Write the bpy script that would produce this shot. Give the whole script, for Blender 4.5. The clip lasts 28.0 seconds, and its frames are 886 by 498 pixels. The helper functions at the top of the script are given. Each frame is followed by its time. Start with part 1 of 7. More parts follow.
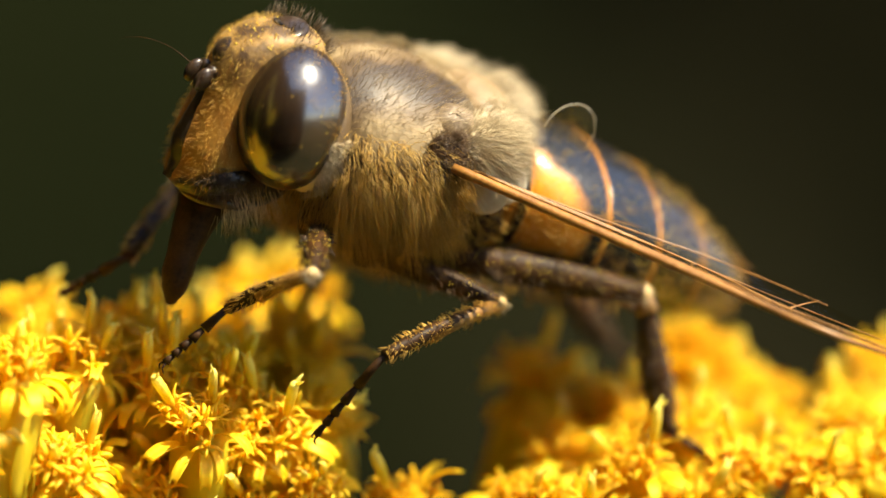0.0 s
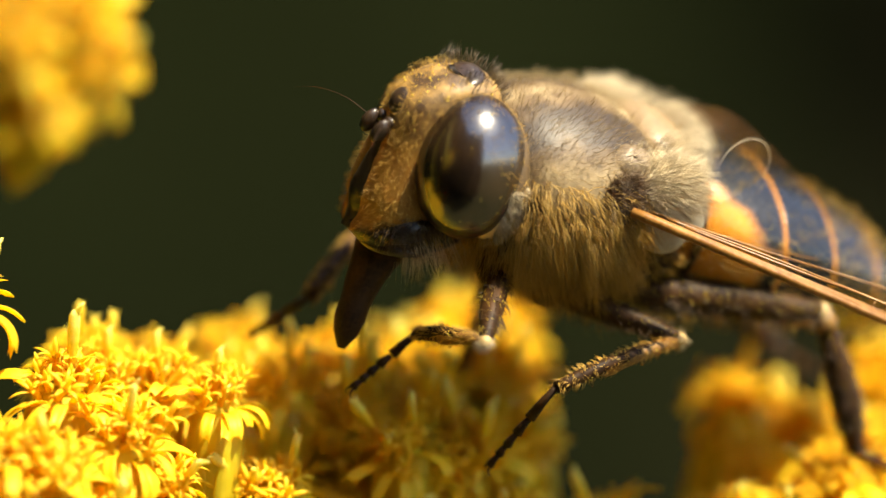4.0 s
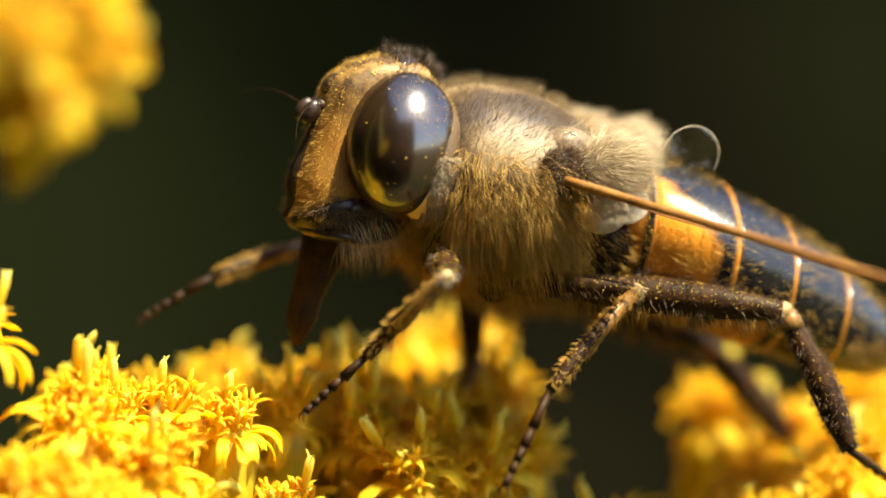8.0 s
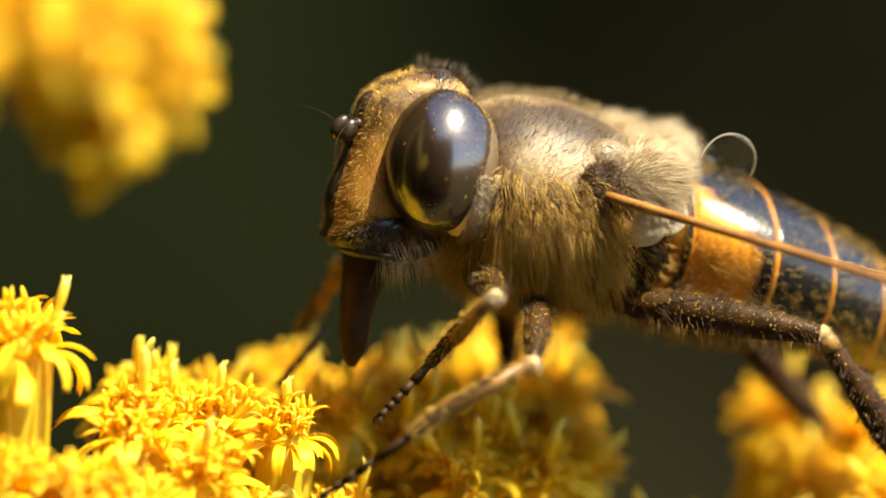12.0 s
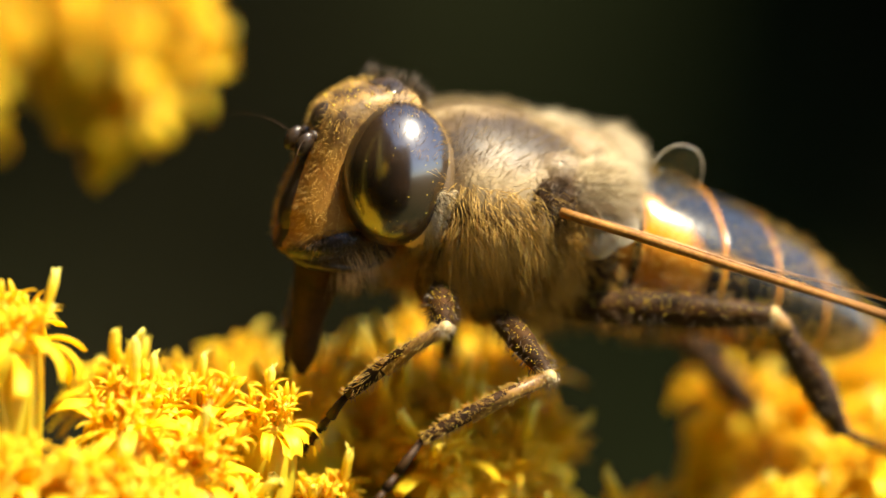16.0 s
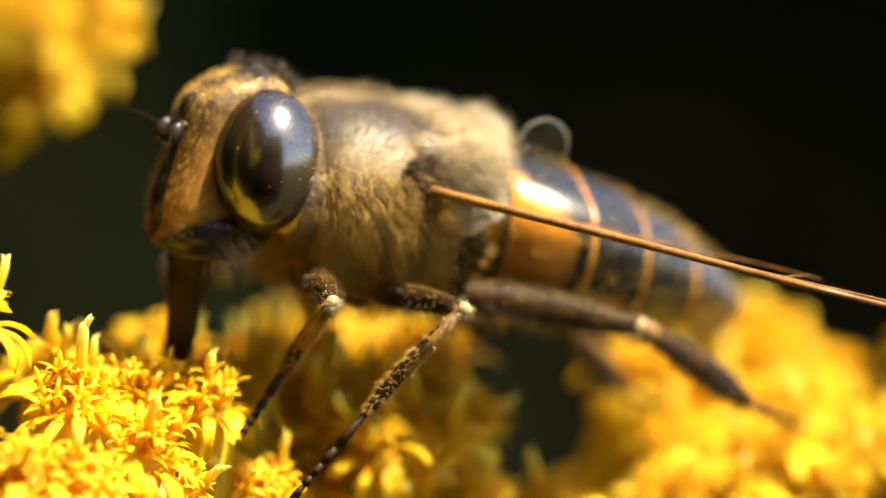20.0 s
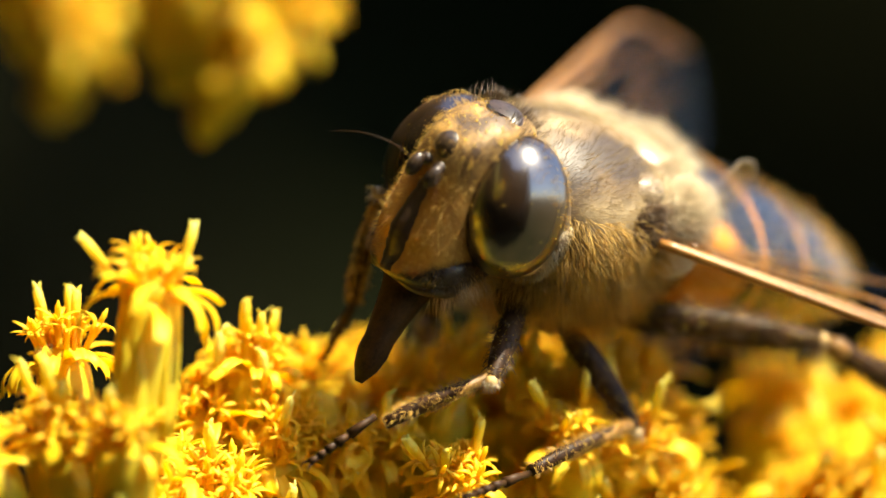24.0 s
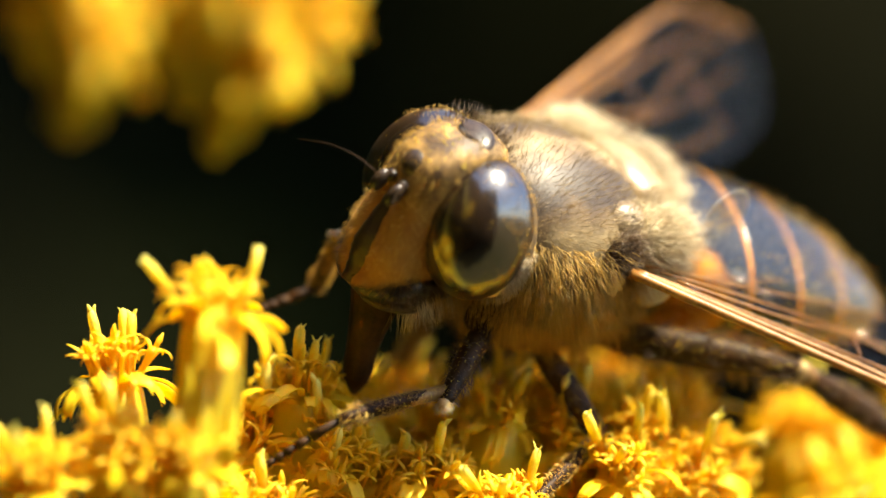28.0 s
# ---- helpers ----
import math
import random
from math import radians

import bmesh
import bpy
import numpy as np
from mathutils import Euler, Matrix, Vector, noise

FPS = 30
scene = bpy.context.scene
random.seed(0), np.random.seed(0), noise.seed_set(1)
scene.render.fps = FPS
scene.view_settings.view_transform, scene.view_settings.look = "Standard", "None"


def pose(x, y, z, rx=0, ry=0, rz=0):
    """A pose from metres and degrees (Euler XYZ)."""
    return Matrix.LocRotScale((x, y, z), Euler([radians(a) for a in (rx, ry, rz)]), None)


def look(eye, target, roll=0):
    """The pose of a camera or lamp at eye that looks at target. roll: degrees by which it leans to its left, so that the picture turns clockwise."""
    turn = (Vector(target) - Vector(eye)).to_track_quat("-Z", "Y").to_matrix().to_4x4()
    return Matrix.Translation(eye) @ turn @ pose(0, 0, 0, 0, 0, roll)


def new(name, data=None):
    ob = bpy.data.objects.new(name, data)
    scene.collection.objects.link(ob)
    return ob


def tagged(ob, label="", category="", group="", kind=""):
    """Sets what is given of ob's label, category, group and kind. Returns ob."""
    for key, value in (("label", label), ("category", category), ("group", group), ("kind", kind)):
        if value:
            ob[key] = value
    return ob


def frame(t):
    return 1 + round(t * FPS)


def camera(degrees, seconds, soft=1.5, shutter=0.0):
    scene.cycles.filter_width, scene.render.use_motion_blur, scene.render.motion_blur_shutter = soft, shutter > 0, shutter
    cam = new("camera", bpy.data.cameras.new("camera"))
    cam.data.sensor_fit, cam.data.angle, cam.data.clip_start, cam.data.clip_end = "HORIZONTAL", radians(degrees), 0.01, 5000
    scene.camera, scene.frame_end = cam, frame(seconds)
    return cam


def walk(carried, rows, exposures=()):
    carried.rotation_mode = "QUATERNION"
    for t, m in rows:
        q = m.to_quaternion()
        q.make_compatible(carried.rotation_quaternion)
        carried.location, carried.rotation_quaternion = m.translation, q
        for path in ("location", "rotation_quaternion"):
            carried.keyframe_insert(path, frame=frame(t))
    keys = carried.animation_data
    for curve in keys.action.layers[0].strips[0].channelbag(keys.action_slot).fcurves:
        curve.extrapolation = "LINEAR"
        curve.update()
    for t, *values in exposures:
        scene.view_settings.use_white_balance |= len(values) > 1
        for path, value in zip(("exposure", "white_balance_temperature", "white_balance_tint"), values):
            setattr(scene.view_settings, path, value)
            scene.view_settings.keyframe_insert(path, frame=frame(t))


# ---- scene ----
cam = camera(7.25, 28.0, soft=1.5)
cam.data.dof.use_dof = True
cam.data.dof.focus_distance = 0.1367
cam.data.dof.aperture_fstop = 34
walk(cam, [
    (0, pose(0.011791, -0.140144, 0.004917, 87.572, -3.249, 3.367)),
    (0.5, pose(0.010002, -0.140573, 0.002481, 88.623, -2.326, 2.565)),
    (1, pose(0.012183, -0.140609, 0.002828, 88.502, -2.519, 4.081)),
    (1.5, pose(0.011233, -0.140959, 0.002924, 88.478, -2.326, 3.757)),
    (2, pose(0.011217, -0.141254, 0.001954, 88.924, -2.221, 3.719)),
    (2.5, pose(0.011684, -0.141566, 0.002112, 88.824, -1.797, 3.857)),
    (3, pose(0.012615, -0.141842, 0.001439, 89.125, -1.849, 4.459)),
    (3.5, pose(0.013507, -0.141986, 0.001765, 88.873, -1.343, 5.002)),
    (4, pose(0.014189, -0.141930, 0.001889, 88.959, -1.686, 5.779)),
    (4.5, pose(0.014187, -0.141852, 0.001473, 89.224, -1.811, 5.930)),
    (6.5, pose(0.005930, -0.141918, -0.000756, 89.934, -0.408, 2.409)),
    (7, pose(0.003363, -0.141956, -0.001050, 90.165, 0.451, 1.269)),
    (7.5, pose(0.003933, -0.141885, -0.001837, 90.619, 0.552, 1.662)),
    (8, pose(0.003462, -0.141938, -0.001943, 90.664, 1.195, 1.331)),
    (8.5, pose(0.003006, -0.142081, 0.001356, 89.319, 0.624, 1.150)),
    (9, pose(0.007045, -0.142021, 0.002191, 88.988, -0.422, 3.040)),
    (9.5, pose(0.005589, -0.142207, 0.002144, 88.903, 0.186, 2.377)),
    (10, pose(0.005806, -0.142275, 0.000983, 89.395, 0.584, 2.478)),
    (10.5, pose(0.008411, -0.142152, -0.001432, 90.499, 0.878, 3.643)),
    (11, pose(0.006076, -0.142281, -0.000882, 90.301, 1.371, 2.593)),
    (11.5, pose(0.005421, -0.142204, 0.003009, 88.831, 0.517, 2.439)),
    (13.5, pose(0.006569, -0.141921, 0.002893, 88.575, -0.986, 3.233)),
    (14, pose(0.001277, -0.142265, 0.001797, 88.939, 0.881, 0.830)),
    (14.5, pose(-0.002908, -0.142395, -0.000140, 89.672, 0.120, -0.948)),
    (15, pose(-0.005262, -0.142475, -0.003073, 90.925, 1.755, -2.216)),
    (15.5, pose(-0.004733, -0.142589, -0.003168, 91.052, 2.255, -1.934)),
    (16, pose(-0.006765, -0.142633, 0.001264, 89.284, 1.273, -2.643)),
    (16.5, pose(-0.007386, -0.142721, 0.001960, 88.828, 1.771, -3.194)),
    (17, pose(-0.007204, -0.142662, 0.003522, 88.020, 1.195, -3.162)),
    (17.5, pose(-0.008365, -0.142534, 0.004800, 87.572, 0.577, -3.566)),
    (18, pose(-0.008397, -0.142605, 0.004583, 87.834, 0.659, -3.515)),
    (18.5, pose(-0.011400, -0.142493, 0.007961, 86.532, 0.469, -4.899)),
    (19, pose(-0.011793, -0.142817, 0.006693, 87.088, 0.587, -5.360)),
    (19.5, pose(-0.013249, -0.143041, 0.006192, 87.206, 0.500, -5.892)),
    (20, pose(-0.016244, -0.143007, 0.004414, 87.868, 0.833, -7.071)),
    (20.5, pose(-0.011624, -0.143432, 0.007508, 86.550, 0.761, -4.989)),
    (21, pose(-0.011758, -0.143549, 0.007005, 86.838, 0.320, -4.586)),
    (21.5, pose(-0.014374, -0.143300, 0.003321, 88.265, 1.123, -5.397)),
    (22, pose(-0.014389, -0.143146, 0.000330, 89.304, 1.372, -5.145)),
    (22.5, pose(-0.012373, -0.143100, -0.000458, 89.552, 1.417, -4.332)),
    (24.5, pose(-0.012491, -0.141420, -0.013095, 95.065, 0.958, -3.889)),
    (25, pose(-0.015191, -0.141142, -0.011233, 94.407, 0.434, -4.693)),
    (25.5, pose(-0.015873, -0.140937, -0.011947, 94.919, 0.391, -5.301)),
    (26, pose(-0.014992, -0.140886, -0.012844, 95.238, -0.096, -4.921)),
    (26.5, pose(-0.014269, -0.141010, -0.011974, 94.757, 0.110, -4.389)),
    (27, pose(-0.016151, -0.140578, -0.014077, 95.803, -1.016, -5.257)),
    (27.5, pose(-0.018976, -0.140350, -0.012528, 95.205, -0.551, -6.270)),
    (28, pose(-0.019434, -0.140406, -0.011156, 94.485, 0.243, -6.392)),
], exposures=[(0, 1.50), (4.5, 1.50), (7, 1.66), (22, 1.66), (24.5, 1.93), (28, 1.95)])
MM = 0.001

# ---- world, sun ----
SUN_FROM = Vector((0.42, -0.28, 0.85)).normalized()
sky = bpy.data.worlds.new("sky")
sky.use_nodes = True
scene.world = sky
sky_tex = sky.node_tree.nodes.new("ShaderNodeTexSky")
sky_tex.sky_type, sky_tex.sun_disc = "NISHITA", False
sky_tex.sun_elevation = math.asin(SUN_FROM.z)
sky_tex.sun_rotation = math.atan2(SUN_FROM.x, SUN_FROM.y)
sky.node_tree.links.new(sky_tex.outputs[0], sky.node_tree.nodes["Background"].inputs[0])
sky.node_tree.nodes["Background"].inputs[1].default_value = 0.12
sun = new("sun", bpy.data.lights.new("sun", "SUN"))
sun.data.energy, sun.data.angle, sun.data.color = 5.0, radians(0.6), (1.0, 0.88, 0.64)
sun.matrix_basis = look(SUN_FROM * 3.0, (0, 0, 0))


# ---- materials ----
class Nodes:
    """A material with a few helpers to wire its nodes."""

    def __init__(self, name):
        self.mat = bpy.data.materials.new(name)
        self.mat.use_nodes = True
        self.tree = self.mat.node_tree
        self.tree.nodes.clear()
        self.out = self.add("ShaderNodeOutputMaterial")

    def add(self, kind, **values):
        node = self.tree.nodes.new(kind)
        for key, value in values.items():
            node.inputs[key.replace("_", " ")].default_value = value
        return node

    def join(self, a, b):
        self.tree.links.new(a, b)

    def coords(self):
        return self.add("ShaderNodeTexCoord").outputs["Object"]

    def noise(self, per_mm, detail=3.0, rough=0.55, where=None):
        node = self.add("ShaderNodeTexNoise", Scale=per_mm / MM, Detail=detail, Roughness=rough)
        self.join(where or self.coords(), node.inputs["Vector"])
        return node.outputs["Fac"]

    def ramp(self, fac, stops):
        node = self.add("ShaderNodeValToRGB")
        while len(node.color_ramp.elements) < len(stops):
            node.color_ramp.elements.new(0.5)
        for el, (at, col) in zip(node.color_ramp.elements, stops):
            el.position, el.color = at, (*col, 1.0)
        self.join(fac, node.inputs[0])
        return node.outputs[0]

    def mix(self, fac, a, b, blend="MIX"):
        node = self.tree.nodes.new("ShaderNodeMix")
        node.data_type, node.blend_type = "RGBA", blend
        for socket, value in ((node.inputs[0], fac), (node.inputs[6], a), (node.inputs[7], b)):
            if isinstance(value, (int, float)):
                socket.default_value = value
            elif isinstance(value, tuple):
                socket.default_value = (*value, 1.0)
            else:
                self.join(value, socket)
        return node.outputs[2]

    def math(self, op, a, b=0.0, c=0.0):
        node = self.tree.nodes.new("ShaderNodeMath")
        node.operation = op
        for socket, value in zip(node.inputs, (a, b, c)):
            if isinstance(value, (int, float)):
                socket.default_value = value
            else:
                self.join(value, socket)
        return node.outputs[0]

    def xyz(self):
        node = self.add("ShaderNodeSeparateXYZ")
        self.join(self.coords(), node.inputs[0])
        return [self.math("MULTIPLY", node.outputs[i], 1.0 / MM) for i in range(3)]

    def bump(self, height, strength, mm=0.02):
        node = self.add("ShaderNodeBump", Strength=strength, Distance=mm * MM)
        self.join(height, node.inputs["Height"])
        return node.outputs[0]

    def surface(self, color, rough=0.5, normal=None, metal=0.0, coat=0.0, translucent=0.0, through_color=None, specular=0.5, coat_rough=0.03):
        p = self.add("ShaderNodeBsdfPrincipled", Roughness=0.5, Metallic=metal)
        p.inputs["Coat Roughness"].default_value = coat_rough
        p.inputs["Coat Weight"].default_value, p.inputs["Specular IOR Level"].default_value = coat, specular
        if isinstance(color, tuple):
            p.inputs["Base Color"].default_value = (*color, 1.0)
        else:
            self.join(color, p.inputs["Base Color"])
        if isinstance(rough, (int, float)):
            p.inputs["Roughness"].default_value = rough
        else:
            self.join(rough, p.inputs["Roughness"])
        if normal:
            self.join(normal, p.inputs["Normal"])
        last = p.outputs[0]
        if translucent:
            t = self.add("ShaderNodeBsdfTranslucent")
            if through_color is None or isinstance(through_color, tuple):
                t.inputs[0].default_value = (*(through_color or color), 1.0)
            else:
                self.join(through_color, t.inputs[0])
            m = self.add("ShaderNodeMixShader", Fac=translucent)
            self.join(last, m.inputs[1])
            self.join(t.outputs[0], m.inputs[2])
            last = m.outputs[0]
        self.join(last, self.out.inputs[0])
        return self.mat


def mottled(name, dark, light, per_mm=3.0, rough=0.5, bump=0.3, coat=0.0, translucent=0.0, through_color=None, fine=12.0, random_tint=0.0, specular=0.5, strand=0.0):
    """A surface of two tones, with broad blotches, fine grain and a little relief."""
    n = Nodes(name)
    broad, grain = n.noise(per_mm), n.noise(fine, 2.0)
    fac = n.math("MULTIPLY_ADD", grain, 0.45, n.math("MULTIPLY", broad, 0.75))
    col = n.ramp(fac, ((0.38, dark), (0.78, light)))
    if random_tint:
        info = n.add("ShaderNodeObjectInfo")
        col = n.mix(n.math("MULTIPLY", info.outputs["Random"], random_tint), col, dark)
    if strand:
        own = n.add("ShaderNodeNewGeometry").outputs["Random Per Island"]
        col = n.mix(n.math("MULTIPLY", own, strand), col, tuple(0.35 * c for c in dark))
    return n.surface(col, n.math("MULTIPLY_ADD", grain, 0.25, rough - 0.12), n.bump(fac, bump), coat=coat, specular=specular,
                     translucent=translucent, through_color=through_color or (col if translucent else None))


PETAL = mottled("petal", (0.94, 0.74, 0.006), (0.96, 0.88, 0.035), 2.0, 0.5, 0.35, translucent=0.60, random_tint=0.35, fine=16.0, through_color=(0.98, 0.66, 0.003))
FLORET = mottled("floret", (0.94, 0.73, 0.008), (0.96, 0.88, 0.045), 2.5, 0.5, 0.3, translucent=0.60, random_tint=0.35, fine=18.0, through_color=(0.98, 0.64, 0.003))
DISC = mottled("disc", (0.92, 0.64, 0.004), (0.95, 0.78, 0.012), 3.0, 0.6, 0.5, translucent=0.6)
BRACT = mottled("bract", (0.64, 0.59, 0.016), (0.84, 0.77, 0.045), 1.6, 0.45, 0.4, translucent=0.6, fine=10.0, through_color=(0.92, 0.70, 0.010))
STALK = mottled("stalk", (0.46, 0.42, 0.030), (0.66, 0.58, 0.07), 1.2, 0.55, 0.5, translucent=0.35)
CUTICLE = mottled("dark cuticle", (0.012, 0.008, 0.005), (0.045, 0.026, 0.014), 2.0, 0.32, 0.35)
LEG_DARK = mottled("dark leg", (0.008, 0.004, 0.0015), (0.055, 0.024, 0.006), 2.2, 0.52, 0.4, specular=0.14)
LEG_TAN = mottled("tan leg", (0.10, 0.048, 0.010), (0.38, 0.20, 0.045), 2.0, 0.42, 0.4, translucent=0.15)
LEG_CREAM = mottled("cream knee", (0.42, 0.27, 0.09), (0.68, 0.50, 0.22), 2.0, 0.45, 0.3, translucent=0.25)
AMBER = mottled("amber cuticle", (0.36, 0.13, 0.014), (0.62, 0.27, 0.035), 1.4, 0.36, 0.3, translucent=0.15)
SCUTELLUM = mottled("scutellum", (0.14, 0.085, 0.035), (0.34, 0.24, 0.13), 1.0, 0.34, 0.3)
CALLUS = mottled("knob above the wing root", (0.08, 0.052, 0.026), (0.27, 0.20, 0.12), 1.3, 0.34, 0.25, specular=0.4)
CALYPTER = mottled("calypter", (0.72, 0.62, 0.42), (0.92, 0.86, 0.70), 1.2, 0.4, 0.3, translucent=0.55)
HAIR_TAN = mottled("tan hair", (0.50, 0.29, 0.050), (0.86, 0.58, 0.16), 0.8, 0.40, 0.0, translucent=0.35, strand=0.55)
HAIR_PALE = mottled("pale hair", (0.54, 0.41, 0.22), (0.84, 0.71, 0.47), 0.8, 0.45, 0.0, translucent=0.30, strand=0.55)
HAIR_DOWN = mottled("brown down", (0.26, 0.17, 0.065), (0.55, 0.40, 0.19), 0.8, 0.45, 0.0, translucent=0.30, strand=0.55)
HAIR_DARK = mottled("dark hair", (0.020, 0.012, 0.006), (0.10, 0.055, 0.02), 0.8, 0.40, 0.0)
HAIR_GOLD = mottled("golden hair", (0.56, 0.32, 0.045), (0.90, 0.60, 0.13), 0.8, 0.40, 0.0, translucent=0.35, strand=0.55)
POLLEN = mottled("pollen", (0.85, 0.55, 0.02), (0.98, 0.80, 0.10), 6.0, 0.6, 0.2, translucent=0.2)
VEIN = mottled("wing vein", (0.15, 0.058, 0.010), (0.42, 0.20, 0.045), 1.5, 0.32, 0.3, translucent=0.15)


def style_material():
    """Orange stalk turning to a pale powdery tip."""
    n = Nodes("style")
    x, y, z = n.xyz()
    fac = n.math("MULTIPLY_ADD", z, 0.62, n.math("MULTIPLY_ADD", n.noise(7.0), 0.5, -0.35))
    col = n.ramp(fac, ((0.15, (0.90, 0.52, 0.004)), (0.55, (0.96, 0.74, 0.02)), (0.9, (0.98, 0.90, 0.22))))
    grain = n.noise(22.0, 2.0)
    return n.surface(col, 0.6, n.bump(grain, 0.8, 0.03), translucent=0.45, through_color=col)


def thorax_material():
    """Dull brown, with long pale dusted stripes down the back."""
    n = Nodes("dusted thorax")
    x, y, z = n.xyz()
    wave = n.math("SINE", n.math("MULTIPLY_ADD", n.math("ABSOLUTE", y), 2.6, n.math("MULTIPLY", n.noise(0.5), 3.0)))
    fac = n.math("ADD", n.math("MULTIPLY_ADD", wave, 0.16, 0.0), n.math("MULTIPLY", n.noise(0.75, 4.0), 1.0))
    grain = n.noise(14.0, 2.0)
    col = n.mix(n.math("MULTIPLY", grain, 0.35), n.ramp(fac, ((0.36, (0.028, 0.015, 0.005)), (0.52, (0.13, 0.080, 0.030)), (0.72, (0.38, 0.28, 0.14)))), (0.05, 0.03, 0.015))
    return n.surface(col, n.math("MULTIPLY_ADD", grain, 0.2, 0.42), n.bump(grain, 0.4, 0.02))


def face_material():
    """Golden dusted face with bare black lower edge, brown and black towards the crown."""
    n = Nodes("dusted face")
    x, y, z = n.xyz()
    wob = n.noise(1.4)
    clamp = lambda v: n.math("MINIMUM", n.math("MAXIMUM", v, 0.0), 1.0)
    low = n.ramp(wob, ((0.3, (0.26, 0.10, 0.006)), (0.7, (0.46, 0.24, 0.028))))
    high = n.ramp(n.noise(2.2), ((0.38, (0.035, 0.017, 0.005)), (0.62, (0.34, 0.20, 0.05))))
    up = clamp(n.math("MULTIPLY_ADD", z, 1.3, n.math("MULTIPLY_ADD", wob, 1.4, -1.75)))
    grain = n.noise(14.0, 2.0)
    side = n.math("ABSOLUTE", y)
    bare = clamp(n.math("MULTIPLY", n.math("SUBTRACT", n.math("ADD", n.math("MULTIPLY_ADD", side, 0.55, -1.12), n.math("MULTIPLY_ADD", wob, 0.5, -0.25)), z), 7.0))
    col = n.mix(n.math("MULTIPLY", grain, 0.4), n.mix(up, low, high), (0.14, 0.07, 0.015))
    col = n.mix(bare, col, (0.014, 0.010, 0.007))
    rough = n.math("MULTIPLY_ADD", bare, -0.25, n.math("MULTIPLY_ADD", grain, 0.25, 0.45))
    return n.surface(col, rough, n.bump(grain, 0.5, 0.02))


def orbit_material():
    """Cream rim behind and below the eye, brown towards the crown."""
    n = Nodes("orbit")
    x, y, z = n.xyz()
    grain = n.noise(10.0, 2.0)
    fac = n.math("MULTIPLY_ADD", z, 0.8, n.math("MULTIPLY_ADD", grain, 0.4, -0.12))
    col = n.ramp(fac, ((0.05, (0.74, 0.60, 0.38)), (0.50, (0.10, 0.062, 0.026))))
    return n.surface(col, 0.55, n.bump(grain, 0.5, 0.02))


def eye_material():
    """Very dark brown facets under a smooth, strongly reflecting cornea."""
    n = Nodes("compound eye")
    cells = n.add("ShaderNodeTexVoronoi", Scale=24.0 / MM)
    n.join(n.coords(), cells.inputs["Vector"])
    col = n.ramp(n.noise(0.9, 1.0), ((0.30, (0.010, 0.005, 0.002)), (0.75, (0.045, 0.023, 0.008))))
    bump = n.bump(cells.outputs["Distance"], 0.05, 0.008)
    n.surface(col, 0.35, bump, specular=0.2)
    body = n.out.inputs[0].links[0].from_socket
    gloss = n.add("ShaderNodeBsdfGlossy", Roughness=0.19)
    n.join(bump, gloss.inputs["Normal"])
    both = n.add("ShaderNodeMixShader", Fac=0.16)
    n.join(body, both.inputs[1])
    n.join(gloss.outputs[0], both.inputs[2])
    n.join(both.outputs[0], n.out.inputs[0])
    return n.mat


def tergite_material(front, rear, spread, reach, belly):
    """Glossy black plate with orange flanks that narrow towards the back of the fly, and an orange hind margin."""
    n = Nodes("tergite")
    x, y, z = n.xyz()
    wob = n.math("MULTIPLY_ADD", n.noise(1.6), 0.5, -0.25)
    along = n.math("DIVIDE", n.math("SUBTRACT", front, x), front - rear)
    flank = n.math("ADD", n.math("ABSOLUTE", y), wob)
    edge = n.math("MULTIPLY_ADD", along, reach, spread)
    side = n.math("SMOOTH_MIN", 1.0, n.math("MAXIMUM", n.math("MULTIPLY", n.math("SUBTRACT", flank, edge), 3.0), 0.0), 0.1)
    under = n.math("MAXIMUM", n.math("MULTIPLY", n.math("SUBTRACT", n.math("ADD", belly, wob), z), 4.0), 0.0)
    band = n.math("MINIMUM", n.math("MAXIMUM", n.math("MULTIPLY", n.math("SUBTRACT", n.math("MULTIPLY_ADD", wob, 0.20, 0.82), along), 7.0), 0.0), 1.0)
    side = n.math("MULTIPLY", n.math("MINIMUM", n.math("MAXIMUM", side, under), 1.0), band)
    margin = n.math("MAXIMUM", n.math("MULTIPLY_ADD", n.math("MULTIPLY_ADD", wob, 0.05, along), 14.0, -12.9), 0.0)
    fac = n.math("MINIMUM", n.math("ADD", side, margin), 1.0)
    grain = n.noise(9.0, 2.0)
    black = n.mix(grain, (0.005, 0.005, 0.006), (0.020, 0.019, 0.020))
    orange = n.mix(n.noise(1.2), (0.52, 0.17, 0.010), (0.74, 0.32, 0.030))
    return n.surface(n.mix(fac, black, orange), n.math("MULTIPLY_ADD", grain, 0.16, 0.18), n.bump(grain, 0.35, 0.02), specular=0.6)


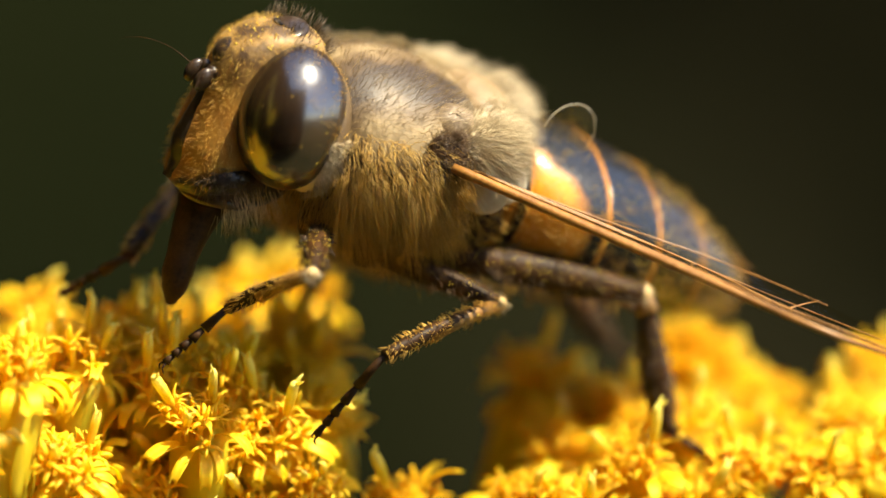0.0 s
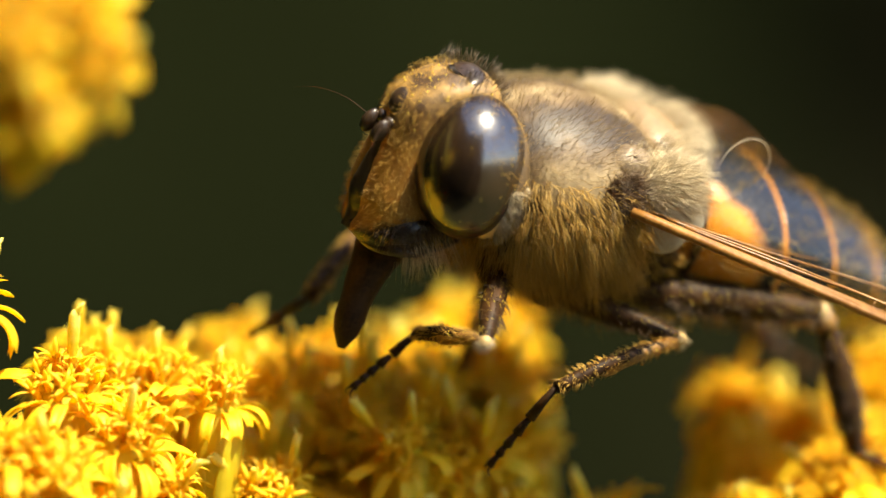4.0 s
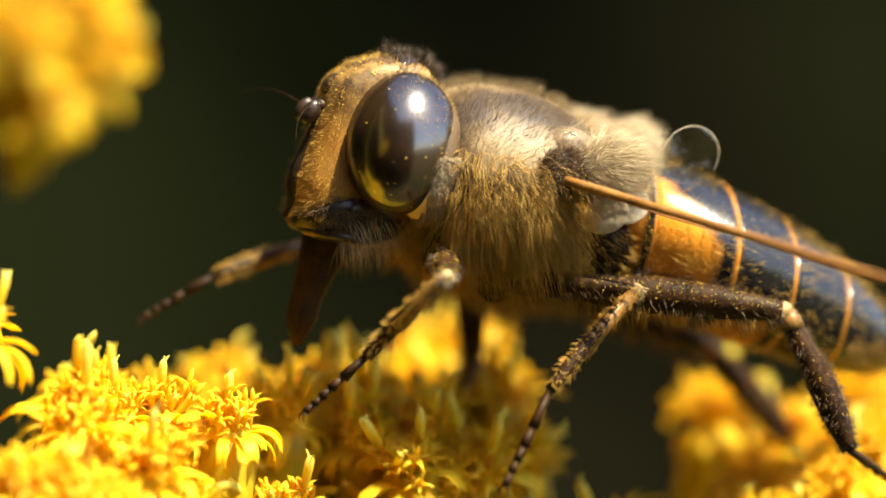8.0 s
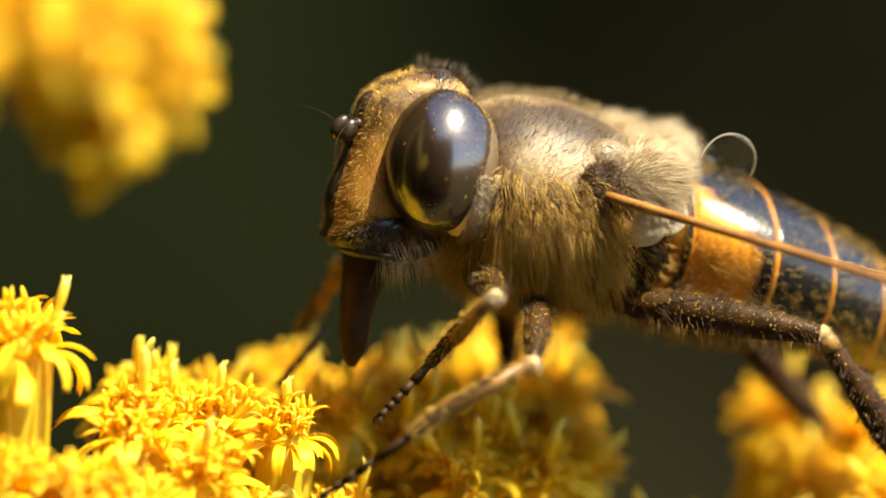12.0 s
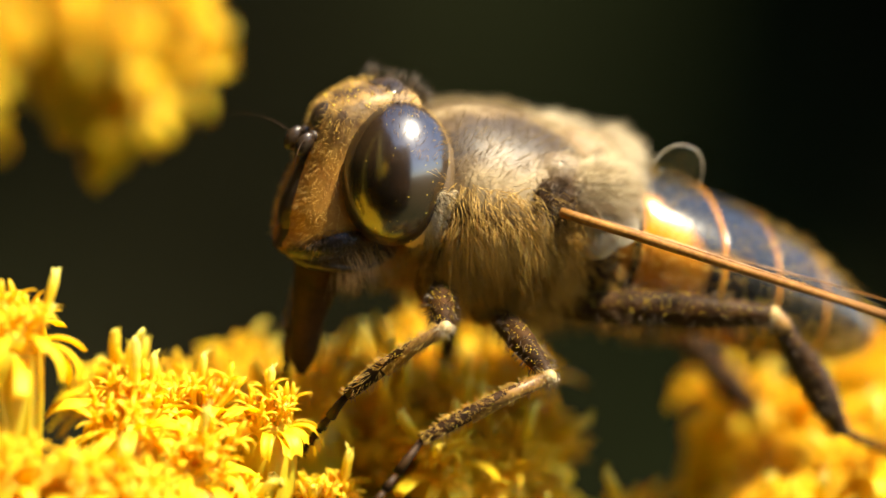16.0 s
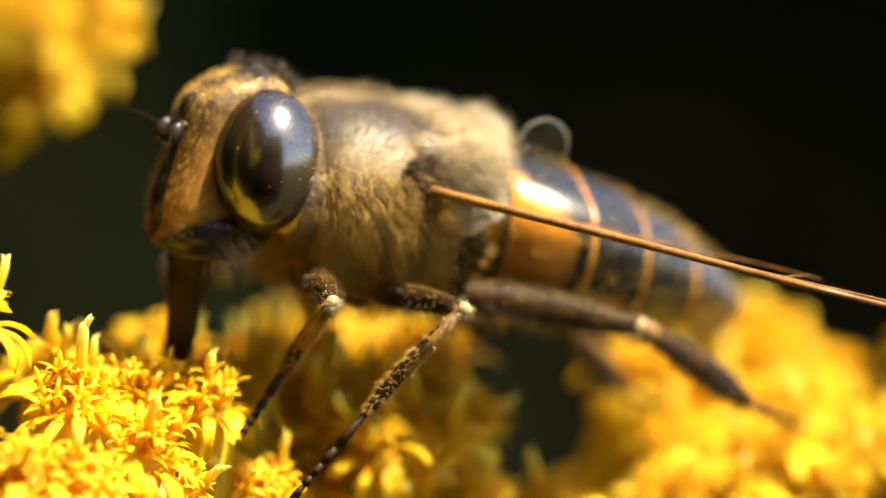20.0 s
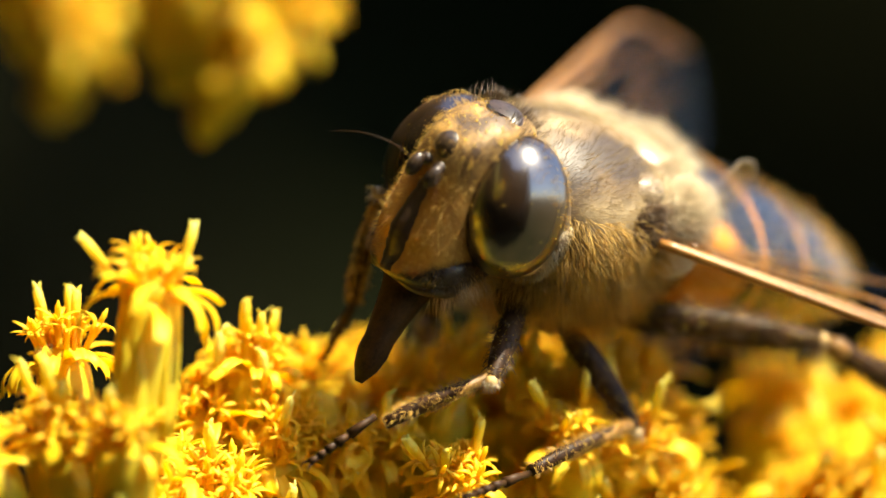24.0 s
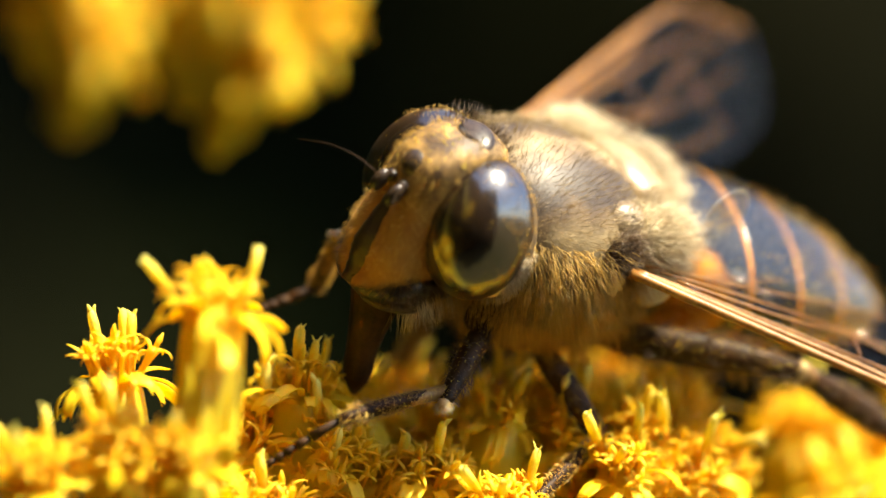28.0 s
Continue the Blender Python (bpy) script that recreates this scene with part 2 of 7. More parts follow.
def membrane_material(name, root, floor):
    """Clear film with fine creases, glossier near the wing root."""
    n = Nodes(name)
    p = n.add("ShaderNodeBsdfGlossy", Roughness=0.035)
    p.inputs[0].default_value = (0.95, 0.92, 0.85, 1.0)
    t = n.add("ShaderNodeBsdfTransparent")
    fog = n.noise(0.5)
    n.join(n.ramp(fog, ((0.3, (0.94, 0.90, 0.82)), (0.7, (0.985, 0.98, 0.96)))), t.inputs[0])
    wrinkle = n.math("MULTIPLY_ADD", n.noise(1.6, 1.0), 3.0, n.math("MULTIPLY", n.noise(5.0, 2.0), 0.6))
    n.join(n.bump(wrinkle, 0.7, 0.10), p.inputs["Normal"])
    f = n.add("ShaderNodeFresnel", IOR=1.5)
    n.join(n.bump(wrinkle, 0.7, 0.10), f.inputs["Normal"])
    m = n.add("ShaderNodeMixShader")
    x, y, z = n.xyz()
    cap = n.math("MAXIMUM", n.math("MULTIPLY_ADD", x, -0.02, root), floor)
    n.join(n.math("MINIMUM", n.math("MULTIPLY", f.outputs[0], 0.9), cap), m.inputs[0])
    n.join(t.outputs[0], m.inputs[1])
    n.join(p.outputs[0], m.inputs[2])
    n.join(m.outputs[0], n.out.inputs[0])
    return n.mat


def hedge_material(name, stops, per_m, band_mm=0.0):
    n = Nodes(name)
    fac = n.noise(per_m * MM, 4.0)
    if band_mm:
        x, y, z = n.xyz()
        # Broad bands along x turn the colour from green to lighter brown.
        fac = n.math("ADD", n.math("MULTIPLY", fac, 0.5), n.math("MULTIPLY_ADD", n.math("MAXIMUM", n.math("MINIMUM", n.math("COSINE", n.math("MULTIPLY", x, 2 * math.pi / band_mm)), n.math("MULTIPLY_ADD", x, 0.025, 1.6)), -1.0), 0.14, 0.26))
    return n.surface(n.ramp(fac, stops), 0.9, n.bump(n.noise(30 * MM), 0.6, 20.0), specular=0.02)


STYLE = style_material()
ORBIT = orbit_material()
FACE = face_material()
THORAX = thorax_material()
EYE = eye_material()
MEMBRANE = membrane_material("wing membrane", 0.08, 0.010)
LOBE_FILM = membrane_material("lobe membrane", -0.5, 0.10)
# Tones far below real foliage: the hedge's shade is put into its colour.
HEDGE = hedge_material("shade-darkened hedge", ((0.25, (0.0040, 0.0066, 0.0014)), (0.50, (0.0058, 0.0064, 0.0023)), (0.80, (0.0135, 0.0120, 0.0060))), 2.2, 150.0)
SOIL = hedge_material("soil and moss", ((0.3, (0.022, 0.028, 0.010)), (0.7, (0.065, 0.050, 0.026))), 6.0)


# ---- mesh helpers, in millimetres ----
def solid(name, verts, faces, mat, smooth=True):
    me = bpy.data.meshes.new(name)
    v = np.asarray(verts, float) * MM
    me.from_pydata(v.tolist(), [], [tuple(int(i) for i in f) for f in faces])
    me.materials.append(mat)
    if smooth:
        me.polygons.foreach_set("use_smooth", [True] * len(me.polygons))
    me.update()
    return me


def part(name, me, parent, label="", at=None):
    """One mesh object under a thing or under a part."""
    ob = new(name, me)
    ob.parent = parent
    if at is not None:
        ob.matrix_basis = at
    return tagged(ob, label)


def grid_faces(rows, cols, closed=True, start=0):
    out = []
    for r in range(rows - 1):
        for c in range(cols if closed else cols - 1):
            d = (c + 1) % cols
            out.append((start + r * cols + c, start + r * cols + d, start + (r + 1) * cols + d, start + (r + 1) * cols + c))
    return out


def loft(rings, sides=40, power=2.0):
    """A closed body along x from rings of (x, top, bottom, half width)."""
    a = np.linspace(0, 2 * np.pi, sides, endpoint=False)
    c, s = np.cos(a), np.sin(a)
    c, s = np.sign(c) * abs(c) ** (2 / power), np.sign(s) * abs(s) ** (2 / power)
    rows = []
    for x, top, low, half in rings:
        mid = (top + low) / 2 + 0.12 * (top - low) / 2
        z = np.where(s > 0, mid + s * (top - mid), mid + s * (mid - low))
        rows.append(np.stack([np.full(sides, x), c * half, z], 1))
    v = np.concatenate(rows)
    faces = grid_faces(len(rings), sides)
    faces += [tuple(range(sides))[::-1], tuple(range(len(v) - sides, len(v)))]
    return v, faces


def smooth_rings(rings, steps=5):
    """More rings between the given ones, on a smooth curve."""
    r = np.asarray(rings, float)
    out = []
    for i in range(len(r) - 1):
        p0, p1, p2, p3 = r[max(i - 1, 0)], r[i], r[i + 1], r[min(i + 2, len(r) - 1)]
        for k in range(steps):
            u = k / steps
            out.append(0.5 * (2 * p1 + (p2 - p0) * u + (2 * p0 - 5 * p1 + 4 * p2 - p3) * u * u + (3 * p1 - p0 - 3 * p2 + p3) * u ** 3))
    out.append(r[-1])
    return np.array(out)


def ball(center, radii, turn=(0, 0, 0), rows=18, cols=28):
    v = []
    for i in range(rows + 1):
        p = np.pi * i / rows
        for j in range(cols):
            a = 2 * np.pi * j / cols
            v.append((np.sin(p) * np.cos(a), np.sin(p) * np.sin(a), np.cos(p)))
    v = np.array(v) * radii
    m = np.array(Euler([radians(t) for t in turn]).to_matrix())
    return v @ m.T + center, grid_faces(rows + 1, cols)


def tube(path, radii, sides=8, flat=1.0):
    """A tapered tube with capped ends along a path."""
    p = np.asarray(path, float)
    r = np.broadcast_to(np.asarray(radii, float), (len(p),))
    t = np.gradient(p, axis=0)
    t /= np.linalg.norm(t, axis=1)[:, None] + 1e-12
    ref = np.array((0.0, 0.0, 1.0)) if abs(t[:, 2]).mean() < 0.8 else np.array((0.0, 1.0, 0.0))
    v = []
    for q, d, w in zip(p, t, r):
        e1 = np.cross(ref, d)
        e1 /= np.linalg.norm(e1) + 1e-12
        e2 = np.cross(d, e1)
        for j in range(sides):
            a = 2 * np.pi * j / sides
            v.append(q + w * (np.cos(a) * e1 + flat * np.sin(a) * e2))
    faces = grid_faces(len(p), sides)
    faces += [tuple(range(sides))[::-1], tuple(range(len(v) - sides, len(v)))]
    return np.array(v), faces


def merged(*pieces):
    vs, fs, n = [], [], 0
    for v, f in pieces:
        vs.append(v)
        fs += [tuple(i + n for i in face) for face in f]
        n += len(v)
    return np.concatenate(vs), fs


def curve(points, steps=6):
    return smooth_rings(points, steps)


def scatter(v, faces, count, rng, keep=None):
    """Random places on a surface with their outward directions."""
    tri = []
    for f in faces:
        if len(f) <= 4:
            tri.append((f[0], f[1], f[2]))
            if len(f) == 4:
                tri.append((f[0], f[2], f[3]))
    tri = np.array(tri)
    a, b, c = v[tri[:, 0]], v[tri[:, 1]], v[tri[:, 2]]
    n = np.cross(b - a, c - a)
    area = np.linalg.norm(n, axis=1)
    ok = area > 1e-9
    a, b, c, n, area = a[ok], b[ok], c[ok], n[ok], area[ok]
    pick = rng.choice(len(area), count, p=area / area.sum())
    u, w = rng.random(count), rng.random(count)
    flip = u + w > 1
    u[flip], w[flip] = 1 - u[flip], 1 - w[flip]
    p = a[pick] + u[:, None] * (b - a)[pick] + w[:, None] * (c - a)[pick]
    n = n[pick] / area[pick][:, None]
    out = np.einsum("ij,ij->i", n, p - v.mean(0))
    n[out < 0] *= -1
    if keep is not None:
        m = np.array([bool(keep(q)) for q in p])
        p, n = p[m], n[m]
    return p, n


def strands(p, n, rng, length, thick, flow=(0, 0, 0), wild=0.35, bend=(0, 0, -0.15), clump=0.55):
    """Fine tapered hairs that stand on a surface."""
    k = len(p)
    ln = length * (0.65 + 0.7 * rng.random(k))[:, None]
    d = n + np.asarray(flow, float) + wild * rng.normal(size=(k, 3))
    d /= np.linalg.norm(d, axis=1)[:, None]
    e1 = np.cross(d, rng.normal(size=(k, 3)))
    e1 /= np.linalg.norm(e1, axis=1)[:, None] + 1e-9
    e2 = np.cross(d, e1)
    curl = np.asarray(bend, float) + 0.18 * rng.normal(size=(k, 3)) + 0.5 * np.asarray(flow, float)
    mid = p + d * ln * 0.5 + curl * ln * 0.14
    tip = p + d * ln + curl * ln * 0.55
    if clump and k > 40:
        lead = rng.choice(k, max(k // 16, 4), replace=False)
        near = np.concatenate([((q[:, None, :] - p[lead][None]) ** 2).sum(2).argmin(1) for q in np.array_split(p, max(k // 500, 1))])
        pull = clump * (0.4 + 0.6 * rng.random((k, 1)))
        mid = mid + (mid[lead][near] - mid) * pull * 0.35
        tip = tip + (tip[lead][near] - tip) * pull
    v = np.empty((k, 7, 3))
    for j in range(3):
        a = 2 * np.pi * j / 3
        o = (np.cos(a) * e1 + np.sin(a) * e2) * thick
        v[:, j], v[:, 3 + j] = p - 0.03 * n + o, mid + o * 0.75
    v[:, 6] = tip
    base = np.arange(k)[:, None] * 7
    faces = [tuple(f) for q in ((0, 1, 4, 3), (1, 2, 5, 4), (2, 0, 3, 5), (3, 4, 6), (4, 5, 6), (5, 3, 6)) for f in (base + np.array(q)).tolist()]
    return v.reshape(-1, 3), faces


def grains(p, n, rng, size):
    """Small lumps strewn on a surface."""
    k = len(p)
    r = (size * (0.6 + 0.8 * rng.random(k)))[:, None, None]
    octa = np.array([(1, 0, 0), (-1, 0, 0), (0, 1, 0), (0, -1, 0), (0, 0, 1), (0, 0, -1)], float)
    v = (p + n * size * 0.5)[:, None, :] + octa[None] * r
    base = np.arange(k)[:, None] * 6
    faces = [tuple(f) for q in ((0, 2, 4), (2, 1, 4), (1, 3, 4), (3, 0, 4), (2, 0, 5), (1, 2, 5), (3, 1, 5), (0, 3, 5)) for f in (base + np.array(q)).tolist()]
    return v.reshape(-1, 3), faces


# ---- ground and surroundings ----
def ground_and_hedge():
    rng = np.random.default_rng(3)
    n = 40
    xs = np.sinh(np.linspace(-6, 6, n)) * 1.5
    v, f = [], []
    for i in range(n):
        for j in range(n):
            v.append((xs[i] * 1000, xs[j] * 1000, -720 + 8 * rng.normal()))
    v = np.array(v)
    tagged(new("ground", solid("ground", v, grid_faces(n, n, False), SOIL)), "dark mossy soil under the flowers", "ground", kind="structure")
    # a dark uneven hedge round the back, open to the sunny side; unseen runs on the left and behind the viewer are
    # added to shut out sky light
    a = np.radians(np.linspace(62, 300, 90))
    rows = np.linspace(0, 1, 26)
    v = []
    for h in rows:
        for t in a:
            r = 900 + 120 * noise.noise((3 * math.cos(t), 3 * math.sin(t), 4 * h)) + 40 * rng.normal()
            # Extra height on the unseen left is added to darken the eye's reflection.
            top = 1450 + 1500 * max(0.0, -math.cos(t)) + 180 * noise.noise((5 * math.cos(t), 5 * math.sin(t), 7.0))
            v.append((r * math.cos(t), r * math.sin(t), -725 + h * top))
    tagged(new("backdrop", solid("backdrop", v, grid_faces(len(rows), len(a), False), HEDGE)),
           "green and brown hedge, its shade put into near-black colour", "hedge", kind="structure")


# ---- goldenrod ----
def petal_mesh(rng, length, width, rise, fall):
    """A narrow strap-shaped ray that arches out and over, cupped and notched at its tip, with thickness."""
    seg, v = 9, []
    x, z, step = 0.30, 0.04, length / 9
    sway = 0.25 * rng.normal()
    for k in range(seg + 1):
        s = k / seg
        a = radians(rise + (fall - rise) * s ** 1.2)
        if k:
            x, z = x + step * math.cos(a), z + step * math.sin(a)
        w = width * 0.5 * (0.42 + 1.25 * s - 1.0 * s ** 3)
        side = sway * s * s * length * 0.4
        for c, q in ((-1, 0.10), (-0.4, -0.02), (0.4, -0.02), (1, 0.10)):
            notch = 0.06 * length * (-1 if abs(c) < 0.5 else 0.4) if k == seg else 0.0
            v.append((x - q * width * math.sin(a) + notch * math.cos(a), c * w + side, z + q * width * math.cos(a) + notch * math.sin(a)))
    v = np.array(v)
    low = v - (0, 0, 0.022)
    m = len(v)
    f = grid_faces(seg + 1, 4, False)
    f += [tuple(i + m for i in q[::-1]) for q in grid_faces(seg + 1, 4, False)]
    rim = [4 * k for k in range(seg + 1)] + [4 * seg + 1, 4 * seg + 2] + [4 * k + 3 for k in range(seg, -1, -1)] + [2, 1]
    f += [(rim[i], rim[(i + 1) % len(rim)], rim[(i + 1) % len(rim)] + m, rim[i] + m) for i in range(len(rim))]
    return solid("ray_petal", np.concatenate([v, low]), f, PETAL)


def lobe(root, heading, length, width, rise, fall, steps=5):
    """A slim pointed lobe that leaves its root and curls over."""
    x, z, path, rad = 0.0, 0.0, [], []
    for k in range(steps + 1):
        s = k / steps
        a = radians(rise + (fall - rise) * s)
        if k:
            x, z = x + length / steps * math.cos(a), z + length / steps * math.sin(a)
        path.append((root[0] + x * math.cos(heading), root[1] + x * math.sin(heading), root[2] + z))
        rad.append(width * (0.75 + 0.9 * s - 1.5 * s * s))
    return tube(path, rad, 6, 0.35)


def floret_mesh(rng, height, curl):
    """A small funnel whose five slim lobes curl back, with a stub of its anther tube."""
    pieces = [tube([(0, 0, -0.1), (0, 0, height * 0.5), (0.01, 0, height * 0.8), (0.02, 0, height)], [0.05, 0.06, 0.085, 0.115], 8)]
    turn = 6.28 * rng.random()
    for k in range(5):
        a = turn + 2 * math.pi * (k + 0.3 * rng.random()) / 5
        pieces.append(lobe((0.02 + 0.09 * math.cos(a), 0.09 * math.sin(a), height - 0.03), a, 0.36 * (0.75 + 0.5 * rng.random()), 0.056, 70 - 15 * rng.random(), 40 - 65 * curl * (0.6 + 0.6 * rng.random())))
    pieces.append(tube([(0.02, 0, height - 0.1), (0.03, 0.01, height + 0.18), (0.03, 0.02, height + 0.30)], [0.045, 0.05, 0.012], 6))
    return solid("floret", *merged(*pieces), FLORET, True)


def style_mesh(rng, height, split):
    """An anther column above a ring of slim lobes, with a feathered, forked tip."""
    lean = 0.10 * rng.normal()
    path = [(0, 0, -0.1), (lean * 0.3, 0, height * 0.40), (lean * 0.5, 0, height * 0.52), (lean * 0.8, 0, height * 0.74), (lean, 0, height * 0.88), (lean * 1.05, 0, height * 0.94)]
    pieces = [tube(path, [0.045, 0.055, 0.085, 0.105, 0.095, 0.05], 8)]
    for k in range(split):
        a = 2 * math.pi * (k + rng.random()) / max(split, 1)
        pieces.append(lobe((0.05 * math.cos(a), 0.05 * math.sin(a), height * 0.42), a, 0.34 + 0.12 * rng.random(), 0.040, 80, 15 - 60 * rng.random()))
    for k in range(2):
        a = 6.28 * rng.random()
        pieces.append(lobe((lean + 0.02 * math.cos(a), 0.02 * math.sin(a), height * 0.86), a, height * (0.14 + 0.05 * rng.random()), 0.062, 88, 50, 4))
    return solid("style", *merged(*pieces), STYLE)


def involucre_mesh(rng, height, wide):
    """The ribbed cup of bracts below a flower head."""
    prof = [(-height, 0.16), (-height * 0.97, 0.30), (-height * 0.8, 0.42), (-height * 0.45, 0.52), (-height * 0.15, 0.56), (0.0, 0.50), (0.10, 0.36), (0.16, 0.05)]
    sides, v = 36, []
    for z, r in prof:
        for j in range(sides):
            a = 2 * math.pi * j / sides
            rib = 1 + 0.055 * abs(math.sin(4.5 * a + 3.0 * z / height)) - 0.03
            v.append((r * wide * rib * math.cos(a), r * wide * rib * math.sin(a), z))
    f = grid_faces(len(prof), sides) + [tuple(range(sides))[::-1], tuple(range((len(prof) - 1) * sides, len(prof) * sides))]
    return solid("flower_head", v, f, BRACT)


def bract_mesh(rng):
    """One pointed scale of the cup."""
    v = []
    for k in range(7):
        s = k / 6
        w = 0.19 * math.sin(math.pi * min(0.18 + 0.86 * s, 1.0)) + 0.012
        r = 0.45 + 0.09 * math.sin(math.pi * (0.2 + 0.6 * s))
        for c in (-1, 0, 1):
            v.append((r + 0.025 * (1 - abs(c)), c * w, -2.3 + 2.25 * s))
    v = np.array(v)
    m = len(v)
    f = grid_faces(7, 3, False) + [tuple(i + m for i in q[::-1]) for q in grid_faces(7, 3, False)]
    rim = [3 * k for k in range(7)] + [19] + [3 * k + 2 for k in range(6, -1, -1)] + [1]
    f += [(rim[i], rim[(i + 1) % len(rim)], rim[(i + 1) % len(rim)] + m, rim[i] + m) for i in range(len(rim))]
    return solid("bract", np.concatenate([v, v - (0.05, 0, 0)]), f, BRACT)


def disc_mesh(rng):
    v, f = ball((0, 0, 0.02), (0.52, 0.52, 0.34), rows=10, cols=20)
    v = v + 0.03 * rng.normal(size=v.shape)
    return solid("disc", v, f, DISC)


class Goldenrod:
    """Sprays of goldenrod built from a small stock of shared pieces."""

    def __init__(self):
        r = self.rng = np.random.default_rng(11)
        self.petals = [petal_mesh(r, 0.85 + 0.35 * r.random(), 0.24 + 0.12 * r.random(), 25 + 35 * r.random(), -15 - 75 * r.random()) for _ in range(10)]
        self.florets = [floret_mesh(r, 0.42 + 0.30 * r.random(), 0.5 + 1.0 * r.random()) for _ in range(8)]
        self.styles = [style_mesh(r, 1.40 + 0.35 * r.random(), 3 + k % 3) for k in range(6)]
        self.cups = [involucre_mesh(r, 3.0 + 0.5 * r.random(), 0.95 + 0.15 * r.random()) for _ in range(4)]
        self.bracts = [bract_mesh(r) for _ in range(3)]
        self.discs = [disc_mesh(r) for _ in range(3)]

    def head(self, spray, at, lean, heading, size=1.0, rays=9, tubes=8, tips=3, crown=()):
        r = self.rng
        pick = lambda stock: stock[r.integers(len(stock))]
        place = Matrix.Translation(Vector(at) * MM) @ pose(0, 0, 0, 0, 0, heading) @ pose(0, 0, 0, 0, lean, 0) @ pose(0, 0, 0, 0, 0, 0 if crown else 360 * r.random()) @ Matrix.Scale(size, 4)
        cup = part("flower_head", pick(self.cups), spray, "", place)
        part("disc", pick(self.discs), cup)
        for k in range(7):
            part("bract", pick(self.bracts), cup, "", pose(0, 0, -0.25 * MM * (k % 3), 0, 0, 360 * k / 7 + 12 * r.normal()))
        for k in range(rays):
            part("ray_petal", pick(self.petals), cup, "", pose(0, 0, 0.02 * MM, 12 * r.normal(), 13 * r.normal() + 4, 360 * (k + 0.6 * r.random()) / rays) @ Matrix.Scale(0.75 + 0.45 * r.random(), 4))
        for k in range(tubes):
            a, d = 2.4 * k, 0.42 * math.sqrt((k + 0.3) / tubes)
            part("floret", pick(self.florets), cup, "", pose(d * math.cos(a) * MM, d * math.sin(a) * MM, (0.22 - 0.3 * d) * MM, 0, 0, math.degrees(a)) @ pose(0, 0, 0, 9 * r.normal(), 60 * d + 12 * r.normal(), 90 * r.random()) @ Matrix.Scale(0.8 + 0.4 * r.random(), 4))
        for k in range(tips):
            a, d = 6.28 * (k + r.random()) / max(tips, 1), 0.14 + 0.26 * r.random()
            part("style", pick(self.styles), cup, "", pose(d * math.cos(a) * MM, d * math.sin(a) * MM, 0.12 * MM, 0, 0, math.degrees(a)) @ pose(0, 0, 0, 0, 30 * r.random(), 90 * r.random()) @ Matrix.Scale(0.8 + 0.3 * r.random(), 4))
        for side, tilt, grow in crown:
            part("style", self.styles[2], cup, "", pose(side * MM, -0.1 * MM, 0.05 * MM, 0, tilt, 0) @ Matrix.Scale(grow, 4))
        return cup

    def spray(self, label, node, foot, heads, crown=(), rise=0.0):
        """A leaning stem from the ground to a node, and a stalk from there to each head."""
        top = np.array(node, float)
        low = np.array(foot, float)
        path = curve([low, low * 0.6 + top * 0.4 + (6, 4, 0), low * 0.12 + top * 0.88 + (2, 1, 0), top], 8)
        stem = tagged(new("goldenrod", solid("stem", *tube(path, np.linspace(2.2, 0.45, len(path)), 10), STALK)), label, "flower", "sprays of goldenrod")
        for x, y, z, lean, heading, size, tips in heads:
            self.head(stem, (x, y, z), lean, heading, size, rays=int(self.rng.integers(13, 18)), tubes=int(self.rng.integers(12, 16)), tips=max(tips, 0), crown=crown if tips >= 0 else ((0.02, 2, 0.85), (0.3, 30, 0.5)))
            crown = ()
            m = pose(0, 0, 0, 0, 0, heading) @ pose(0, 0, 0, 0, lean, 0)
            base = np.array((x, y, z)) + np.array(m @ Vector((0, 0, -3.0 * size)))
            axis = np.array(m @ Vector((0, 0, -1.0)))
            gap = np.linalg.norm(top - base)
            way = curve([base - axis * 0.2, base + axis * (0.12 * gap if not rise else 0.3) + (0, 0, rise), top * 0.8 + base * 0.2, top], 5)
            part("stalk", solid("stalk", *tube(way, np.linspace(0.20, 0.30, len(way)), 7), STALK), stem)
        return stem


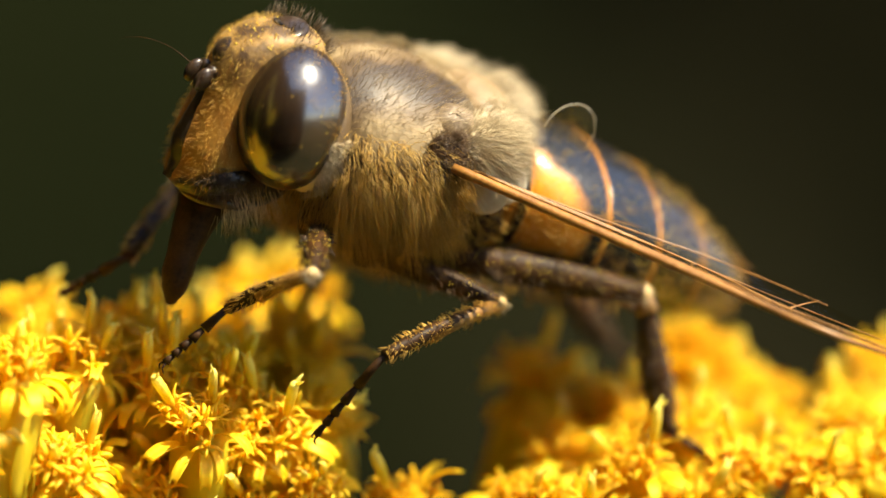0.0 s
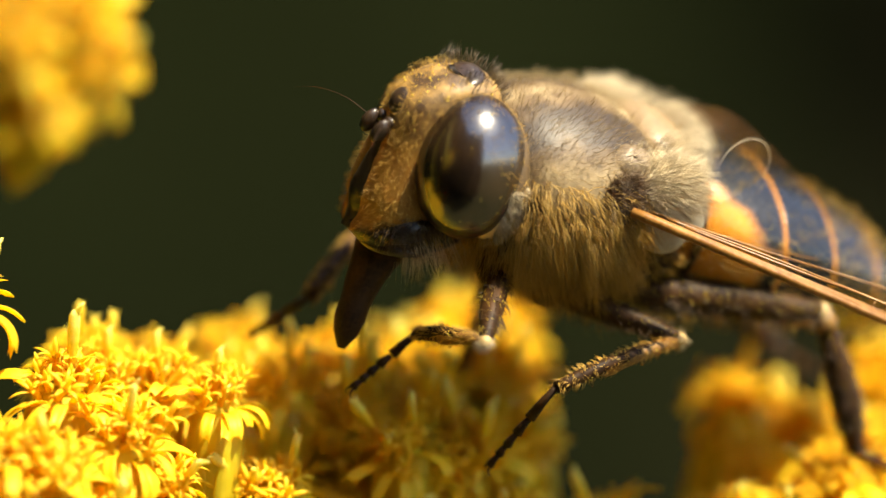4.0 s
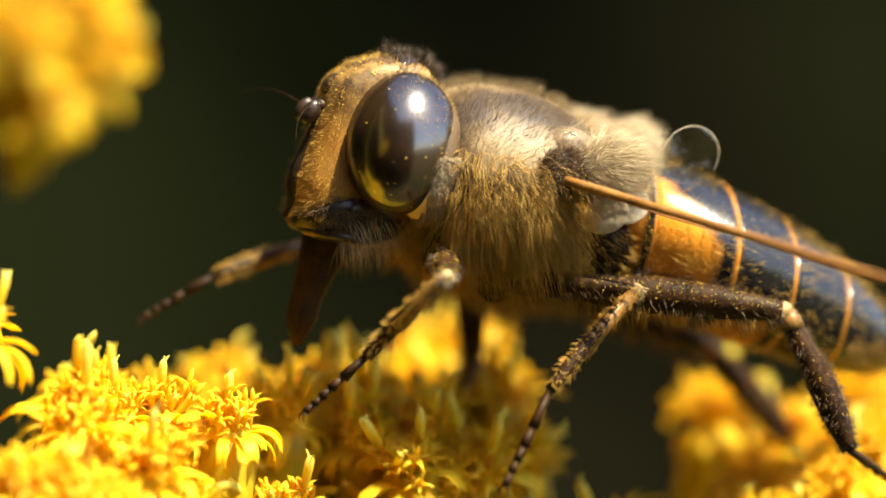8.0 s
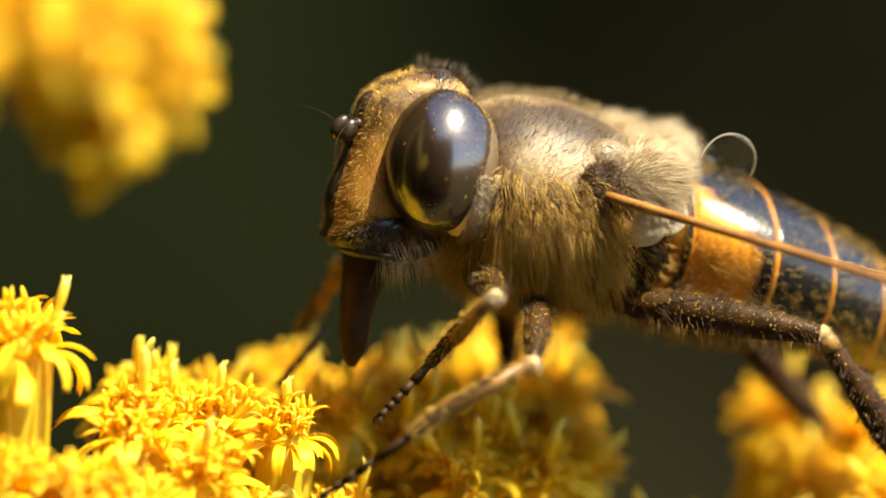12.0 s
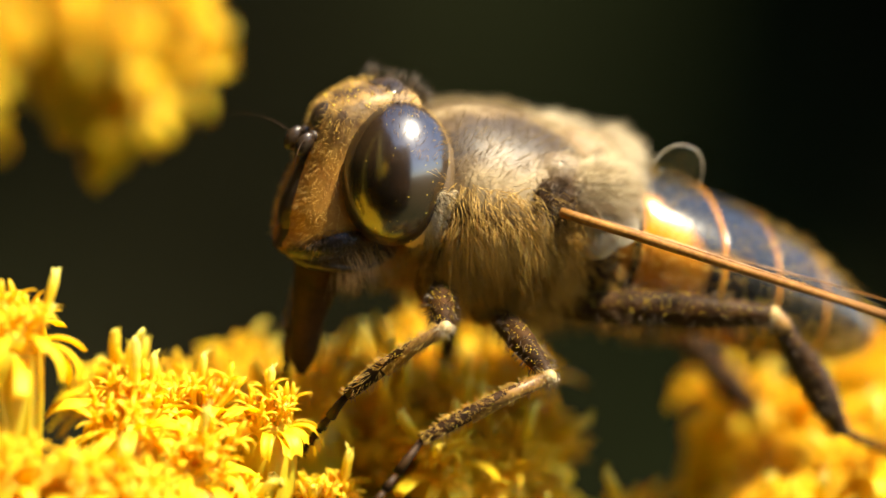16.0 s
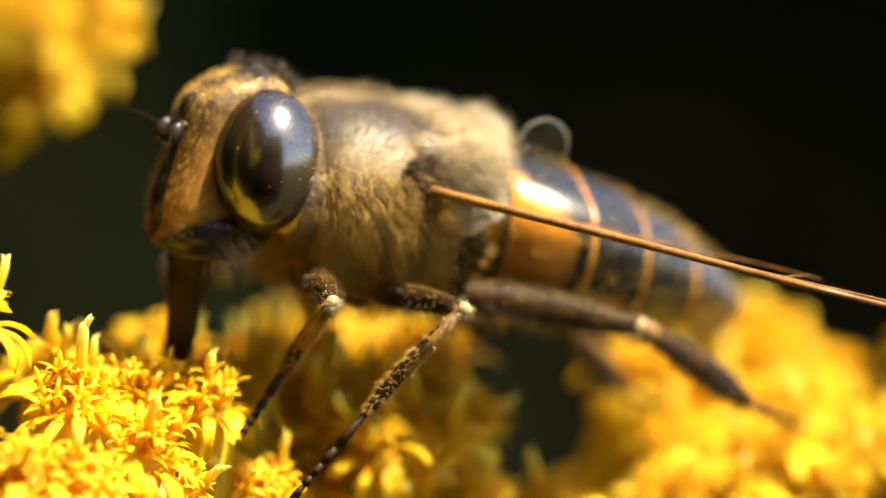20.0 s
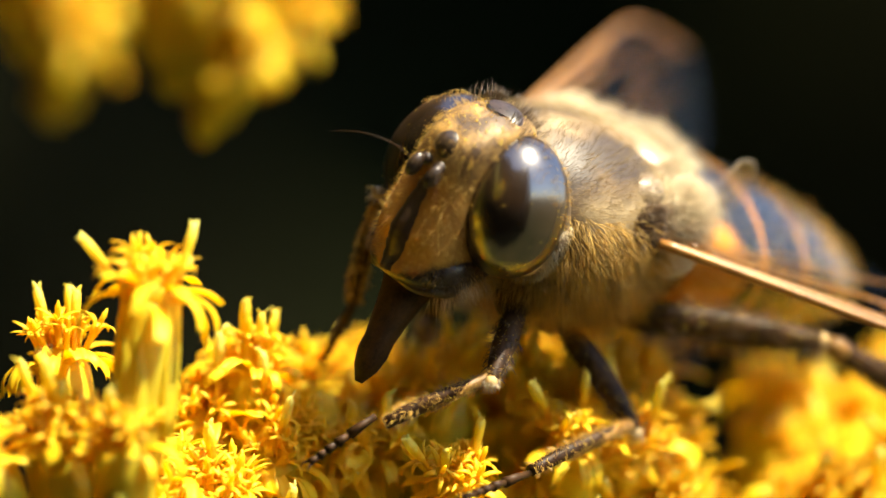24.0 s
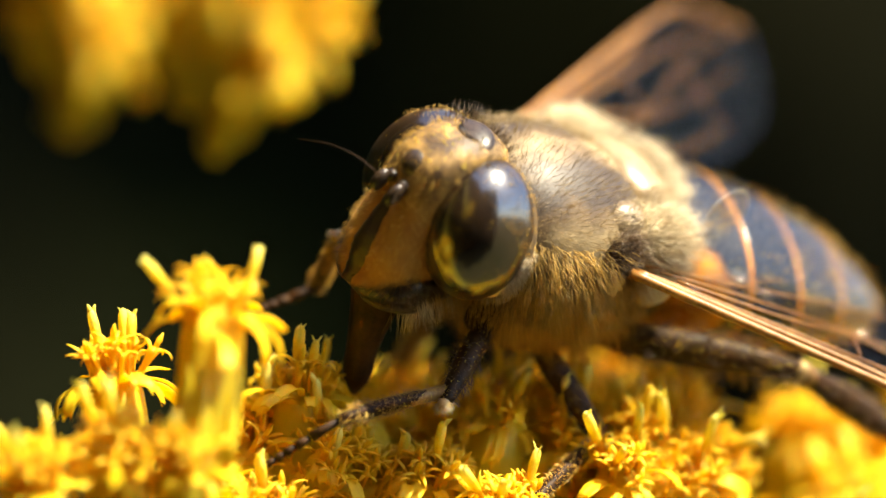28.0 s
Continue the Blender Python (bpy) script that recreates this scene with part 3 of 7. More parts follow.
def goldenrods():
    g = Goldenrod()
    rng = np.random.default_rng(5)
    left = [
        (-8.91, -7.40, -2.10, 4, 0, 1.15, 0),
        (-10.59, -4.50, -3.21, 6, 180, 1.05, 3),
        (-9.45, -7.60, -4.95, 24, -90, 1, 2),
        (-10.81, -7.00, -4.87, 30, -110, 1.05, 3),
        (-12.11, -7.20, -5.31, 30, -130, 1.05, 3),
        (-6.79, -3.40, -3.41, 12, -60, 1, 3),
        (-4.88, -3.40, -5.40, 26, -80, 1, 1),
        (-3.85, -2.00, -4.08, 8, -60, 1, 3),
        (-4.36, -3.40, -5.05, 40, -80, 1, 1),
        (-2.86, -2.60, -3.86, 14, -60, 1, 3),
        (-1.41, -2.40, -4.30, 24, -80, 1, 3),
        (-2.29, -0.50, -3.46, 8, 90, 1, 3),
        (-0.16, -2.40, -4.21, 28, -70, 1, 3),
        (1.28, -1.80, -4.66, 66, -10, 1, 2),
        (0.89, 0.50, -3.56, 14, 0, 1, 3),
        (-0.42, 5.00, -2.82, 8, 60, 1, 3),
        (0.65, 5.00, -2.72, 8, 60, 1, 3),
        (-1.35, 5.00, -3.75, 8, 60, 1, 3),
        (-1.36, -2.00, -3.64, 16, -90, 1, 3),
        (-0.07, -1.00, -4.08, 22, -90, 1, 3),
        (1.11, 0.00, -4.02, 24, -60, 1, 3),
        (-0.49, -3.50, -4.91, 34, -90, 1, 3),
        (0.77, -2.50, -4.90, 40, -80, 1, 2),
        (-2.94, -4.60, -5.73, 42, -90, 1, 3),
        (-3.79, 2.50, -4.69, 6, 120, 1, 1),
        (-2.50, 2.50, -4.53, 8, 60, 1, 1),
        (-5.49, -3.40, -5.21, 20, -80, 1, 1),
        (-6.95, -2.50, -3.60, 8, -80, 1, 1),
        (-5.79, -2.00, -3.65, 10, -70, 1, 1),
        (-4.55, 1.00, -3.29, 8, -80, 1, 1),
        (-3.76, 0.00, -3.70, 12, -70, 1, 1),
        (-6.35, -3.60, -4.61, 22, -80, 1, 1),
    ]
    # the crowd of heads beneath and behind the fly, with its own scatter
    middle = []
    for y, z, lean in ((4.4, -4.2, 8), (2.4, -3.8, 16), (0.7, -4.1, 30), (-0.8, -4.8, 48), (-2.0, -5.8, 62), (-2.9, -7.0, 74), (-3.6, -8.3, 82)):
        for i in range(9):
            x = -4.2 + 1.15 * i + 0.40 * rng.normal()
            if x > 2.0 - 0.12 * abs(y) or (x < -3.0 and y > 2):
                continue
            drop = 0.09 * max(x - 0.5, 0) ** 2 + 0.04 * min(x - 0.5, 0) ** 2
            middle.append((x, y + 0.4 * rng.normal(), z - drop + 0.35 * rng.normal(), lean + 12 * rng.normal(), -90 + 30 * (x - 0.5) / 4 + 25 * rng.normal(), 0.9 + 0.15 * rng.random(), int(rng.integers(1, 4))))
    g.spray("yellow goldenrod spray with the hoverfly feeding on it", (-2.0, -2.0, -15.0), (-20, 30, -722), left + middle, ((0.42, 9, 0.82), (-0.35, -46, 0.82), (0.25, 30, 0.5), (0.1, 22, 0.45)))
    right = [
        (7.48, 2.50, -4.53, 14, 180, 1, 2),
        (8.77, 5.20, -3.52, 8, 60, 1.05, 3),
        (9.04, 1.00, -4.64, 25, -80, 1, 2),
        (8.09, -1.00, -5.39, 30, -110, 1, 2),
        (9.90, -0.40, -5.35, 35, -70, 1, 2),
        (10.39, 6.00, -4.44, 14, 20, 1, 2),
        (3.58, -1.20, -6.37, 30, -140, 1, 1),
        (5.81, -0.80, -6.23, 30, -100, 1, 1),
        (9.39, 2.00, -5.32, 20, -60, 1, 2),
        (5.75, 3.00, -4.10, 20, -40, 1, 2),
        (7.63, 0.00, -6.09, 35, -80, 1, 2),
        (9.29, 5.00, -3.93, 4, 60, 1, 1),
        (7.19, 3.50, -4.76, 15, -90, 1, 2),
        (6.46, 1.00, -5.43, 18, -110, 1.05, 1),
        (8.11, 1.00, -4.88, 14, -80, 1.05, 2),
        (9.15, -1.00, -6.06, 25, -60, 1.05, 1),
        (6.89, -1.50, -6.32, 40, -90, 1.05, 1),
        (12.10, 2.00, -4.41, 16, -80, 1.05, 1),
        (12.68, 4.00, -3.57, 10, -60, 1.05, 1),
        (12.71, 0.00, -5.15, 28, -80, 1.05, 1),
        (11.58, -0.50, -5.18, 28, -90, 1, 1),
    ]
    hind = g.spray("yellow goldenrod spray under the hoverfly's hind legs", (8.5, 3.0, -16.0), (60, 40, -722), right)
    front = [
        (-6.82, -6.60, -3.93, 12, -80, 1.1, 1),
        (-7.83, -8.60, -5.05, 22, -95, 1.1, 1),
        (-5.48, -7.20, -4.76, 28, -60, 1.1, 1),
        (-4.88, -6.60, -5.58, 36, -60, 1, 1),
        (-6.54, -8.40, -5.42, 30, -90, 1.1, 1),
        (-7.96, -9.20, -6.19, 35, -100, 1.1, 1),
        (-9.13, -8.60, -4.91, 22, -120, 1.1, 1),
        (-5.80, -8.00, -6.34, 45, -80, 1.05, 1),
        (-9.37, -9.00, -6.17, 35, -120, 1.1, 1),
        (-6.20, -4.80, -3.70, 4, -60, 1, -1),
        (-5.25, -4.80, -3.72, 6, -60, 1, -1),
        (-3.95, -5.20, -3.99, 8, -60, 1, -1),
    ]
    nearer = g.spray("bright yellow goldenrod spray in front of the hoverfly", (-8.0, -6.0, -15.0), (-40, -10, -722), front)
    near = [
        (-5.49, -15.40, 2.88, 60, -60, 0.9, 2),
        (-6.37, -16.00, 2.33, 60, -75, 0.9, 2),
        (-5.64, -15.80, 3.85, 60, -55, 0.95, 2),
        (-6.63, -16.80, 3.33, 60, -70, 0.95, 2),
        (-6.33, -16.40, 4.51, 60, -65, 1, 2),
        (-7.39, -17.20, 3.69, 60, -80, 0.95, 2),
        (-8.83, -18.00, 3.30, 60, -65, 0.9, 2),
        (-9.38, -18.60, 2.39, 60, -80, 0.9, 2),
        (-9.89, -19.20, 3.34, 60, -90, 0.9, 2),
        (-9.25, -18.20, 3.96, 60, -70, 1, 2),
        (-8.04, -17.60, 4.41, 60, -70, 1, 2),
        (-10.09, -19.00, 4.30, 60, -80, 1, 2),
    ]
    return nearer, hind, g.spray("blurred yellow goldenrod spray hanging close to the lens", (-12.0, -11.0, 22.0), (-420, -60, -722), near, rise=4.0)


ground_and_hedge()
front_spray, hind_spray, near_spray = goldenrods()


# ---- hoverfly, in its own millimetres: x ahead, y to its left, z up ----
ABDOMEN = smooth_rings([(-1.9, 1.0, -1.2, 1.2), (-2.6, 1.12, -1.75, 1.75), (-3.4, 1.02, -1.95, 2.02), (-4.3, 0.80, -2.1, 2.1), (-5.2, 0.50, -2.3, 2.02), (-6.0, 0.15, -2.45, 1.85),
                        (-6.8, -0.25, -2.55, 1.55), (-7.5, -0.7, -2.6, 1.15), (-8.1, -1.2, -2.55, 0.75), (-8.6, -1.75, -2.3, 0.3)], 6)


def abdomen_at(x):
    cols = ABDOMEN[::-1]
    return [float(np.interp(x, cols[:, 0], cols[:, k])) for k in (1, 2, 3)]


def plate(front, rear, swell):
    """One abdominal plate, a little wider at its hind rim, which turns in."""
    xs = list(np.linspace(front, rear, 12))
    rings = []
    for i, x in enumerate(xs):
        top, low, half = abdomen_at(x)
        s = 1 + swell * (i / 11) ** 2
        mid = (top + low) / 2
        rings.append((x, mid + (top - mid) * s, mid + (low - mid) * s, half * s))
    top, low, half = abdomen_at(rear)
    mid = (top + low) / 2
    rings.append((rear + 0.02, mid + (top - mid) * 0.93, mid + (low - mid) * 0.93, half * 0.93))
    return loft(rings, 64)


def head_capsule():
    """Face, brow and crown by level: (z, front, back, half width)."""
    levels = smooth_rings([(2.34, 2.9, 2.2, 0.30), (2.20, 3.30, 1.95, 0.66), (1.82, 3.82, 1.75, 0.80), (1.35, 3.98, 1.65, 0.86), (0.95, 4.02, 1.6, 0.92), (0.45, 4.14, 1.6, 0.98),
                           (0.0, 4.24, 1.65, 1.02), (-0.3, 4.28, 1.7, 1.04), (-0.7, 4.24, 1.8, 1.02), (-1.05, 4.30, 2.0, 0.92), (-1.28, 4.08, 2.3, 0.74), (-1.45, 3.5, 2.7, 0.4)], 4)
    sides, v = 48, []
    for z, front, back, half in levels:
        mid = (front + back) / 2
        for j in range(sides):
            a = 2 * math.pi * j / sides
            c, s = math.cos(a), math.sin(a)
            v.append((mid + (front - mid) * math.copysign(abs(c) ** 0.68, c), half * math.copysign(abs(s) ** 0.68, s), z))
    v = np.array(v)
    f = grid_faces(len(levels), sides) + [tuple(range(sides)), tuple(range(len(v) - sides, len(v)))[::-1]]
    return v, f


def segment(length, radii, sides=14, sag=0.0, flat=1.0):
    s = np.linspace(0, 1, len(radii))
    return tube(np.stack([s * length, 0 * s, sag * np.sin(np.pi * s)], 1), radii, sides, flat)


def hoverfly():
    rng = np.random.default_rng(21)
    fly = tagged(new("hoverfly"), "furry brown drone fly with dark eyes feeding on goldenrod", "hoverfly")
    fly.empty_display_size = 0.002

    # thorax with its coat
    tv, tf = loft(smooth_rings([(2.15, 0.9, -0.5, 0.6), (1.85, 1.60, -1.15, 1.45), (1.2, 1.98, -1.55, 1.92), (0.4, 2.06, -1.75, 2.10), (-0.4, 1.96, -1.75, 2.12), (-1.2, 1.66, -1.5, 1.95),
                                (-1.9, 1.25, -1.1, 1.4), (-2.3, 0.75, -0.6, 0.8)], 5), 56)
    thorax = part("thorax", solid("thorax", tv, tf, THORAX), fly, "dull brown back with grey dusting")
    sv, sf = ball((-1.74, 0, 1.26), (0.76, 1.22, 0.48), (0, -14, 0))
    scut = part("scutellum", solid("scutellum", sv, sf, SCUTELLUM), fly, "glossy amber-brown shield")
    coat = []
    p, n = scatter(tv, tf, 14000, rng, lambda q: q[2] > 0.9 and rng.random() < 0.25 + 0.75 * min(1.0, abs(q[1]) / 1.7 + max(0.0, q[0] - 0.9)))
    coat.append(strands(p, n, rng, 0.30, 0.0032, (-0.45, 0, 0.1), 0.4))
    p, n = scatter(tv, tf, 16000, rng, lambda q: q[2] <= 0.9 and q[0] > -1.1)
    coat.append(strands(p, n, rng, 0.60, 0.0065, (-0.25, 0, -0.35), 0.45, (0, 0, -0.5), 0.7))
    tagged(part("hair", solid("hair", *coat[1], HAIR_TAN), thorax, "dense tan fur"), kind="stuff")
    tagged(part("hair", solid("hair", *coat[0], HAIR_DOWN), thorax, "fine pale down"), kind="stuff")
    p, n = scatter(sv, sf, 6000, rng, lambda q: q[2] > 0.85 and (q[0] < -2.05 or abs(q[1]) > 0.9))
    tagged(part("hair", solid("hair", *strands(p, n, rng, 0.50, 0.005, (-0.9, 0, 0.1), 0.3), HAIR_PALE), scut, "long pale fur"), kind="stuff")
    # tufts behind and below the wing roots
    for side in (1, -1):
        bv, bf = ball((-1.45, side * 1.70, 0.85), (0.60, 0.48, 0.50))
        p, n = scatter(bv, bf, 3200, rng, lambda q: q[1] * side > 1.3)
        tagged(part("hair_tuft", solid("hair_tuft", *merged((bv, bf), strands(p, n, rng, 0.5, 0.0055, (-0.8, 0.2 * side, 0.1), 0.35)), HAIR_PALE), fly, "pale tuft behind the wing root"), kind="stuff")
        bv, bf = ball((-0.46, side * 1.98, 0.68), (0.50, 0.26, 0.44), (0, 14, 0), 12, 18)
        bv = bv + 0.035 * rng.normal(size=bv.shape)
        socket = part("wing_socket", solid("wing_socket", bv, bf, LEG_DARK), fly, "dark hairy wing socket")
        p, n = scatter(bv, bf, 1800, rng, lambda q: q[1] * side > 1.9)
        tagged(part("hair", solid("hair", *strands(p, n, rng, 0.30, 0.006, (-0.3, 0, 0.2), 0.5), HAIR_DARK), socket), kind="stuff")
        p, n = scatter(tv, tf, 24000, rng, lambda q: q[1] * side > 1.2 and q[2] < 0.3 and -1.0 < q[0] < 1.5)
        tagged(part("flank_hair", solid("flank_hair", *strands(p, n, rng, 0.66, 0.006, (-0.30, 0, -0.40), 0.60, (-0.3, 0, -1.0), 0.75), HAIR_GOLD), fly, "long golden-brown flank fur"), kind="stuff")

    # swollen bare knobs above the wing roots
    for side in (1, -1):
        bv, bf = ball((-0.62, side * 1.47, 1.22), (0.52, 0.40, 0.36), (side * -38, 6, 0), 16, 24)
        knob = part("shoulder_knob", solid("shoulder_knob", bv + 0.012 * rng.normal(size=bv.shape), bf, CALLUS), fly, "smooth grey-brown knob above the wing root")
        p, n = scatter(bv, bf, 260, rng, lambda q: q[2] > 1.3)
        tagged(part("hair", solid("hair", *strands(p, n, rng, 0.22, 0.005, (-0.3, 0, 0.1), 0.4), HAIR_PALE), knob), kind="stuff")

    # bare dark plates behind the flank fur, and the hips
    for side in (1, -1):
        bv, bf = ball((-1.70, side * 1.16, -0.66), (0.72, 0.62, 0.62), (0, 10, 0))
        plate_side = part("hind_flank", solid("hind_flank", bv + 0.03 * rng.normal(size=bv.shape), bf, LEG_DARK), fly, "dark plate behind the fur")
        p, n = scatter(bv, bf, 700, rng)
        tagged(part("hair", solid("hair", *strands(p, n, rng, 0.24, 0.009, (-0.5, 0, -0.3), 0.4), HAIR_GOLD), plate_side), kind="stuff")
        for hx, hy, hz in ((1.35, 0.95, -1.35), (0.25, 1.05, -1.62), (-0.85, 1.0, -1.55)):
            cv, cf = ball((hx, side * hy, hz), (0.42, 0.42, 0.50), (0, 12, 0), 12, 16)
            part("hip", solid("hip", cv, cf, LEG_DARK), fly, "dark brown hip")

    # head
    hv, hf = head_capsule()
    head = part("head", solid("head", hv, hf, FACE), fly, "tan dusted face and brow")
    for side in (1, -1):
        ev, ef = ball((2.50, side * 1.00, 0.76), (1.10, 1.10, 1.43), (side * 19.4, -3.4, -side * 6.2), 36, 56)
        eye = part("eye", solid("eye", ev, ef, EYE), head, "glossy dark brown compound eye")
        rv, rf = ball((1.92, side * 0.93, 0.56), (0.64, 1.00, 1.26), (side * 19.4, -3.4, 0), 24, 40)
        part("orbit", solid("orbit", rv, rf, ORBIT), head)
        p, n = scatter(rv, rf, 9000, rng, lambda q: 1.45 < q[0] < 2.05 and q[2] < 0.7)
        tagged(part("orbit_fringe", solid("orbit_fringe", *strands(p, n, rng, 0.15, 0.008, (-0.2, 0, -0.3), 0.25), HAIR_PALE), head, "pale fringe behind the eye"), kind="stuff")
        p, n = scatter(ev, ef, 1500, rng, lambda q: q[2] > 1.05 + 0.9 * (q[0] - 2.3) and q[0] < 3.0)
        tagged(part("eye_hair", solid("eye_hair", *strands(p, n, rng, 0.10, 0.005, (0, 0, 0.1), 0.2), HAIR_TAN), eye, "short pale hair on the eye"), kind="stuff")
        p, n = scatter(ev, ef, 60, rng)
        tagged(part("pollen", solid("pollen", *grains(p, n, rng, 0.012), POLLEN), eye), kind="stuff")
        # antenna with its bristle
        pieces = [tube([(3.92, side * 0.16, 1.20), (4.10, side * 0.22, 1.22)], [0.10, 0.13], 10), ball((4.22, side * 0.27, 1.06), (0.17, 0.13, 0.26), (0, -25, 0), 12, 16)]
        ant = part("antenna", solid("antenna", *merged(*pieces), CUTICLE), head, "dark brown drooping antenna")
        br = curve([(4.25, side * 0.33, 1.15), (4.42, side * 0.55, 1.12), (4.60, side * 0.80, 0.85), (4.62, side * 0.98, 0.50)] if side > 0 else
                   [(4.25, -0.33, 1.15), (4.60, -0.75, 1.30), (5.00, -1.20, 1.28), (5.30, -1.70, 1.05)], 5)
        part("bristle", solid("bristle", *tube(br, np.linspace(0.010, 0.003, len(br)), 6), LEG_DARK), ant)
        cv, cf = ball((3.42, side * 0.80, -0.74), (0.62, 0.34, 0.30), (0, 22, -side * 12))
        cheek = part("cheek", solid("cheek", cv, cf, CUTICLE), head, "shiny black cheek")
        p, n = scatter(cv, cf, 700, rng)
        tagged(part("hair", solid("hair", *strands(p, n, rng, 0.22, 0.009, (-0.1, 0, -0.4), 0.4), HAIR_DARK), cheek), kind="stuff")
    # the bare stripe from the antennae to the mouth, a low bulging strip
    mid = curve([(3.98, 0.0, 1.02), (4.10, 0.0, 0.62), (4.22, 0.0, 0.20), (4.31, 0.0, -0.18), (4.34, 0.0, -0.42), (4.27, 0.0, -0.74), (4.33, 0.0, -1.08)], 4)
    v = []
    for k, q in enumerate(mid):
        u = k / (len(mid) - 1)
        wide = float(np.interp(u, [0, 0.3, 0.6, 1], [0.16, 0.27, 0.30, 0.22])) * (1 + 0.08 * math.sin(17 * u))
        for c in np.linspace(-1, 1, 9):
            v.append((q[0] + 0.06 - 0.14 * c * c + 0.012 * rng.normal(), c * wide, q[2]))
    v = np.array(v)
    m = len(v)
    f = grid_faces(len(mid), 9, False) + [tuple(i + m for i in q[::-1]) for q in grid_faces(len(mid), 9, False)]
    part("face_stripe", solid("face_stripe", np.concatenate([v, v - (0.12, 0, 0)]), f, CUTICLE), head, "shiny black stripe down the face")
    mv, mf = tube(curve([(4.10, 0.0, -1.10), (3.95, 0.55, -1.22), (3.45, 0.85, -1.22), (2.9, 0.7, -1.25), (2.7, 0.0, -1.3), (2.9, -0.7, -1.25), (3.45, -0.85, -1.22), (3.95, -0.55, -1.22), (4.10, -0.02, -1.10)], 5), 0.12, 8)
    part("mouth_rim", solid("mouth_rim", mv, mf, CUTICLE), head, "dark rim of the mouth")
    ov, of = ball((2.66, 0, 2.20), (0.46, 0.56, 0.17), (0, 24, 0))
    part("ocelli_plate", solid("ocelli_plate", ov, of, CUTICLE), head, "black shiny crown plate")
    bv, bf = ball((3.68, 0, 1.60), (0.36, 0.37, 0.30), (0, 34, 0))
    part("brow_spot", solid("brow_spot", bv, bf, CUTICLE), head, "black knob above the antennae")
    p, n = scatter(hv, hf, 6500, rng, lambda q: q[0] > 2.6 and abs(q[1]) < 1.3 and q[2] > -1.0 and not (abs(q[1]) < 0.3 and q[2] < 0.8))
    tagged(part("face_hair", solid("face_hair", *strands(p, n, rng, 0.15, 0.0032, (0, 0, -0.3), 0.35), HAIR_GOLD), head, "short golden face hair"), kind="stuff")
    p, n = scatter(hv, hf, 5000, rng, lambda q: q[2] > 1.9 and q[0] < 2.8)
    tagged(part("crown_hair", solid("crown_hair", *strands(p, n, rng, 0.30, 0.005, (-0.1, 0, 0.5), 0.35, (0, 0, 0), 0.2), HAIR_DARK), head, "dark upright crown hair"), kind="stuff")
    p, n = scatter(hv, hf, 3500, rng, lambda q: q[2] < -0.75 and q[0] < 3.4)
    tagged(part("beard", solid("beard", *strands(p, n, rng, 0.50, 0.005, (-0.1, 0, -0.6), 0.3), HAIR_PALE), head, "pale beard under the head"), kind="stuff")
    p, n = scatter(hv, hf, 420, rng, lambda q: q[2] > 1.2)
    tagged(part("pollen", solid("pollen", *grains(p, n, rng, 0.020), POLLEN), head), kind="stuff")
    snout = part("proboscis", solid("proboscis", *segment(2.5, [0.64, 0.56, 0.46, 0.40, 0.35, 0.31, 0.32, 0.25, 0.08], 14, 0.10), LEG_DARK), fly, "black hanging proboscis")

    # abdomen
    spans = [(-1.9, -2.62, 0.03, 1.1, 0.0, -0.3), (-2.60, -4.32, 0.035, 0.85, 1.5, -0.2), (-4.30, -5.62, 0.04, 2.0, 1.2, -1.5), (-5.60, -6.95, 0.04, 3.0, 1.0, -3.0), (-6.93, -8.62, 0.0, 3.0, 1.0, -3.0)]
    plates = []
    for i, (front, rear, swell, spread, reach, belly) in enumerate(spans):
        pv, pf = plate(front, rear, swell)
        t = part("abdominal_plate", solid("abdominal_plate", pv, pf, tergite_material(front, rear, spread, reach, belly)), fly, "glossy black plate with orange flanks and rim")
        plates.append(t)
        p, n = scatter(pv, pf, 1500 if i < 2 else 500, rng, lambda q: q[2] < 0.1 or rng.random() < 0.2)
        tagged(part("hair", solid("hair", *strands(p, n, rng, 0.20, 0.005, (-0.9, 0, 0), 0.25), HAIR_GOLD), t, "sparse golden hair"), kind="stuff")
        if i < 4:
            p, n = scatter(pv, pf, 1400 if i == 1 else 400, rng, lambda q: q[2] < 0.4)
            tagged(part("pollen", solid("pollen", *grains(p, n, rng, 0.010), POLLEN), t), kind="stuff")

    # wings, each in its own space: x along the span, y towards the trailing edge, z out of the upper face
    def chord(u):
        return float(np.interp(u, [0, 0.6, 1.4, 2.4, 4.5, 6.6, 8.2, 9.2, 9.7, 9.9], [0.25, 0.8, 1.5, 2.1, 3.1, 3.4, 3.25, 2.80, 2.3, 1.75]))

    def lead(u):
        return 1.35 * max(0.0, (u - 6.6) / 3.3) ** 3.0

    def on_wing(u, w):
        return np.array((u, w, (0.05 * math.sin(1.3 * u + 2.2 * w) + 0.04 * math.sin(3.1 * w)) * min(w, 1.0)))

    wings = []
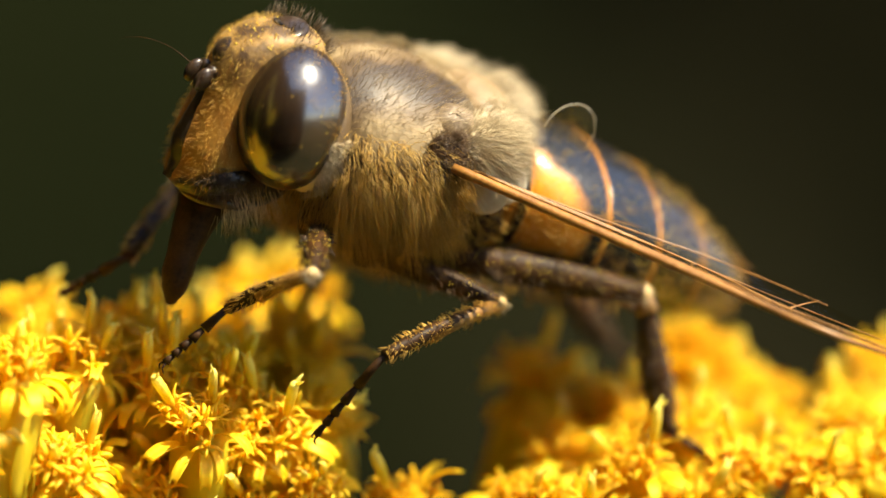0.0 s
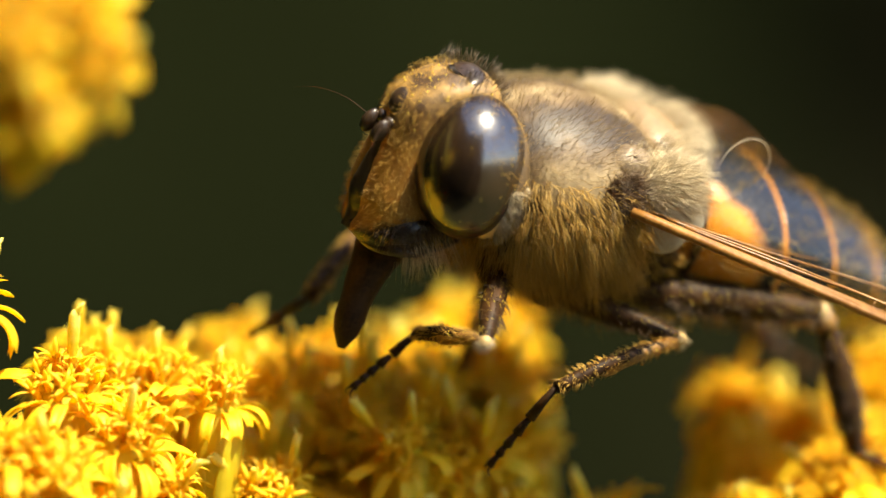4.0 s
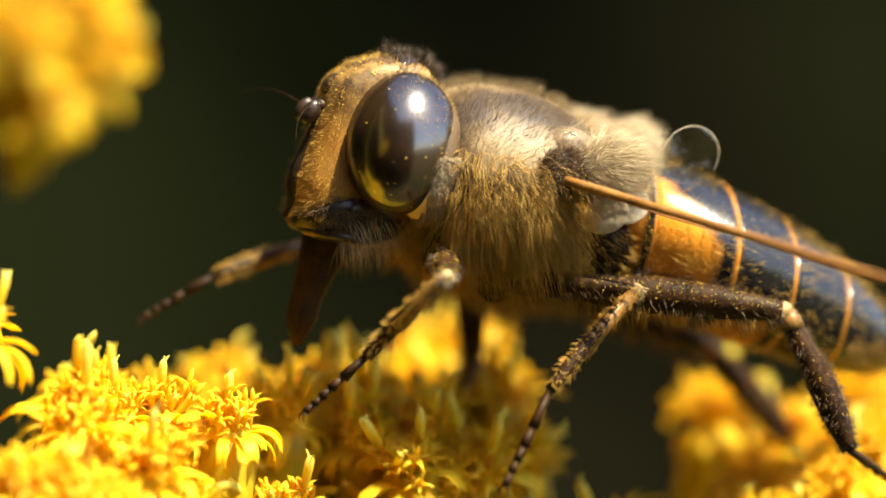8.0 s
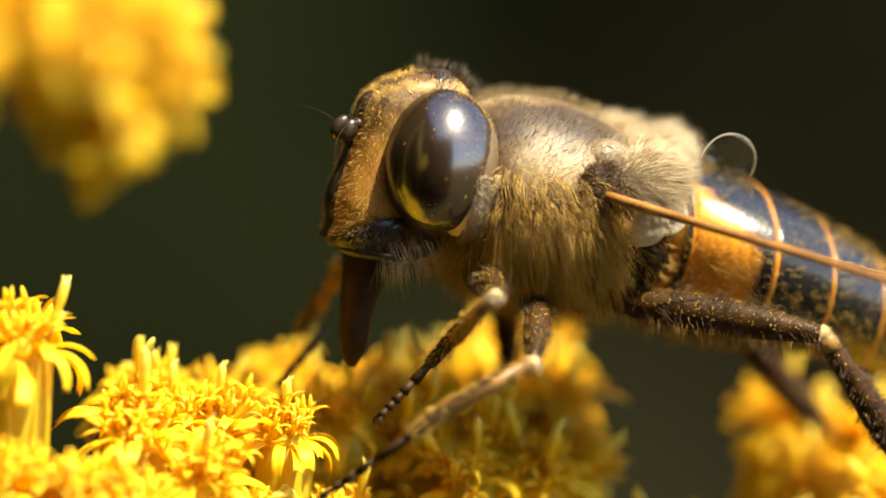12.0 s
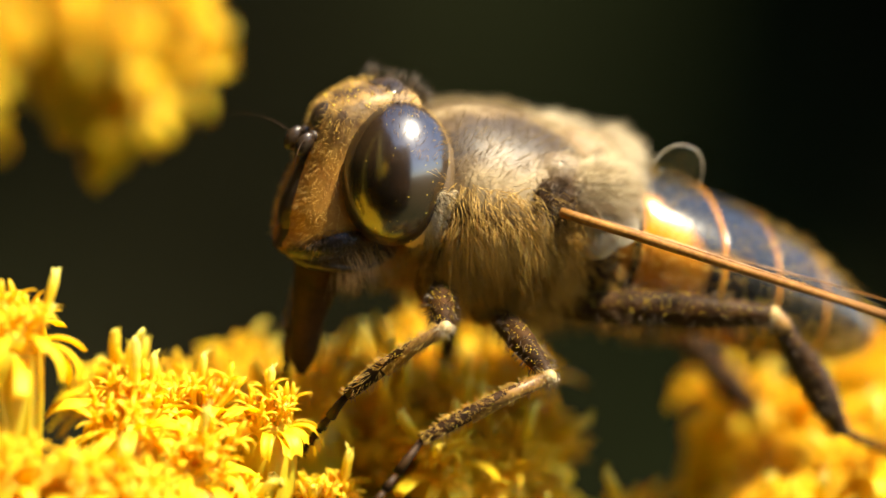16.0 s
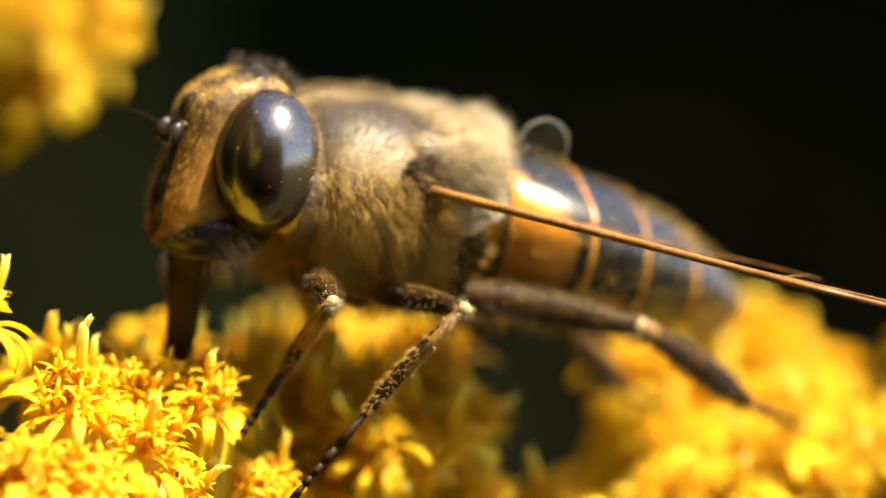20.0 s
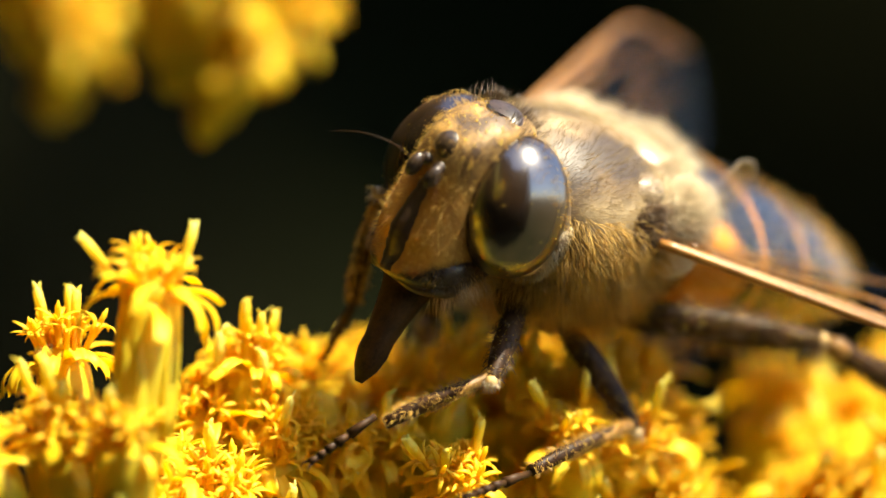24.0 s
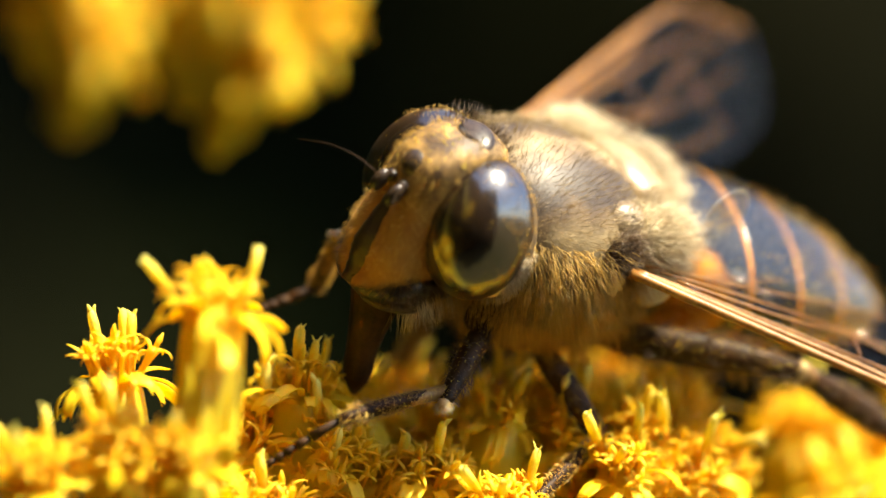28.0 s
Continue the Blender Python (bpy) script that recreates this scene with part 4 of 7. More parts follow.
    for side in (1, -1):
        v = np.array([on_wing(u, lead(u) + (chord(u) - lead(u)) * k / 11) for u in np.linspace(0, 9.9, 44) for k in range(12)])
        m = len(v)
        f = grid_faces(44, 12, False) + [tuple(i + m for i in q[::-1]) for q in grid_faces(44, 12, False)]
        wing = part("wing", solid("wing", np.concatenate([v, v - (0, 0, 0.012)]), f, MEMBRANE), fly, "clear veined wing with a brown leading edge")
        veins = [([(0, 0), (3, -0.02), (6.6, 0.0), (8.4, 0.22), (9.9, 1.36)], 0.105), ([(0.1, 0.12), (2.5, 0.22), (5.2, 0.25), (6.6, 0.08)], 0.085), ([(0.2, 0.22), (3, 0.45), (6.5, 0.62), (9.3, 0.85)], 0.07),
                 ([(1.0, 0.42), (3.4, 0.85), (5.0, 1.45), (7.0, 1.15), (9.8, 1.25)], 0.055), ([(0.6, 0.45), (3.0, 1.15), (5.5, 1.7), (8.8, 1.9)], 0.05), ([(0.4, 0.5), (2.6, 1.5), (5.2, 2.5), (7.4, 2.75)], 0.05),
                 ([(0.3, 0.45), (1.7, 1.35), (3.4, 2.35)], 0.045), ([(5.0, 0.6), (4.9, 1.5)], 0.04), ([(7.0, 1.2), (7.1, 1.85), (7.2, 2.7)], 0.04)]
        for pts, rad in veins:
            way = curve([on_wing(u, w) for u, w in pts], 6)
            part("vein", solid("vein", *tube(way, np.linspace(rad, rad * 0.4, len(way)) * (1.0 if rad > 0.08 else 0.55), 7), VEIN), wing)
        wings.append(wing)
        # rounded lobes at the wing root
        for (cx, cy, cz), rad, turn in (((-1.42, 2.12, 0.12), (0.50, 0.10, 0.46), (10, 25, 25)), ((-1.80, 1.92, 0.35), (0.55, 0.10, 0.50), (30, -10, 15))):
            lv, lf = ball((cx, cy * side, cz), rad, (turn[0] * side, turn[1], turn[2] * -side), 14, 22)
            part("wing_lobe", solid("wing_lobe", lv, lf, CALYPTER), fly, "pale translucent lobe")
    lv, lf = ball((-3.10, 1.65, 1.42), (0.62, 0.05, 0.58), (0, 25, 10), 14, 24)
    alula = part("alula", solid("alula", lv, lf, LOBE_FILM), fly, "clear rounded lobe behind the shield")
    turn = Euler((0, radians(25), radians(10))).to_matrix()
    edge = [np.array(turn @ Vector((0.62 * math.cos(a), 0.0, 0.58 * math.sin(a)))) + (-3.10, 1.65, 1.42) for a in np.linspace(0.6, 4.0, 28)]
    part("rim", solid("rim", *tube(edge, 0.007, 6), CALYPTER), alula, "pale rim of the lobe")

    # legs
    legs = {}
    kinds = {"front": ((2.3, 2.45, 1.65), [0.13, 0.22, 0.25, 0.24, 0.19, 0.13], [0.12, 0.13, 0.15, 0.16, 0.13]),
             "middle": ((2.7, 2.8, 2.2), [0.14, 0.24, 0.27, 0.25, 0.20, 0.14], [0.12, 0.14, 0.15, 0.15, 0.12]),
             "hind": ((4.6, 3.0, 2.3), [0.16, 0.30, 0.36, 0.38, 0.36, 0.28, 0.20], [0.18, 0.20, 0.24, 0.28, 0.29, 0.24, 0.16])}
    for kind, (lengths, thigh, shin) in kinds.items():
        for side in ("left", "right"):
            fv, ff = segment(lengths[0], smooth_rings(np.array(thigh)[:, None], 3)[:, 0], 16, 0.05)
            femur = part("femur", solid("femur", fv, ff, LEG_DARK), fly, "dark brown thigh dusted with pollen")
            kv, kf = ball((lengths[0], 0, 0), (0.16, thigh[-1] + 0.012, thigh[-1] + 0.012), rows=10, cols=14)
            part("knee", solid("knee", kv, kf, LEG_CREAM), femur, "tan knee joint")
            p, n = scatter(kv, kf, 130, rng)
            tagged(part("knee_hair", solid("knee_hair", *strands(p, n, rng, 0.15, 0.007, (0.3, 0, -0.7), 0.5), HAIR_PALE), femur, "pollen-caked knee bristles"), kind="stuff")
            p, n = scatter(fv, ff, 300 if kind != "hind" else 520, rng)
            tagged(part("hair", solid("hair", *strands(p, n, rng, 0.22 if kind != "hind" else 0.30, 0.008, (0.5, 0, -0.3), 0.3), HAIR_DARK), femur), kind="stuff")
            if kind == "hind":
                p, n = scatter(fv, ff, 700, rng, lambda q: q[2] < -0.12)
                tagged(part("femur_fringe", solid("femur_fringe", *strands(p, n, rng, 0.34, 0.007, (0.3, 0, -0.4), 0.3), HAIR_GOLD), femur, "golden fringe under the thigh"), kind="stuff")
            p, n = scatter(fv, ff, 260 if kind != "hind" else 700, rng, lambda q: q[2] > 0.0)
            tagged(part("pollen", solid("pollen", *grains(p, n, rng, 0.011), POLLEN), femur), kind="stuff")
            sv, sf = segment(lengths[1], smooth_rings(np.array(shin)[:, None], 3)[:, 0], 14, 0.06)
            tibia = part("tibia", solid("tibia", sv, sf, LEG_DARK if kind == "hind" else LEG_DARK), fly, "dark shin")
            cut = 0.62 if kind != "hind" else 0.12
            bv, bf = segment(lengths[1] * cut, np.array(shin[:3]) + 0.012, 14, 0.04)
            part("shin_base", solid("shin_base", bv, bf, LEG_TAN), tibia, "tan upper shin")
            p, n = scatter(sv, sf, 500 if kind != "hind" else 800, rng)
            tagged(part("hair", solid("hair", *strands(p, n, rng, 0.15, 0.008, (0.6, 0, 0), 0.3), HAIR_DARK if kind == "hind" else HAIR_GOLD), tibia), kind="stuff")
            p, n = scatter(sv, sf, 70, rng)
            tagged(part("pollen", solid("pollen", *grains(p, n, rng, 0.012), POLLEN), tibia), kind="stuff")
            pieces, x = [], 0.0
            for k, share in enumerate((0.40, 0.19, 0.15, 0.12, 0.14)):
                ln = lengths[2] * share
                w = 0.105 - 0.006 * k
                pieces.append(tube([(x, 0, 0), (x + ln * 0.5, 0, 0.015), (x + ln * 0.97, 0, 0)], [w * 0.62, w * 0.85, w * 1.1], 10))
                x += ln
            for s2 in (1, -1):
                pieces.append(tube(curve([(x - 0.05, 0.03 * s2, 0), (x + 0.10, 0.09 * s2, 0.01), (x + 0.16, 0.11 * s2, -0.10)], 3), np.linspace(0.035, 0.006, 7), 6))
            tarsus = part("tarsus", solid("tarsus", *merged(*pieces), LEG_DARK), fly, "dark jointed foot")
            legs[kind, side] = (femur, tibia, tarsus)
    return fly, head, snout, legs, wings, plates


fly, head, snout, legs, wings, plates = hoverfly()


# the far legs keep their place on the body
def aim(root, goal):
    """A segment's pose, in millimetres, from its root towards a goal."""
    d = (Vector(goal) - Vector(root)).normalized()
    return pose(*(Vector(root) * MM), 0, -math.degrees(math.asin(d.z)), math.degrees(math.atan2(d.y, d.x)))


HIND_CHAIN = ((-0.90, -1.20, -1.60), (-5.20, -2.40, -2.65), (-7.55, -2.65, -4.45), (-9.60, -2.70, -5.40))
for k in range(3):
    legs["hind", "right"][k].matrix_basis = aim(HIND_CHAIN[k], HIND_CHAIN[k + 1])
legs["middle", "right"][0].matrix_basis = pose(0.00020, -0.00130, -0.00170, 0.0, 55.5, -122.5)
legs["middle", "right"][1].matrix_basis = pose(-0.00050, -0.00240, -0.00360, 33.9, 82.4, 33.7)
legs["middle", "right"][2].matrix_basis = pose(-0.00020, -0.00220, -0.00630, -28.9, 64.8, -26.6)


def bend(yaw, pitch):
    """The abdomen turned about its waist."""
    waist = Vector((-0.0020, 0, -0.0002))
    return Matrix.Translation(waist) @ pose(0, 0, 0, 0, pitch, yaw) @ Matrix.Translation(-waist)


def motions():
    walk(fly, [
        (0, pose(0.002627, -0.001952, 0.000950, -18.546, -4.366, -151.492)),
        (0.5, pose(0.002364, -0.002239, 0.000887, -18.313, -3.713, -152.850)),
        (1, pose(0.002445, -0.002439, 0.000843, -18.733, -4.513, -151.874)),
        (1.5, pose(0.002377, -0.002725, 0.000844, -17.886, -3.983, -152.499)),
        (2, pose(0.002495, -0.002985, 0.000952, -19.025, -3.966, -151.863)),
        (2.5, pose(0.002497, -0.003342, 0.000685, -21.266, -1.981, -150.592)),
        (3, pose(0.002384, -0.003706, 0.000622, -23.874, -0.945, -149.502)),
        (3.5, pose(0.002479, -0.003910, 0.000721, -23.692, -2.011, -147.805)),
        (4, pose(0.002478, -0.003927, 0.000669, -23.792, -1.950, -147.950)),
        (4.5, pose(0.002403, -0.003869, 0.000676, -22.579, -2.553, -150.660)),
        (6.5, pose(0.002050, -0.003370, 0.000509, -11.546, -7.611, -162.880)),
        (7, pose(0.001930, -0.003344, 0.000760, -9.933, -8.270, -163.923)),
        (7.5, pose(0.001781, -0.003313, 0.000710, -10.240, -8.806, -163.080)),
        (8, pose(0.001582, -0.003380, 0.000756, -8.846, -9.200, -163.770)),
        (8.5, pose(0.001510, -0.003484, 0.000916, -7.397, -9.114, -164.110)),
        (9, pose(0.001467, -0.003530, 0.000898, -7.399, -8.876, -161.925)),
        (9.5, pose(0.001440, -0.003674, 0.000875, -6.960, -8.831, -162.973)),
        (10, pose(0.001378, -0.003768, 0.000812, -7.716, -8.567, -162.729)),
        (10.5, pose(0.001707, -0.003768, 0.000825, -9.922, -10.372, -161.663)),
        (11, pose(0.001484, -0.003815, 0.000813, -8.988, -9.768, -162.632)),
        (11.5, pose(0.001056, -0.003757, 0.000896, -7.989, -8.008, -162.458)),
        (13.5, pose(0.001065, -0.003449, 0.000139, -18.408, -1.746, -153.899)),
        (14, pose(0.000851, -0.003485, 0.000516, -15.565, -4.975, -157.799)),
        (14.5, pose(0.000925, -0.003467, 0.000130, -18.367, -3.968, -158.653)),
        (15, pose(0.000819, -0.003499, 0.000255, -16.667, -4.378, -160.053)),
        (15.5, pose(0.000746, -0.003473, 0.000345, -15.560, -5.184, -160.084)),
        (16, pose(0.000623, -0.003434, 0.000282, -14.728, -5.485, -161.499)),
        (16.5, pose(0.000289, -0.003415, 0.000460, -11.725, -5.869, -163.601)),
        (17, pose(0.000265, -0.003349, 0.000569, -10.764, -5.949, -163.509)),
        (17.5, pose(0.000189, -0.003287, 0.000589, -9.943, -5.772, -164.011)),
        (18, pose(-0.000044, -0.003298, 0.000573, -9.833, -6.260, -163.530)),
        (18.5, pose(-0.000333, -0.003422, 0.000455, -6.875, -5.475, -164.782)),
        (19, pose(-0.000278, -0.003614, 0.000458, -7.847, -6.099, -164.142)),
        (19.5, pose(-0.000560, -0.003751, 0.000550, -9.925, -5.445, -164.922)),
        (20, pose(-0.000706, -0.003773, 0.000325, -10.975, -3.585, -163.798)),
        (20.5, pose(-0.000219, -0.003749, 0.000421, -12.485, -5.617, -160.187)),
        (21, pose(-0.000244, -0.003715, 0.000326, -14.399, -5.461, -158.004)),
        (21.5, pose(-0.000257, -0.003729, 0.000143, -19.418, -3.531, -153.546)),
        (22, pose(0.000358, -0.003783, 0.000312, -24.305, -4.607, -146.378)),
        (22.5, pose(0.000269, -0.003754, -0.000139, -25.955, -1.186, -144.518)),
        (24.5, pose(-0.000945, -0.003554, -0.000339, -37.8, 7.4, -137.6)),
        (25, pose(-0.000731, -0.003407, -0.000861, -43.5, 9.5, -143.3)),
        (25.5, pose(-0.001049, -0.003368, -0.000433, -39.0, 7.3, -140.1)),
        (26, pose(-0.001111, -0.003303, -0.000539, -38.0, 6.3, -138.0)),
        (26.5, pose(-0.001077, -0.003274, -0.000816, -41.9, 8.3, -139.2)),
        (27, pose(-0.002148, -0.003160, 0.000640, -34.9, 5.0, -145.1)),
        (27.5, pose(-0.002673, -0.003124, 0.000438, -36.8, 5.8, -147.8)),
        (28, pose(-0.002182, -0.003318, 0.000063, -38.3, 3.5, -147.7)),
    ])
    walk(snout, [(0, pose(0.00335, 0.00000, -0.00115, 53.8, 71.0, 52.3)), (1, pose(0.00335, 0.00000, -0.00115, 50.3, 69.3, 48.4)), (2, pose(0.00335, 0.00000, -0.00115, 47.4, 67.4, 45.1)), (3, pose(0.00335, 0.00000, -0.00115, 45.0, 65.5, 42.3)), (4, pose(0.00335, 0.00000, -0.00115, 42.3, 68.2, 40.2)), (6.5, pose(0.00335, 0.00000, -0.00115, 32.9, 74.9, 31.9)), (7.5, pose(0.00335, 0.00000, -0.00115, 26.9, 77.4, 26.3)), (8.5, pose(0.00335, 0.00000, -0.00115, 29.8, 80.0, 29.4)), (9.5, pose(0.00335, 0.00000, -0.00115, 49.7, 82.2, 49.4)), (10.5, pose(0.00335, 0.00000, -0.00115, 78.5, 82.9, 78.4)), (11.5, pose(0.00335, 0.00000, -0.00115, 75.5, 81.8, 75.3)), (14, pose(0.00335, 0.00000, -0.00115, 36.3, 72.3, 35.0)), (15, pose(0.00335, 0.00000, -0.00115, 30.3, 80.0, 29.9)), (16, pose(0.00335, 0.00000, -0.00115, -5.0, 87.2, -5.0)), (17, pose(0.00335, 0.00000, -0.00115, 60.0, 96.2, 59.9)), (18, pose(0.00335, 0.00000, -0.00115, 58.8, 102.4, 58.2)), (19, pose(0.00335, 0.00000, -0.00115, 58.9, 108.5, 57.6)), (20, pose(0.00335, 0.00000, -0.00115, -67.1, 87.1, -67.1)), (21, pose(0.00335, 0.00000, -0.00115, 42.1, 74.0, 41.0)), (22, pose(0.00335, 0.00000, -0.00115, 24.2, 69.3, 22.8)), (22.5, pose(0.00335, 0.00000, -0.00115, 18.3, 66.1, 22.0)), (24.5, pose(0.00335, 0.00000, -0.00115, -6.7, 62.4, 20.7)), (25, pose(0.00335, 0.00000, -0.00115, -11.8, 60.5, 17.9)), (25.5, pose(0.00335, 0.00000, -0.00115, -11.9, 61.4, 16.2)), (26, pose(0.00335, 0.00000, -0.00115, -13.0, 69.3, 19.5)), (26.5, pose(0.00335, 0.00000, -0.00115, -13.0, 74.5, 24.3)), (27, pose(0.00335, 0.00000, -0.00115, 25.5, 76.3, 46.1)), (27.5, pose(0.00335, 0.00000, -0.00115, 69.1, 80.1, 71.8)), (28, pose(0.00335, 0.00000, -0.00115, -74.2, 98.3, -70.4))])
    femur, tibia, tarsus = legs["front", "left"]
    walk(femur, [(0, pose(0.00135, 0.00110, -0.00135, 0.0, 6.9, 66.5)), (0.5, pose(0.00135, 0.00110, -0.00135, 0.0, 2.5, 70.5)), (1, pose(0.00135, 0.00110, -0.00135, 0.0, 4.4, 70.0)),
        (1.5, pose(0.00135, 0.00110, -0.00135, 0.0, 5.6, 69.9)), (2, pose(0.00135, 0.00110, -0.00135, 0.0, 9.0, 68.6)), (2.5, pose(0.00135, 0.00110, -0.00135, 0.0, 9.5, 69.0)),
        (3, pose(0.00135, 0.00110, -0.00135, 0.0, 9.2, 70.1)), (3.5, pose(0.00135, 0.00110, -0.00135, 0.0, 17.8, 64.3)), (4, pose(0.00135, 0.00110, -0.00135, 0.0, 17.5, 63.7)),
        (4.5, pose(0.00135, 0.00110, -0.00135, 0.0, 13.8, 66.8)), (6.5, pose(0.00135, 0.00110, -0.00135, 0.0, 1.4, 79.1)), (7, pose(0.00135, 0.00110, -0.00135, 0.0, 3.9, 77.1)),
        (7.5, pose(0.00135, 0.00110, -0.00135, 0.0, 2.8, 78.3)), (8, pose(0.00135, 0.00110, -0.00135, 0.0, 3.5, 78.2)), (8.5, pose(0.00135, 0.00110, -0.00135, 0.0, 5.3, 78.1)),
        (9, pose(0.00135, 0.00110, -0.00135, 0.0, 4.9, 79.0)), (9.5, pose(0.00135, 0.00110, -0.00135, 0.0, 3.3, 80.8)), (10, pose(0.00135, 0.00110, -0.00135, 0.0, -0.8, 83.6)),
        (10.5, pose(0.00135, 0.00110, -0.00135, 0.0, 0.4, 83.5)), (11, pose(0.00135, 0.00110, -0.00135, 0.0, -5.5, 87.6)), (11.5, pose(0.00135, 0.00110, -0.00135, 0.0, -2.1, 83.8)),
        (13.5, pose(0.00135, 0.00110, -0.00135, 0.0, 10.4, 68.8)), (14, pose(0.00135, 0.00110, -0.00135, 0.0, 13.5, 64.9)), (14.5, pose(0.00135, 0.00110, -0.00135, 0.0, 9.3, 71.6)),
        (15, pose(0.00135, 0.00110, -0.00135, 0.0, 9.1, 72.3)), (15.5, pose(0.00135, 0.00110, -0.00135, 0.0, 10.1, 72.2)), (16, pose(0.00135, 0.00110, -0.00135, 0.0, 7.8, 75.7)),
        (16.5, pose(0.00135, 0.00110, -0.00135, 0.0, 6.8, 76.7)), (17, pose(0.00135, 0.00110, -0.00135, 0.0, 10.2, 76.1)), (17.5, pose(0.00135, 0.00110, -0.00135, 0.0, 9.7, 77.5)),
        (18, pose(0.00135, 0.00110, -0.00135, 0.0, 7.3, 79.9)), (18.5, pose(0.00135, 0.00110, -0.00135, 0.0, 6.0, 81.3)), (19, pose(0.00135, 0.00110, -0.00135, 0.0, 9.6, 81.0)),
        (19.5, pose(0.00135, 0.00110, -0.00135, 0.0, 7.8, 80.4)), (20, pose(0.00135, 0.00110, -0.00135, 0.0, 4.0, 80.2)), (20.5, pose(0.00135, 0.00110, -0.00135, 0.0, 15.1, 76.4)),
        (21, pose(0.00135, 0.00110, -0.00135, 0.0, 14.6, 75.7)), (21.5, pose(0.00135, 0.00110, -0.00135, 0.0, -4.4, 85.3)), (22, pose(0.00135, 0.00110, -0.00135, 0.0, 11.3, 72.7)),
        (22.5, pose(0.00135, 0.00110, -0.00135, 0.0, 18.9, 55.0)), (24.5, pose(0.00135, 0.00110, -0.00135, 0.0, 35.2, 25.6)), (25, pose(0.00135, 0.00110, -0.00135, 0.0, 61.0, -0.7)),
        (25.5, pose(0.00135, 0.00110, -0.00135, 0.0, 56.4, 4.1)), (26, pose(0.00135, 0.00110, -0.00135, 0.0, 44.8, -4.9)), (26.5, pose(0.00135, 0.00110, -0.00135, 0.0, 39.2, -0.7)),
        (27, pose(0.00135, 0.00110, -0.00135, 0.0, 38.0, 37.7)), (27.5, pose(0.00135, 0.00110, -0.00135, 0.0, 33.7, 58.9)), (28, pose(0.00135, 0.00110, -0.00135, 0.0, 27.5, 41.1))])
